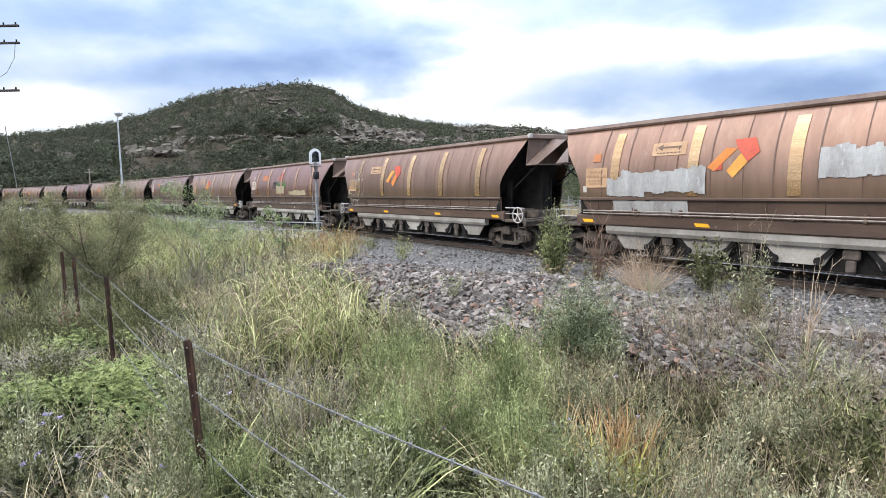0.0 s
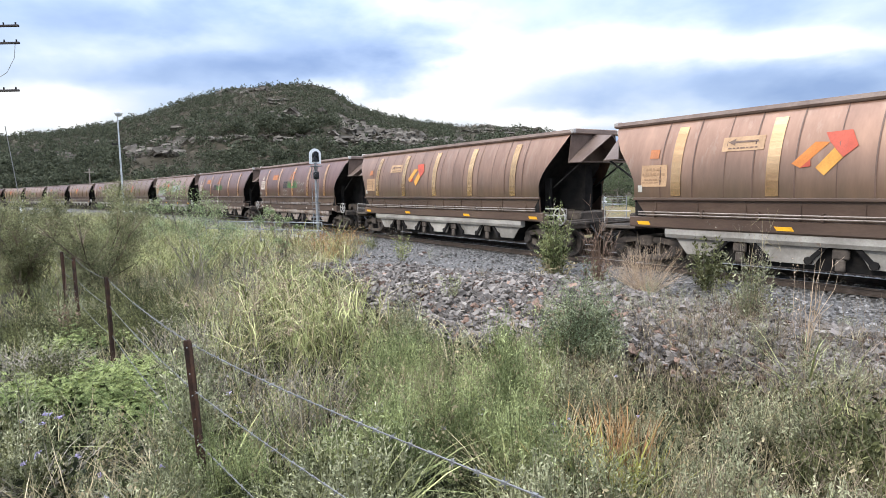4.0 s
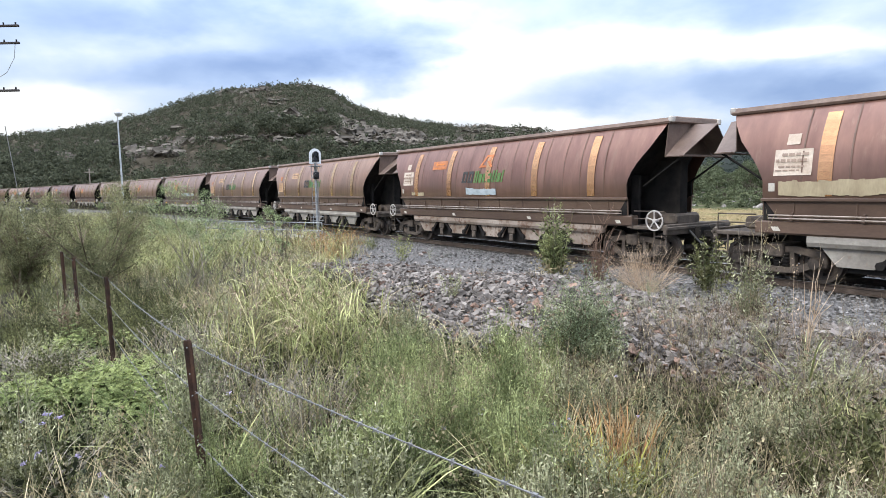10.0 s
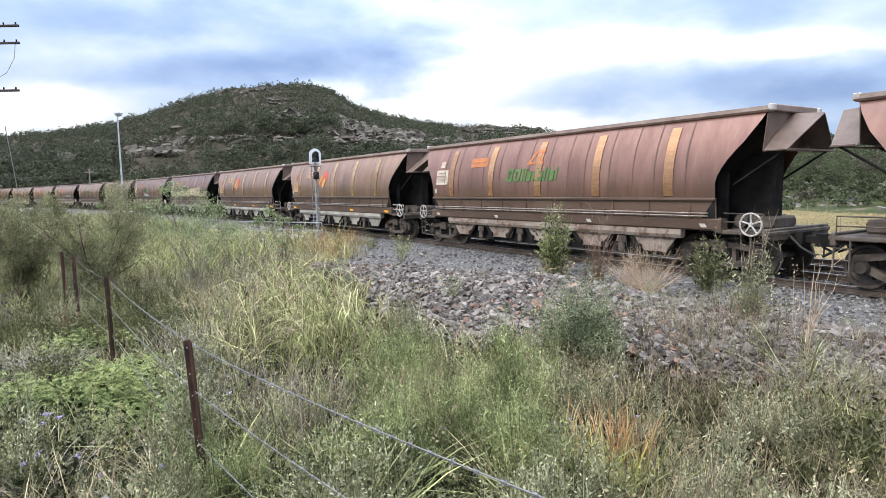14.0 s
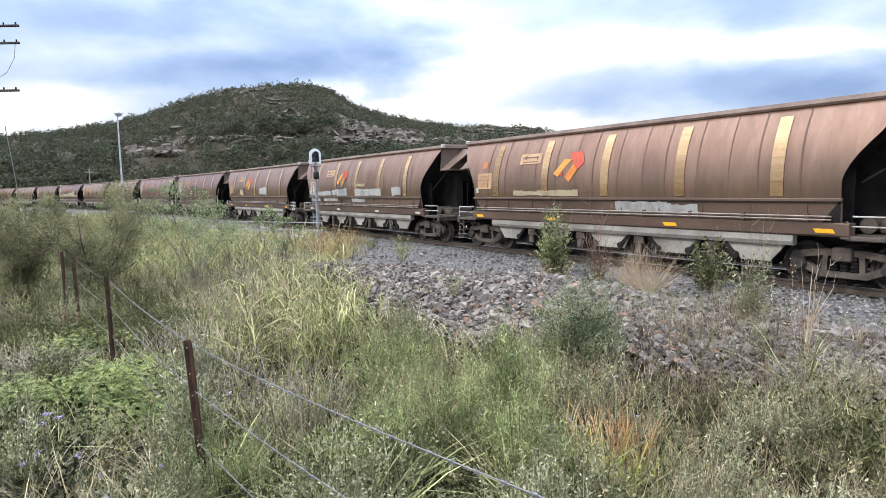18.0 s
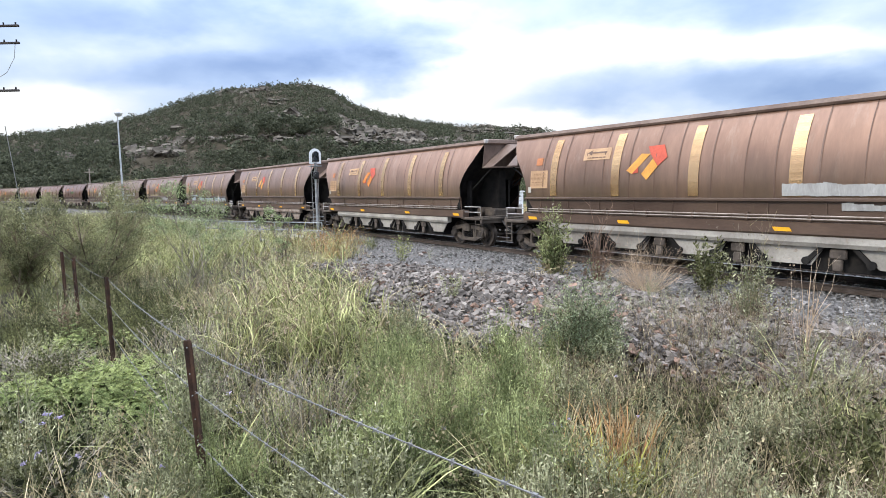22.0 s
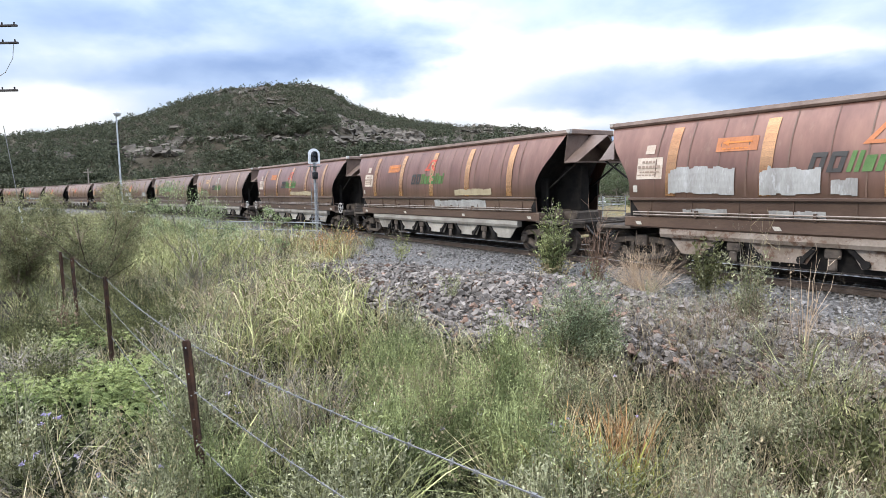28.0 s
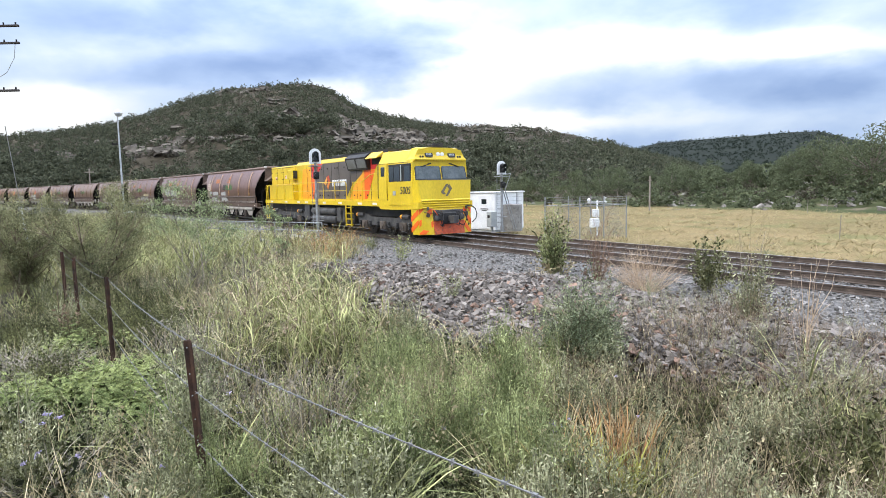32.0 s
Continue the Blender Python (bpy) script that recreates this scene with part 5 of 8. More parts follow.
for s in (-1, 1):
    def pane_at(y, z, out):
        return (X(0.20 + (z - 2.60) * 0.2326) + out, s * (y - (z - 2.6) * (0.08 if y > 0.5 else 0.0)), z)
    pane = part("windscreen_frame", Geo().plate([pane_at(0.03, 2.615, 0.0), pane_at(1.375, 2.615, 0.0), pane_at(1.375, 3.455, 0.0), pane_at(0.03, 3.455, 0.0)], 0.015, (1, 0, 0.23)), LBLACK, face, "black windscreen surround")
    part("windscreen", Geo().plate([pane_at(0.07, 2.65, 0.012), pane_at(1.33, 2.65, 0.012), pane_at(1.33, 3.44, 0.012), pane_at(0.07, 3.44, 0.012)], 0.01, (1, 0, 0.23)), SCREEN, pane, "grey windscreen")
    wp = Geo().tube([pane_at(0.42, 3.42, 0.03), pane_at(0.80, 3.25, 0.045)], 0.016, 5).tube([pane_at(0.52, 3.34, 0.05), pane_at(1.05, 3.18, 0.05)], 0.022, 4)
    part("wiper", wp, RUBBER, face)
    nb = part("number_box", Geo().loft([[brow_at(s * 0.60 + dy, 3.72 + dz, e) for dy, dz in ((-0.2, -0.06), (-0.14, -0.12), (0.14, -0.12), (0.2, -0.06), (0.2, 0.06), (0.14, 0.12), (-0.14, 0.12), (-0.2, 0.06))] for e in (-0.03, 0.035)]), LBLACK, brow)
    for k in range(4):
        y0 = s * 0.60 - 0.13 + 0.07 * k
        part("number_bar", Geo().plate([brow_at(y0, 3.68, 0.036), brow_at(y0 + 0.045, 3.68, 0.036), brow_at(y0 + 0.045, 3.76, 0.036), brow_at(y0, 3.76, 0.036)], 0.004, (1, 0, 0)), GREYP, nb)
    for y in (0.93, 1.05):
        part("marker_lamp", Geo().lathe([(0.045, -0.03), (0.045, 0.025)], brow_at(s * y, 3.62), "x", 10), LBLACK, brow)
    part("headlight", Geo().lathe([(0.095, -0.04), (0.095, 0.03), (0.03, 0.04)], brow_at(s * 0.11, 3.73), "x", 14), LAMP, brow, "round headlight")
for k in range(3):
    part("horn", Geo().lathe([(0.03, -0.42), (0.04, -0.1), (0.055, 0.0), (0.10, 0.12), (0.085, 0.125)], (X(0.62), -0.18 + 0.2 * k, 4.14), "x", 12), LBLACK, cab)
part("horn_bracket", Geo().box(X(0.9), X(0.66), -0.26, 0.30, 4.02, 4.08, 0.01), LBLACK, cab)
for s in (-1, 1):
    g = Geo().box(X(2.42), X(0.44), s * 1.445 - 0.015, s * 1.445 + 0.015, 2.56, 3.34, 0.01)
    win = part("side_window_frame", g, LBLACK, cab, "dark sliding cab window")
    for a, b in ((2.38, 1.95), (1.90, 1.40), (0.98, 0.50)):
        part("side_window_pane", Geo().box(X(a), X(b), s * 1.468 - 0.004, s * 1.468 + 0.004, 2.58, 3.24), GLASS, win)
    part("mirror_post", Geo().box(X(1.22) - 0.04, X(1.22) + 0.04, s * 1.50 - 0.02, s * 1.50 + 0.02, 2.60, 3.28, 0.012), GREYP, win)
    part("cab_door", Geo().box(X(3.40), X(2.62), s * 1.462 - 0.008, s * 1.462 + 0.008, 1.75, 2.62, 0.004), YELLOW, cab)
    part("door_window", Geo().box(X(3.22), X(2.84), s * 1.425 - 0.03, s * 1.425 + 0.03, 2.80, 3.26, 0.03), GLASS, cab)
    for w in (3.42, 2.58):
        part("grab_rail", Geo().tube([(X(w), s * 1.46, 1.80), (X(w), s * 1.50, 1.90), (X(w), s * 1.47, 3.25), (X(w) - 0.06 * (1 if w > 3 else -1), s * 1.44, 3.42)], 0.018, 6), LBLACK if w > 3 else YELLOW, cab)
    part("roof_seam", Geo().box(X(3.44), X(0.5), s * 1.418 - 0.006, s * 1.418 + 0.006, 3.395, 3.412), LBLACK, cab)
    part("door_seam", Geo().box(X(2.60), X(2.585), s * 1.456 - 0.006, s * 1.456 + 0.006, 1.72, 2.66), LBLACK, cab)
    part("cab_vent", Geo().box(X(2.05), X(1.80), s * 1.463 - 0.006, s * 1.463 + 0.006, 1.95, 2.15), GREYP, cab)
    part("skirt_plate", Geo().box(X(2.5), X(0.40), s * 1.462 - 0.006, s * 1.462 + 0.006, 1.50, 1.70), YELLOW, cab)
    fc = bpy.data.curves.new("fleet_number", "FONT")
    fc.body, fc.size, fc.extrude, fc.align_x, fc.shear = "5005", 0.46, 0.004, "CENTER", 0.18
    fo = bpy.data.objects.new("fleet_number", fc)
    me = bpy.data.meshes.new_from_object(fo)
    bpy.data.objects.remove(fo)
    me.materials.clear()
    me.materials.append(LOGO_K)
    ft = new("fleet_number", me)
    ft.parent = cab
    ft.matrix_local = pose(X(0.95), s * 1.469, 2.02, 90, 0, 0 if s < 0 else 180)
    ft["label"] = "black painted fleet number"
# pilot, coupler, hoses
g = Geo()
LOW, HIGH = 0.24, 1.36


def pilot_at(u, v, sg, out=0.0):
    """On a corner of the pilot: u from the outer edge inwards, v upwards."""
    a = Vector((X(-0.06), 1.38, LOW)).lerp(Vector((X(-0.34), 0.80, LOW)), u)
    b = Vector((X(-0.02), 1.38, HIGH)).lerp(Vector((X(-0.20), 0.82, HIGH)), u)
    p = a.lerp(b, v)
    return (p.x + out, sg * (p.y + out * 0.5), p.z)


g.loft([[(X(0.55), -1.42, HIGH), (X(-0.02), -1.38, HIGH), (X(-0.20), -0.82, HIGH), (X(-0.20), 0.82, HIGH), (X(-0.02), 1.38, HIGH), (X(0.55), 1.42, HIGH)],
        [(X(0.45), -1.40, LOW), (X(-0.06), -1.38, LOW), (X(-0.34), -0.80, LOW), (X(-0.34), 0.80, LOW), (X(-0.06), 1.38, LOW), (X(0.45), 1.40, LOW)]])
pilot = part("pilot", g, YELLOW, loco, "yellow pilot with orange hazard stripes")
for s in (-1, 1):
    for q in ([(0, 0.02), (0.42, 0.02), (1, 0.32), (1, 0.55), (0, 0.06)], [(0, 0.28), (1, 0.82), (1, 1.0), (0.85, 1.0), (0, 0.52)], [(0, 0.76), (0.42, 1.0), (0, 1.0)]):
        part("hazard_stripe", Geo().plate([pilot_at(u, v, s, 0.004) for u, v in q], 0.008, (1, s * 0.5, 0)), LORANGE, pilot)
    for k in range(2):
        a = 0.30 + k * 0.46
        q = [(X(0.53), s * 1.425, 1.30 - a), (X(0.0), s * 1.387, 1.30 - a + 0.36), (X(-0.02), s * 1.387, 1.30 - a + 0.14), (X(0.51), s * 1.423, 1.30 - a - 0.22)]
        part("hazard_stripe", Geo().plate(q, 0.012, (0, s, 0)), LORANGE, pilot)
    part("step_lamp", Geo().lathe([(0.09, 0.0), (0.09, 0.04), (0.05, 0.05)], (X(-0.19), s * 1.02, 1.08), "x", 12), BOGIE, pilot)
    part("uncoupling_lever", Geo().tube([(X(-0.16), s * 1.2, 1.2), (X(-0.36), s * 0.9, 1.18), (X(-0.42), s * 0.35, 1.12)], 0.018, 5), BOGIE, pilot)
part("pilot_face", Geo().loft([[(X(-0.29), -0.80, 0.82), (X(-0.29), 0.80, 0.82), (X(-0.35), 0.79, 0.25), (X(-0.35), -0.79, 0.25)], [(X(-0.32), -0.78, 0.82), (X(-0.32), 0.78, 0.82), (X(-0.38), 0.79, 0.25), (X(-0.38), -0.79, 0.25)]]), PILOT_RED, pilot, "scuffed red pilot plate")
part("buffer_beam", Geo().box(X(-0.18), X(-0.30), -0.78, 0.78, 0.84, 1.30, 0.02), UNDER, pilot, "grimy buffer beam")
part("coupler", Geo().box(X(0), X(-0.75), -0.13, 0.13, 0.80, 1.04, 0.03).prism([(X(-0.6), -0.17), (X(-0.92), -0.17), (X(-0.95), 0.02), (X(-0.80), 0.18), (X(-0.6), 0.17)], 0.74, 1.06, "z"), UNDER, loco)
part("coupler_yoke", Geo().box(X(-0.28), X(-0.42), -0.36, 0.36, 0.68, 1.20, 0.05), LBLACK, loco)
for y, d in ((-0.72, 0.16), (-0.55, 0.10), (-0.40, -0.06), (0.52, -0.1), (0.66, 0.18), (0.95, -0.22)):
    g = Geo().tube([(X(-0.22), y, 1.24), (X(-0.44), y + d * 0.3, 1.18), (X(-0.56), y + d * 0.8, 0.86), (X(-0.52), y + d * 1.4, 0.60), (X(-0.40), y + d * 2.0, 0.66)], 0.024, 6)
    hose = part("air_hose", g, RUBBER, loco)
    part("hose_cock", Geo().box(X(-0.2), X(-0.30), y - 0.03, y + 0.03, 1.20, 1.29, 0.01), LRED, hose)
for y in (-1.02, 1.02):
    part("jumper_socket", Geo().box(X(-0.16), X(-0.24), y - 0.05, y + 0.05, 1.30, 1.44, 0.02), UNDER, loco)
part("jumper_cable", Geo().tube([(X(-0.22), 0.95, 1.42), (X(-0.34), 1.18, 1.46), (X(-0.42), 1.36, 1.30), (X(-0.45), 1.42, 1.08), (X(-0.43), 1.38, 0.86), (X(-0.38), 1.22, 0.70)], 0.025, 8), RUBBER, loco, "looped black jumper cable")
part("jumper_cable", Geo().tube([(X(-0.22), -0.95, 1.36), (X(-0.36), -0.8, 1.30), (X(-0.42), -0.62, 1.02), (X(-0.38), -0.45, 0.80)], 0.026, 8), PILOT_RED, loco, "rusty red brake hose")
for y, z in ((-0.66, 0.95), (0.62, 0.98)):
    part("buffer_pad", Geo().lathe([(0.10, 0.0), (0.13, 0.05), (0.13, 0.16), (0.05, 0.19)], (X(-0.28), y, z), "x", 12), UNDER, loco)
part("rear_coupler", Geo().box(X(21.6), X(20.3), -0.13, 0.13, 0.76, 1.02, 0.03), LBLACK, loco)
part("underframe", Geo().box(X(20.35), X(0.6), -0.95, 0.95, 0.92, 1.44, 0.03), LBLACK, loco)
# underframe: reservoirs, tank, ladders
g = Geo().box(X(13.3), X(7.3), -0.95, 0.95, 0.40, 1.36, 0.05)
part("fuel_tank", g, UNDER, loco)
for s in (-1, 1):
    for z in (1.06, 0.62):
        part("air_reservoir", Geo().lathe([(0.05, X(12.25)), (0.17, X(12.2)), (0.21, X(12.1)), (0.21, X(8.95)), (0.17, X(8.85)), (0.05, X(8.8))], (0, s * 1.2, z), "x", 16), UNDER, loco, "dark horizontal air reservoir", True)
    part("equipment_box", Geo().box(X(13.15), X(12.4), s * 1.22 - 0.18, s * 1.22 + 0.18, 0.5, 1.38, 0.03), UNDER, loco)
    part("pump_set", Geo().box(X(8.6), X(8.1), s * 1.2 - 0.15, s * 1.2 + 0.15, 0.5, 1.3, 0.05).lathe([(0.14, -0.3), (0.14, 0.4)], (X(7.8), s * 1.2, 0.85), "z", 10), UNDER, loco)
    for w0, w1 in ((7.25, 6.55), (20.28, 19.70)):
        lad = part("ladder", Geo().box(X(w0), X(w0) + 0.07, s * 1.42 - 0.03, s * 1.42 + 0.03, 0.34, 1.66).box(X(w1) - 0.07, X(w1), s * 1.42 - 0.03, s * 1.42 + 0.03, 0.34, 1.66), YELLOW, loco, "yellow side ladder")
        for z in (0.42, 0.72, 1.02, 1.32):
            part("ladder_step", Geo().box(X(w0) + 0.06, X(w1) - 0.06, s * 1.36 - 0.1, s * 1.36 + 0.08, z - 0.02, z + 0.02), YELLOW, lad)
    # hand rails
    runs = [(((20.28, 1.66), (20.28, 2.56), (20.20, 2.64), (20.04, 2.64), (19.97, 2.56), (19.97, 1.66)), ()), (((19.78, 1.66), (19.78, 2.64), (15.1, 2.66)), (18.17, 16.64, 15.1)), (((14.95, 1.66), (14.95, 2.70), (7.3, 2.66), (7.15, 2.55), (7.15, 1.66)), (13.4, 11.8, 10.2, 8.6)),
            (((6.4, 1.66), (6.4, 2.62), (5.3, 2.62), (4.4, 2.95), (3.5, 3.02)), (5.3,))]
    for path, posts in runs:
        rail = part("hand_rail", Geo().tube([(X(w), s * 1.40, z) for w, z in path], 0.022, 6), YELLOW, loco, "yellow tubular hand rail")
        top = path[-2][1]
        for w in posts:
            part("rail_post", Geo().tube([(X(w), s * 1.40, 1.66), (X(w), s * 1.40, 2.64)], 0.02, 5), YELLOW, rail)
        a, b = path[1][0], min(path[-1][0], path[-2][0])
        if path[1][0] != 19.78:
            part("mid_rail", Geo().tube([(X(a), s * 1.40, 2.2), (X(b), s * 1.40, 2.2)], 0.016, 5), YELLOW, rail)


def loco_bogie(xc):
    for s in (-1, 1):
        g = Geo()
        y = s * 1.14
        g.prism([(xc - 2.75, 0.95), (xc - 2.55, 1.02), (xc - 1.6, 1.02), (xc - 1.35, 0.90), (xc + 1.35, 0.90), (xc + 1.6, 1.02), (xc + 2.55, 1.02), (xc + 2.75, 0.95), (xc + 2.7, 0.62), (xc + 2.1, 0.62),
                 (xc + 1.7, 0.50), (xc - 1.7, 0.50), (xc - 2.1, 0.62), (xc - 2.7, 0.62)], y - 0.08, y + 0.08)
        fr = part("bogie_frame", g, UNDER, loco, "dark cast bogie frame")
        for dx in (-1.9, 0.0, 1.9):
            part("axle_box", Geo().box(xc + dx - 0.26, xc + dx + 0.26, y - 0.02 if s > 0 else y - 0.18, y + 0.18 if s > 0 else y + 0.02, 0.32, 0.72, 0.04).lathe([(0.16, 0.17 * s), (0.14, 0.23 * s), (0.03, 0.24 * s)], (xc + dx, y, 0.53), "y", 12), BOGIE, fr)
        for dx in (-2.45, -1.35, -0.55, 0.55, 1.35, 2.45):
            sp = Geo()
            for k in range(4):
                sp.lathe([(0.08, 0), (0.095, 0.03), (0.08, 0.06)], (xc + dx, y + s * 0.10, 0.42 + k * 0.07), "z", 8)
            part("coil_spring", sp, LBLACK, fr)
        for dx in (-2.3, 2.2):
            part("brake_cylinder", Geo().lathe([(0.11, -0.25), (0.12, 0.0), (0.08, 0.3)], (xc + dx, s * 1.26, 0.98), "x", 10), UNDER, fr)
            part("cylinder_cap", Geo().lathe([(0.10, 0.0), (0.10, 0.14)], (xc + dx - 0.42, s * 1.26, 0.98), "x", 10), AMBER, fr)
    for dx in (-1.9, 0.0, 1.9):
        wheelset(loco, xc + dx, 0.53)


loco_bogie(X(16.35))
loco_bogie(X(3.45))
# ---------- things beside the line ----------
def turn_at(x, y, z, deg):
    return pose(x, y, z, 0, 0, deg)


LINE_DEG = 123.0    # the line's heading near the signals, for things set square to it


def signal(at, height, bracket=False):
    """A single-head colour light signal on a post with a ladder and a plinth."""
    sg = thing("railway_signal", "galvanised signal post with a white-backed lamp head beside the track", "signal", "signals of the line", at=at)
    part("post", Geo().tube([(0, 0, 0), (0, 0, height - 0.75)], 0.07, 10), MAST, sg, "galvanised tubular post", True)
    part("base_flange", Geo().box(-0.16, 0.16, -0.16, 0.16, 0, 0.05, 0.01).tube([(0, 0, 0.05), (0, 0, 0.35)], 0.1, 10), MAST, sg)
    # round-topped backing board facing -x
    out = [(-0.30, 0.0), (0.30, 0.0), (0.30, 0.48)] + [(0.30 * math.cos(a), 0.48 + 0.30 * math.sin(a)) for a in np.linspace(0.3, math.pi - 0.3, 7)] + [(-0.30, 0.48)]
    z0 = height - 0.80
    board = part("backboard", Geo().prism([(y, z0 + z) for y, z in out], -0.02, 0.02, "x"), WHITEP, sg, "white round-topped backboard")
    inner = [(0.56 * y, z0 + 0.10 + 0.68 * z) for y, z in out]
    part("lamp_face", Geo().prism(inner, -0.16, -0.10, "x"), BLACKP, board)
    for z in (0.24, 0.48):
        hood = Geo()
        n = 12
        for a, b in zip(np.linspace(-0.5, math.pi + 0.5, n)[:-1], np.linspace(-0.5, math.pi + 0.5, n)[1:]):
            hood.add([(-0.16, 0.13 * math.cos(a), z0 + z + 0.13 * math.sin(a)), (-0.42, 0.12 * math.cos(a), z0 + z + 0.13 * math.sin(a)), (-0.42, 0.12 * math.cos(b), z0 + z + 0.13 * math.sin(b)), (-0.16, 0.13 * math.cos(b), z0 + z + 0.13 * math.sin(b))], [(0, 1, 2, 3)])
        part("lamp_hood", hood, BLACKP, board)
        part("lens", Geo().lathe([(0.09, -0.165), (0.09, -0.175)], (0, 0, z0 + z), "x", 12), GLASS, board)
    part("platform", Geo().box(-0.35, 0.42, -0.28, 0.28, z0 - 0.14, z0 - 0.10), MAST, sg)
    low = part("lower_lamp", Geo().box(-0.22, -0.06, -0.14, 0.14, z0 - 0.78, z0 - 0.42, 0.03), BLACKP, sg)
    part("lamp_hood", Geo().lathe([(0.10, -0.40), (0.11, -0.22)], (0, 0, z0 - 0.58), "x", 10), BLACKP, low)
    lad = part("ladder", Geo().tube([(0.34, -0.16, 0.1), (0.24, -0.16, z0)], 0.016, 5).tube([(0.34, 0.16, 0.1), (0.24, 0.16, z0)], 0.016, 5), MAST, sg, "narrow steel ladder")
    for k in range(11):
        z = 0.25 + k * (z0 - 0.3) / 11
        x = 0.34 - 0.10 * z / z0
        part("rung", Geo().tube([(x, -0.16, z), (x, 0.16, z)], 0.011, 5), MAST, lad)
    for z in (0.9, 1.1):
        ring = [(0.34 * math.cos(a) + 0.05, 0.34 * math.sin(a), z) for a in np.linspace(0, 2 * math.pi, 13)]
        part("guard_hoop", Geo().tube(ring, 0.010, 4), MAST, sg)
    if bracket:
        part("bracket_frame", Geo().tube([(0.2, 0, z0 - 0.05), (0.2, -0.75, z0 + 0.05)], 0.03, 6).tube([(0.2, -0.75, z0 + 0.05), (0.2, -0.35, z0 - 0.9)], 0.025, 6).tube([(0.2, -0.35, z0 - 0.9), (0.2, -1.1, 0.1)], 0.03, 6)
             .tube([(0.45, -0.35, z0 - 0.9), (0.45, -1.1, 0.1)], 0.03, 6), MAST, sg)
    return sg


signal(turn_at(-6.45, 32.0, -0.22, LINE_DEG - 12), 4.62)
plinth = thing("signal_plinth", "weathered concrete plinth on legs under the signal", "plinth", at=turn_at(-6.4, 31.9, -0.75, LINE_DEG))
part("slab", Geo().box(-0.95, 0.75, -0.42, 0.42, 0.33, 0.53, 0.02), CONCRETE, plinth)
for x, y in ((0.5, 0.3), (-0.7, 0.3), (0.5, -0.3), (-0.7, -0.3)):
    part("leg", Geo().tube([(x, y, -0.3), (x, y, 0.34)], 0.06, 8), CONCRETE, plinth)
signal(turn_at(3.50, 36.4, -0.40, LINE_DEG - 8), 4.15, True)

# relay hut, tank, location cabinet
hut = thing("relay_hut", "white steel relay hut with a door and small dark window", "hut", at=turn_at(3.3, 39.2, -0.45, LINE_DEG - 90 + 10))
part("wall", Geo().box(-1.35, 1.35, -1.25, 1.25, 0.08, 2.32, 0.01), WHITEP, hut, "white sheet steel walls")
part("roof", Geo().box(-1.42, 1.42, -1.32, 1.32, 2.32, 2.40, 0.02), WHITEP, hut)
part("base_frame", Geo().box(-1.3, 1.3, -1.2, 1.2, -0.05, 0.08), GREYP, hut)
hd = part("door", Geo().box(-1.375, -1.35, -0.9, 0.1, 0.15, 2.15), WHITEP, hut, "white hut door")
part("door_window", Geo().box(-1.39, -1.374, -0.6, -0.2, 1.65, 1.95), GLASS, hd)
part("sign_bar", Geo().box(-1.382, -1.375, -0.75, -0.1, 1.32, 1.38), LOGO_K, hd)
part("sign_bar", Geo().box(-1.382, -1.375, -0.65, -0.2, 1.22, 1.27), LOGO_K, hd)
for z in np.arange(0.3, 2.3, 0.25):
    part("wall_seam", Geo().box(-1.2, 1.2, -1.256, -1.25, z, z + 0.015), GREYP, hut)
tank = thing("concrete_pit", "grey concrete inspection pit with a hand rail on top", "pit", at=turn_at(4.15, 38.4, -0.5, LINE_DEG - 90))
part("body", Geo().lathe([(0.78, 0.0), (0.78, 1.62), (0.72, 1.66), (0.1, 1.68)], (0, 0, 0), "z", 24), PITWALL, tank, "", True)
part("guard_rail", Geo().tube([(-0.7, 0, 1.6), (-0.7, 0, 2.4), (0.7, 0, 2.4), (0.7, 0, 1.6)], 0.02, 6).tube([(0, -0.7, 1.6), (0, -0.7, 2.4), (0, 0.7, 2.4), (0, 0.7, 1.6)], 0.02, 6), MAST, tank)
cabinet = thing("location_cabinet", "grey trackside equipment cabinet with a dark meter window", "cabinet", at=turn_at(2.90, 36.3, -0.45, LINE_DEG - 90))
part("body", Geo().box(-0.22, 0.22, -0.22, 0.22, 0.35, 1.25, 0.02), GREYP, cabinet)
part("stand", Geo().box(-0.06, 0.06, -0.06, 0.06, 0, 0.36), GREYP, cabinet)
part("door", Geo().box(-0.235, -0.22, -0.19, 0.19, 0.40, 1.2), GREYP, cabinet)
part("meter_window", Geo().box(-0.245, -0.236, -0.10, 0.10, 0.88, 1.05), BLACKP, cabinet)

# weather station in a mesh enclosure
mast = thing("weather_station", "white weather mast with instruments and boxes", "weather station", at=turn_at(8.55, 34.2, -0.72, 20))
part("mast", Geo().tube([(0, 0, 0), (0, 0, 2.1)], 0.045, 8), WHITEP, mast)
part("cross_arm", Geo().tube([(-0.62, 0, 2.02), (0.62, 0, 2.0)], 0.03, 6), WHITEP, mast)
part("instrument_box", Geo().box(-0.42, 0.08, -0.14, 0.14, 0.62, 1.12, 0.03), WHITEP, mast)
part("instrument_box", Geo().box(-0.28, 0.08, -0.12, 0.12, 1.2, 1.62, 0.03), WHITEP, mast)
part("sensor", Geo().lathe([(0.03, 0), (0.09, 0.05), (0.09, 0.14), (0.03, 0.2)], (-0.55, 0, 2.04), "z", 10), WHITEP, mast)
part("sensor", Geo().tube([(0.5, 0, 2.0), (0.5, 0, 2.28)], 0.02, 5).tube([(0.42, 0, 2.28), (0.58, 0, 2.24)], 0.02, 5), WHITEP, mast)
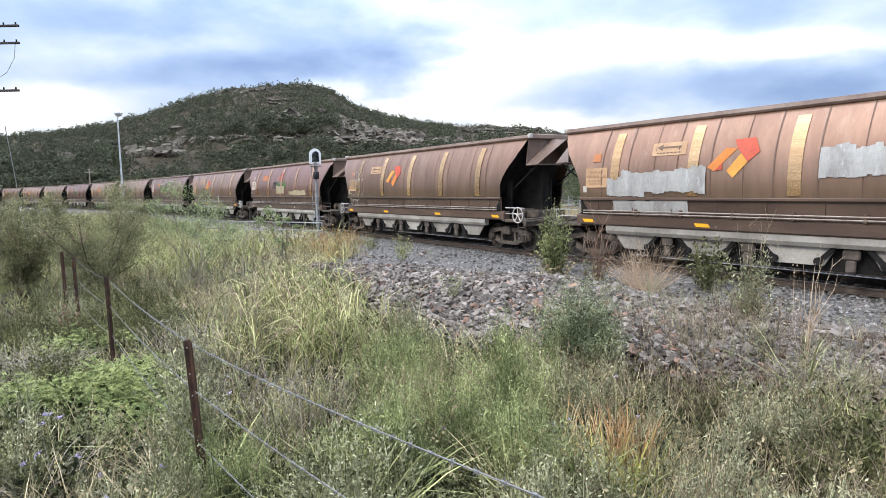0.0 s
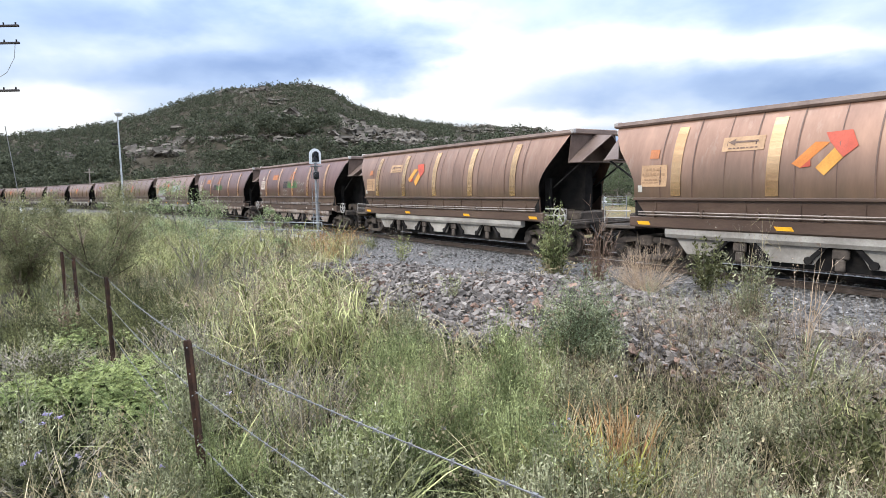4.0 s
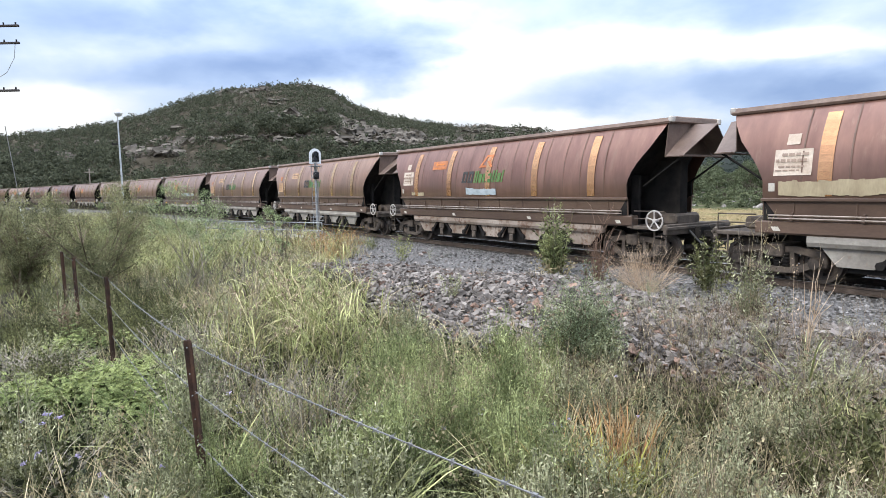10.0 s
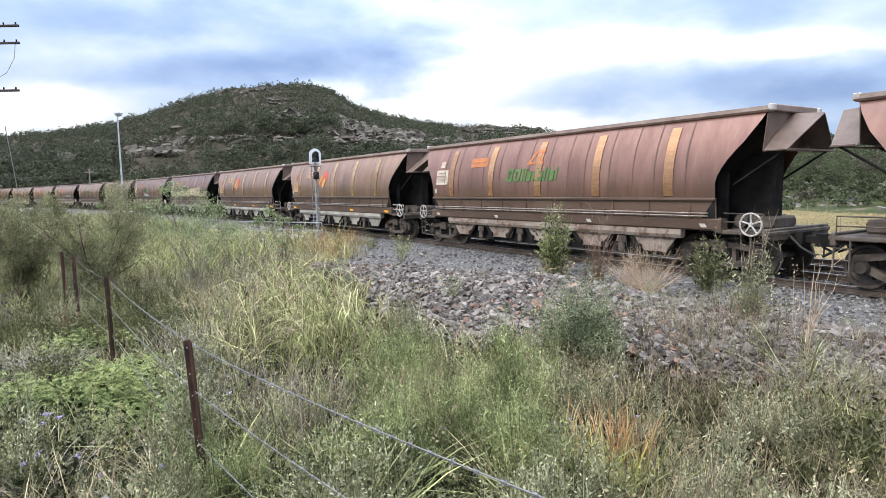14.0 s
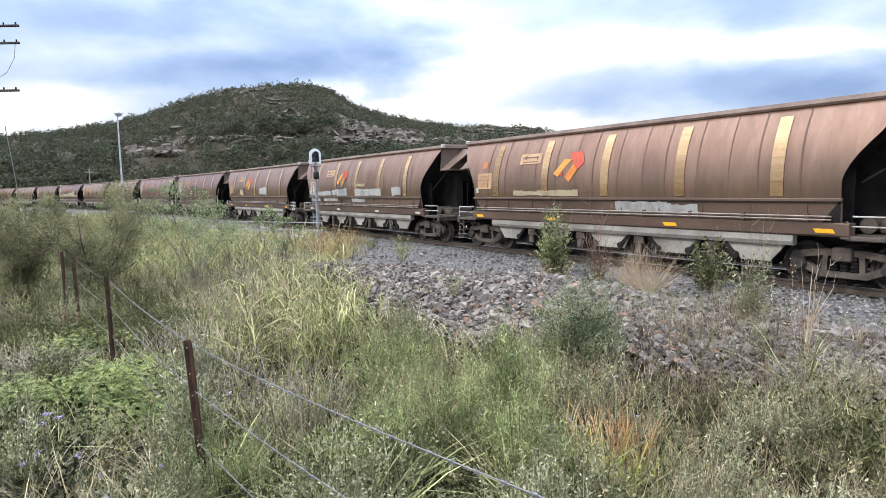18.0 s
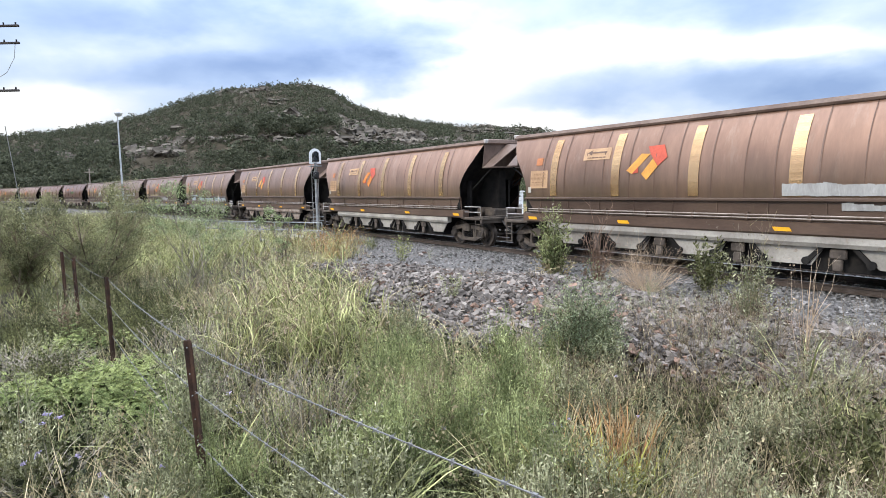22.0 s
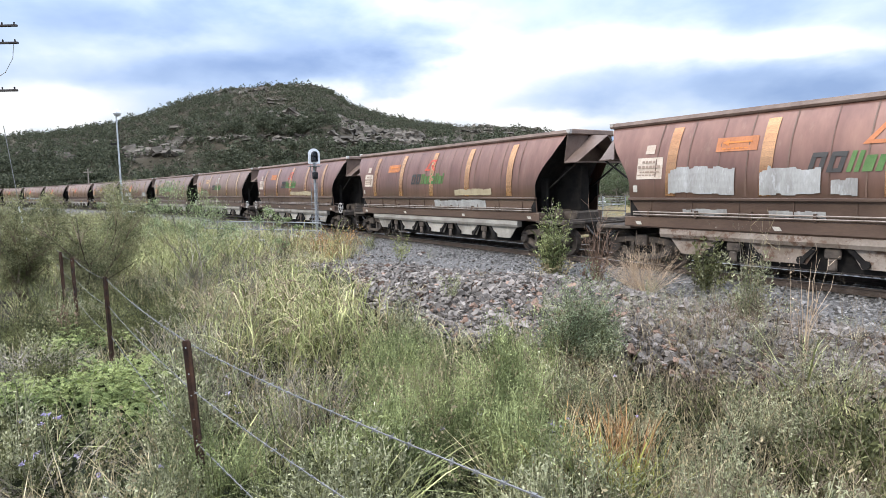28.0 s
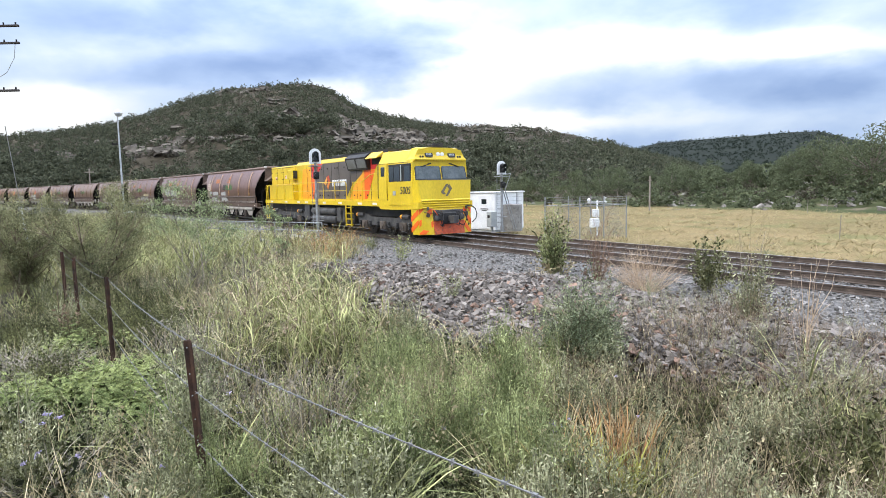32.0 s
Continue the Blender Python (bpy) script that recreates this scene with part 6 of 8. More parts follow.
pen = thing("mesh_enclosure", "square enclosure of grey posts with top rail and wire strands", "fence")
corners = [(5.67, 34.2), (7.10, 32.0), (10.10, 34.0), (8.67, 36.2)]
for k in range(4):
    (x0, y0), (x1, y1) = corners[k], corners[(k + 1) % 4]
    part("post", Geo().tube([(x0, y0, -0.8), (x0, y0, 1.62)], 0.035, 8), MAST, pen)
    xm, ym = (x0 + x1) / 2, (y0 + y1) / 2
    if k in (1, 3):
        for f in (0.5,):
            part("post", Geo().tube([(x0 + f * (x1 - x0), y0 + f * (y1 - y0), -0.8), (x0 + f * (x1 - x0), y0 + f * (y1 - y0), 1.62)], 0.032, 8), MAST, pen)
    part("top_rail", Geo().tube([(x0, y0, 1.15), (x1, y1, 1.15)], 0.022, 6), MAST, pen)
    for z in (1.32, 1.45, 1.58):
        part("strand", Geo().tube([(x0, y0, z), (x1, y1, z)], 0.006, 4), WIRE, pen)
    g = Geo()
    n = 46
    for i in range(n + 1):
        for d in (-1, 1):
            f0, f1 = i / n, i / n + d * 0.30
            g1 = min(1, max(0, f1))
            zt = -0.7 + 1.85 * abs(g1 - f0) / 0.30
            if abs(g1 - f0) > 0.02:
                g.tube([(x0 + f0 * (x1 - x0), y0 + f0 * (y1 - y0), -0.7), (x0 + g1 * (x1 - x0), y0 + g1 * (y1 - y0), zt)], 0.0025, 3, caps=False)
    mesh_part = part("wire_mesh", g, WIRE, pen, "fine chain wire mesh")
    mesh_part["kind"] = "stuff"

# foot bridge rails by the culvert
culvert = thing("culvert_walkway", "low concrete culvert walkway with grey pipe hand rails", "walkway")
ends = [(-5.9, 31.0), (-13.6, 35.6)]
def along(f, z, dx=0.0):
    return (ends[0][0] + f * (ends[1][0] - ends[0][0]) + dx * 0.5, ends[0][1] + f * (ends[1][1] - ends[0][1]) + dx * 0.85, z)
part("deck_beam", Geo().loft([[along(0.08, -0.62), along(0.08, -0.36), along(0.08, -0.36, 0.9), along(0.08, -0.62, 0.9)], [along(1.0, -0.62), along(1.0, -0.36), along(1.0, -0.36, 0.9), along(1.0, -0.62, 0.9)]]), CONCRETE, culvert)
for z in (0.62, 0.22):
    part("hand_rail", Geo().tube([along(0.02, z), along(1.0, z)], 0.028, 6), MAST, culvert)
for f in np.linspace(0.02, 1.0, 9):
    part("rail_post", Geo().tube([along(f, -0.5), along(f, 0.62)], 0.026, 6), MAST, culvert)
part("head_wall", Geo().box(-0.25, 0.25, -1.3, 1.3, -0.9, -0.1, 0.03), CONCRETE, culvert).matrix_local = turn_at(-7.7, 32.6, 0.0, LINE_DEG - 90)

# yard lamp, timber poles, stay
lamp = thing("yard_lamp", "tall galvanised lamp pole with one white lantern", "lamp pole", at=turn_at(-33.3, 65, -0.6, 0))
part("pole", Geo().tube([(0, 0, 0), (0, 0, 11.0)], 0.11, 10, 0.07), GALV, lamp, "", True)
part("lantern", Geo().lathe([(0.10, 0.30), (0.36, 0.20), (0.42, 0.0), (0.30, -0.16), (0.05, -0.2)], (0.12, 0, 11.15), "z", 16), WHITEP, lamp, "white bowl lantern", True)
part("lantern_bowl", Geo().lathe([(0.34, 0.0), (0.28, -0.14), (0.08, -0.22)], (0.12, 0, 11.02), "z", 16), GREYP, lamp)
part("arm_box", Geo().box(-0.75, -0.1, -0.08, 0.08, 7.9, 8.1, 0.02).tube([(-0.7, 0, 8.1), (-0.4, 0, 9.0), (0, 0, 9.2)], 0.025, 5), DARK, lamp)
box = thing("signal_box_cabinet", "small grey cabinet in the grass by the lamp pole", "cabinet", at=turn_at(-27.2, 54.0, -0.6, 30))
part("body", Geo().box(-0.45, 0.45, -0.35, 0.35, 0, 1.25, 0.03), GREYP, box)
part("roof", Geo().box(-0.5, 0.5, -0.4, 0.4, 1.25, 1.34, 0.02), WHITEP, box)
power = thing("power_pole", "timber power pole with three crossarms and insulators", "power pole", at=turn_at(-15.2, 21, -0.6, 0))
part("pole", Geo().tube([(0, 0, 0), (0, 0, 9.3)], 0.16, 10, 0.11), DARKTIMBER, power)
for z, l in ((8.44, 1.42), (7.89, 1.40), (6.36, 1.25)):
    arm = part("crossarm", Geo().box(-l, l, -0.04, 0.04, z - 0.035, z + 0.035, 0.01), DARKTIMBER, power)
    for x in (-l + 0.1, -l + 0.5, l - 0.5, l - 0.1):
        part("insulator", Geo().lathe([(0.02, 0.0), (0.03, 0.02), (0.02, 0.04), (0.03, 0.06), (0.014, 0.08)], (x, 0, z + 0.035), "z", 8), DARK, arm)
part("brace", Geo().tube([(0, -0.07, 7.5), (0.7, -0.07, 7.92)], 0.02, 5).tube([(0, -0.07, 7.5), (-0.7, -0.07, 7.92)], 0.02, 5), DARK, power)
part("jumper_cable", Geo().tube([(1.25, 0, 7.87), (1.18, 0, 7.4), (0.9, 0, 6.95), (0.55, 0, 6.75), (0.2, 0, 6.6)], 0.012, 5), GREYP, power)
stay = thing("pole_stay", "thin steel stay wire with a white guard at its foot", "stay wire")
part("wire", Geo().tube([(-20.75, 30, 5.6), (-20.32, 30, 1.65), (-20.1, 30, -0.6)], 0.018, 5), WIRE, stay)
part("guard", Geo().tube([(-20.34, 29.98, 1.75), (-20.08, 29.98, -0.5)], 0.05, 8), WHITEP, stay)
tail = thing("timber_pole", "grey timber pole standing at the field's edge", "pole", "timber poles", at=turn_at(21.9, 65.5, -0.8, 0))
part("shaft", Geo().tube([(0, 0, 0), (0, 0, 3.8)], 0.10, 8, 0.08), TIMBER, tail)
part("cap_arm", Geo().box(-0.18, 0.18, -0.05, 0.05, 3.3, 3.42), TIMBER, tail)
tail2 = thing("timber_pole", "grey timber pole with a short crossarm below the hill", "pole", "timber poles", at=turn_at(-62.0, 110.0, -0.8, 0))
part("shaft", Geo().tube([(0, 0, 0), (0, 0, 7.6)], 0.12, 8, 0.09), TIMBER, tail2)
part("cap_arm", Geo().box(-0.8, 0.8, -0.06, 0.06, 6.9, 7.05), TIMBER, tail2)
for x, y in ((20.2, 31.4), (8.0, 62.0), (36.0, 58.0), (33.0, 56.0)):
    fp = thing("field_post", "thin weathered field fence post in the dry grass", "fence post", "field fence posts", at=turn_at(x, y, -0.78, 0))
    part("shaft", Geo().tube([(0, 0, 0), (0.03, 0, 1.25)], 0.022, 6), TIMBER, fp)

# ---------- barbed wire fence ----------
fence = thing("wire_fence", "rusty steel picket fence with three strands of barbed wire", "fence")
POSTS = [(0.80, 1.10, -0.60, 1.46), (-2.29, 5.42, -0.46, 0.97), (-5.35, 9.73, -0.5, 0.97), (-7.74, 12.91, -0.5, 0.97), (-8.81, 14.24, -0.5, 0.97), (-13.2, 20.6, -0.5, 0.95), (-17.4, 27.0, -0.5, 0.95)]
for k, (x, y, z0, z1) in enumerate(POSTS):
    g = Geo()
    lean = (0.045, 0.02) if k == 1 else (0.01, 0.0)
    star = []
    for i in range(3):
        a = 2 * math.pi * i / 3 + 0.6 + k
        for d, r in ((-0.16, 0.041), (0.16, 0.041), (0.5, 0.009)):
            star.append((r * math.cos(a + d * (1 if r > 0.02 else 2.1)), r * math.sin(a + d * (1 if r > 0.02 else 2.1))))
    rings = []
    for z, f in ((z0 - 0.2, 1), (z0 + 0.4, 1), (z1 - 0.02, 1), (z1, 0.8)):
        dx, dy = (z1 - z) * lean[0], (z1 - z) * lean[1]
        rings.append([(x + dx + f * p, y + dy + f * q, z) for p, q in star])
    post = part("picket", g.loft(rings), RUSTPOST, fence, "dark rusty star picket with punched holes")
    for z in (z1 - 0.06, z1 - 0.30, z1 - 0.50, z1 - 0.72, z1 - 0.92):
        a, b = x + (z1 - z) * lean[0], y + (z1 - z) * lean[1]
        part("punched_hole", Geo().lathe([(0.006, -0.04), (0.006, -0.036)], (a - 0.002, b, z), "y", 6), GALV, post)
WIRES = (-0.04, -0.47, -0.95)
for drop in WIRES:
    pts = []
    for (x0, y0, _, a), (x1, y1, _, b) in zip(POSTS[:-1], POSTS[1:]):
        n = 12
        for i in range(n):
            f = i / n
            sag = 0.05 * 4 * f * (1 - f)
            pts.append((x0 + f * (x1 - x0) + 0.035, y0 + f * (y1 - y0), a + f * (b - a) + drop - sag))
    strand = part("barbed_wire", Geo().tube(pts, 0.0036, 5), WIRE, fence, "old grey barbed wire strand")
    g = Geo()
    rng = np.random.default_rng(5)
    for (p, q) in zip(pts[:-1], pts[1:]):
        p, q = Vector(p), Vector(q)
        L = (q - p).length
        for i in range(max(1, int(L / 0.13))):
            c = p.lerp(q, (i + 0.5) / max(1, int(L / 0.13)))
            if c.length > 9:
                continue
            for _ in range(2):
                d = Vector(rng.normal(0, 1, 3)).normalized() * 0.022
                g.tube([c - d, c + d], 0.0028, 3)
            d = (q - p).normalized() * 0.012
            g.tube([c - d, c + d], 0.0075, 5)
    bs = part("barb", g, WIRE, strand)
    bs["kind"] = "stuff"
# ---------- stones ----------
rng = np.random.default_rng(11)


def stone_template(r, fine):
    """A blunt angular stone, one metre across: a box with moved corners, or a finer one."""
    n = 3 if fine else 2
    idx, V = {}, []
    lin = np.linspace(-0.5, 0.5, n)
    Q = []
    def vid(i, j, k):
        if (i, j, k) not in idx:
            p = np.array([lin[i], lin[j], lin[k]])
            m = np.abs(p).max()
            p = p * (0.92 + 0.08 * m / max(1e-6, np.linalg.norm(p)))
            idx[(i, j, k)] = len(V)
            V.append(p + r.uniform(-0.2, 0.2, 3) * (0.8 if fine else 1.5))
        return idx[(i, j, k)]
    for a in range(n - 1):
        for b in range(n - 1):
            for c, flip in ((0, False), (n - 1, True)):
                for ax in range(3):
                    def at(u, v):
                        q = [0, 0, 0]
                        q[ax], q[(ax + 1) % 3], q[(ax + 2) % 3] = c, u, v
                        return vid(*q)
                    f = [at(a, b), at(a + 1, b), at(a + 1, b + 1), at(a, b + 1)]
                    Q.append(f if flip else f[::-1])
    V = np.array(V) * np.array([1.0, r.uniform(0.55, 0.9), r.uniform(0.34, 0.62)])
    a, b = r.uniform(-0.9, 0.9, 2)
    rx = np.array([[1, 0, 0], [0, math.cos(a), -math.sin(a)], [0, math.sin(a), math.cos(a)]])
    ry = np.array([[math.cos(b), 0, math.sin(b)], [0, 1, 0], [-math.sin(b), 0, math.cos(b)]])
    return V @ rx.T @ ry.T, np.array(Q)


def joined(*vqs):
    V, Q, k = [], [], 0
    for v, q in vqs:
        V.append(v)
        Q.append(q + k)
        k += len(v)
    return np.concatenate(V), np.concatenate(Q)


coarse = [stone_template(rng, False) for _ in range(14)]
fine = [stone_template(rng, True) for _ in range(16)]


def strip(n, s0, s1, o0, o1, bias=1.0):
    """Random places on a strip along the line, closer together near the camera."""
    s = s0 + (s1 - s0) * rng.random(n) ** bias
    o = rng.uniform(o0, o1, n)
    x, y, _ = line_at(s, o)
    return x, y, s, o


def heap_foot(s):
    """Offset at which the heap's foot meets the ballast, along the line."""
    return np.interp(s, [9, 11, 13, 15, 18, 22, 30], [-3.2, -3.0, -3.6, -4.5, -5.4, -6.2, -6.6])


# ballast of both tracks
x, y, s, o = strip(44000, 1, 56, -6.4, 6.0, 1.7)
keep = (o > heap_foot(s) - 0.5) & ((s < 40) | (rng.random(len(s)) < 0.6)) & ((s < 24) | (o < 3.2))
x, y, s, o = x[keep], y[keep], s[keep], o[keep]
size = rng.uniform(0.035, 0.085, len(x))
z = ground_z(x, y, o, s) + rng.uniform(-0.02, 0.03, len(x))
BV, BQ = many(coarse, np.stack([x, y, z], 1), rng.uniform(0, 6.28, len(x)), size, rng)
bulk("ballast", BV, BQ, BALLAST, "grey crushed stone ballast under and beside the rails", "ballast")


def pile_z(s, o):
    """Height of the heap of waste stone beside the line."""
    e = heap_foot(s) + 0.35
    across = np.clip(1 - np.abs((o - (e - 8.4) / 2) / ((8.4 + e) / 2)) ** 3.0, 0, 1)
    along_ = np.clip((s - 1.0) / 5, 0.3, 1) * np.clip((22.5 - s) / 4, 0, 1)
    return across * along_ * (0.40 + 0.05 * np.sin(s * 1.3) + 0.04 * np.sin(s * 0.6 + o))


def heap_edge(x, y, o, s):
    """Positive on the stones, negative in the weeds."""
    return o + 8.2 + 0.45 * soft_noise(x, y, 1.1, 20) - np.clip((8 - s) * 0.5, 0, 5) - np.clip((s - 12) * 0.27, 0, 3)


x, y, s, o = strip(52000, 0.5, 24, -8.8, -1.9, 1.15)
keep = (heap_edge(x, y, o, s) > rng.exponential(0.22, len(x)) * -1) & (rng.random(len(x)) < np.interp(o - heap_foot(s), [-0.3, 0.3], [1.0, 0.03])) & (rng.random(len(x)) < np.clip((24 - s) / 2.5, 0, 1))
x, y, s, o = x[keep], y[keep], s[keep], o[keep]
size = np.clip(rng.lognormal(-2.60, 0.38, len(x)), 0.04, 0.17) * np.interp(np.hypot(x, y), [7, 11], [0.78, 1.0])
z = ground_z(x, y, o, s) + pile_z(s, o) + size * 0.10 + rng.uniform(-0.05, 0.04, len(x))
yaw = rng.uniform(0, 6.28, len(x))
near = np.hypot(x - 1.2, y - 10.2).argsort()[:300]
rest = np.ones(len(x), bool)
rest[near] = False
by_near = np.hypot(x - 1.2, y - 10.2).argsort()
front = np.zeros(len(x), bool)
front[by_near[300:5200]] = True
RV, RQ = many(coarse, np.stack([x, y, z], 1)[rest & ~front], yaw[rest & ~front], size[rest & ~front], rng)
FV, FQ = many(fine, np.stack([x, y, z], 1)[front], yaw[front], size[front] * 1.05, rng)
heap = thing("stone_heap", "long heap of brown and grey waste stone beside the track", "stones")
loose = bulk("loose_stone", RV, RQ, ROCK, "", "", "stuff")
loose.parent = heap
facing = bulk("facing_stone", FV, FQ, ROCK, "", "", "stuff")
facing.parent = heap
stone_meshes = []
for tv, tq in fine:
    me = bpy.data.meshes.new("stone")
    me.from_pydata([tuple(p) for p in tv], [], [tuple(q) for q in tq])
    me.materials.append(ROCK)
    stone_meshes.append(me)
for i in near:
    st = new("stone", stone_meshes[int(i) % len(stone_meshes)])
    st.parent = heap
    st.location, st.rotation_euler, st.scale = (x[i], y[i], z[i]), (0, 0, yaw[i]), (size[i] * 1.05,) * 3
# fill under the stones
hs, ho = np.meshgrid(np.linspace(-10, 25, 120), np.linspace(-9.3, -1.8, 40), indexing="ij")
hx, hy, _ = line_at(hs, ho)
hz = ground_z(hx, hy, ho, hs) + pile_z(hs, ho) - 0.08 - 0.6 * (np.clip(0.25 - heap_edge(hx, hy, ho, hs), 0, 1) + np.clip(hs - 22.5, 0, 1.5)) - 0.2 * np.clip(ho + 2.4, 0, 1)
a = (np.arange(119)[:, None] * 40 + np.arange(39)[None]).ravel()
fill = bulk("heap_core", np.stack([hx, hy, hz], -1).reshape(-1, 3), np.stack([a, a + 40, a + 41, a + 1], 1), SOIL, "", "", "stuff", True)
fill.parent = heap


# ---------- plants ----------
def blades(r, n, h, spread, width, droop, seed_head=0.0):
    """A tuft of bent blades, three quads each."""
    V, Q = [], []
    for _ in range(n):
        a, l = r.uniform(0, 6.28), h * r.uniform(0.55, 1.1)
        d = np.array([math.cos(a), math.sin(a), 0])
        side = np.array([-d[1], d[0], 0])
        tw = r.uniform(-0.8, 0.8)
        side = side * math.cos(tw) + d * math.sin(tw)
        root = d * spread * r.uniform(0, 1) * 0.5
        out, w = droop * r.uniform(0.3, 1.3), width * r.uniform(0.6, 1.2)
        k = len(V)
        for t, ww in ((0, 0.8), (0.4, 1.0), (0.75, 0.7), (1.0, 0.12)):
            p = root + d * (spread * 0.5 * t + out * l * t ** 2.2) + np.array([0, 0, l * (t - 0.32 * out * t ** 2.5)])
            V += [p - side * w * ww, p + side * w * ww]
        Q += [(k + 2 * i, k + 2 * i + 1, k + 2 * i + 3, k + 2 * i + 2) for i in range(3)]
        if seed_head and r.random() < seed_head:
            tip = V[-1]
            for j in range(5):
                k = len(V)
                c = tip + d * (0.02 * j * out) + np.array([0, 0, -0.025 * j + 0.03])
                o = r.normal(0, 0.010, 3)
                V += [c, c + o + np.array([0, 0, 0.015]), c + o * 2, c + o - np.array([0, 0, 0.015])]
                Q.append((k, k + 1, k + 2, k + 3))
    return np.array(V), np.array(Q)


def herb(r, stems, h, spread, leaf, per, narrow=0.35, upright=0.6, flat=0.0):
    """A leafy plant: stems that fork once, with small leaves all along."""
    V, Q = [], []
    def leaf_at(p, d):
        k = len(V)
        a = r.normal(0, 1, 3)
        a = a / np.linalg.norm(a)
        l = d * 0.5 + a
        l[2] = abs(l[2]) * (1 - flat) + 0.15
        l = l / np.linalg.norm(l) * leaf * r.uniform(0.6, 1.3)
        s = np.cross(l, r.normal(0, 1, 3))
        s = s / (np.linalg.norm(s) + 1e-6) * leaf * narrow * 0.5
        V.extend([p, p + l * 0.5 + s, p + l, p + l * 0.5 - s])
        Q.append((k, k + 1, k + 2, k + 3))
    for _ in range(stems):
        a, l = r.uniform(0, 6.28), h * r.uniform(0.5, 1.1)
        d = np.array([math.cos(a), math.sin(a), 0]) * r.uniform(0.15, 1.0)
        root = d * spread * 0.25
        tip = root + d * spread * (1.1 - upright * 0.5) + np.array([0, 0, l])
        bend = r.normal(0, 0.05 * l, 3)
        w = np.array([-d[1], d[0], 0.0])
        w = w / (np.linalg.norm(w) + 1e-6) * 0.004
        k = len(V)
        mid = (root + tip) / 2 + bend
        V.extend([root - w, root + w, mid + w * 0.7, mid - w * 0.7, tip + w * 0.3, tip - w * 0.3])
        Q.extend([(k, k + 1, k + 2, k + 3), (k + 3, k + 2, k + 4, k + 5)])
        for i in range(per):
            t = r.uniform(0.12, 1.0) ** 0.8
            p = root * (1 - t) ** 2 + 2 * t * (1 - t) * mid + tip * t ** 2
            leaf_at(p + r.normal(0, spread * 0.06, 3), d)
    return np.array(V), np.array(Q)


def twigs(r, n, h, spread, width):
    """A dry, leafless, much forked weed."""
    V, Q = [], []
    def stick(p, q, w):
        k = len(V)
        s = np.cross(q - p, r.normal(0, 1, 3))
        s = s / (np.linalg.norm(s) + 1e-6) * w
        V.extend([p - s, p + s, q + s * 0.5, q - s * 0.5])
        Q.append((k, k + 1, k + 2, k + 3))
    for _ in range(n):
        a, l = r.uniform(0, 6.28), h * r.uniform(0.5, 1.1)
        d = np.array([math.cos(a) * spread * r.uniform(0.1, 1), math.sin(a) * spread * r.uniform(0.1, 1), l])
        p0 = np.array([d[0], d[1], 0]) * 0.15
        m = p0 + d * 0.55 + r.normal(0, 0.04, 3)
        stick(p0, m, width)
        for _ in range(3):
            e = m + d * r.uniform(0.2, 0.5) + r.normal(0, 0.12 * l, 3)
            stick(m, e, width * 0.7)
            for _ in range(2):
                stick(e, e + d * 0.14 + r.normal(0, 0.08 * l, 3), width * 0.5)
    return np.array(V), np.array(Q)


SAGE = leafy("grey_green_leaves", (0.160, 0.166, 0.092), (0.385, 0.378, 0.235))
GREEN = leafy("yellow_green_sprays", (0.122, 0.156, 0.054), (0.290, 0.325, 0.125), 0.55)
FRESH = leafy("fresh_feathery_leaves", (0.136, 0.160, 0.068), (0.330, 0.358, 0.164))
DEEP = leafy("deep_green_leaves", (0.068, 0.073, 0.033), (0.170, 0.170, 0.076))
# near-black leaf colour that paints in the shade under the taller plants
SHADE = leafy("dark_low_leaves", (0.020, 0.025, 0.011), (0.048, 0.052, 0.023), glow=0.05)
GRASS = leafy("green_grass", (0.180, 0.197, 0.080), (0.370, 0.375, 0.168))
CANE = leafy("cane_leaves", (0.205, 0.222, 0.084), (0.405, 0.395, 0.185))
STRAW = leafy("dry_grass", (0.270, 0.222, 0.126), (0.440, 0.372, 0.232))
ASH = leafy("dead_grey_stalks", (0.170, 0.146, 0.115), (0.340, 0.300, 0.240), glow=0.1)
RUSSET = leafy("russet_grass", (0.285, 0.150, 0.072), (0.430, 0.270, 0.120))
BROWN_T = leafy("brown_twigs", (0.145, 0.112, 0.078), (0.260, 0.205, 0.145), glow=0.1)
RUST_T = leafy("rust_brown_stalks", (0.165, 0.108, 0.076), (0.29, 0.20, 0.148), 0.4, glow=0.1)
VERGE = leafy("verge_grass", (0.250, 0.235, 0.100), (0.400, 0.370, 0.170), 0.4)
BUSH = leafy("blue_green_leaves", (0.125, 0.150, 0.085), (0.260, 0.285, 0.165))
PALE = leafy("pale_straw_stalks", (0.45, 0.335, 0.225), (0.60, 0.465, 0.335), 0.3, glow=0.15)
PLUME = leafy("dusky_seed_heads", (0.240, 0.165, 0.125), (0.380, 0.280, 0.215))
LIME = leafy("lime_grass", (0.275, 0.270, 0.070), (0.400, 0.375, 0.120))
MAUVE = leafy("mauve_petals", (0.38, 0.32, 0.54), (0.56, 0.50, 0.68))


def cane(r, h):
    """A leaning culm with long arching leaves at several heights; the seed head comes apart from it."""
    V, Q, tip = [], [], None
    a = r.uniform(0, 6.28)
    lean = np.array([math.cos(a), math.sin(a), 0]) * r.uniform(0.05, 0.34) * h
    top = h * r.uniform(0.7, 1.05)
    axis = lambda t: lean * t ** 1.8 + np.array([0, 0, top * t * (1 - 0.08 * t)])
    def ribbon(pts, ws, side):
        k = len(V)
        for p, w in zip(pts, ws):
            V.extend([p - side * w, p + side * w])
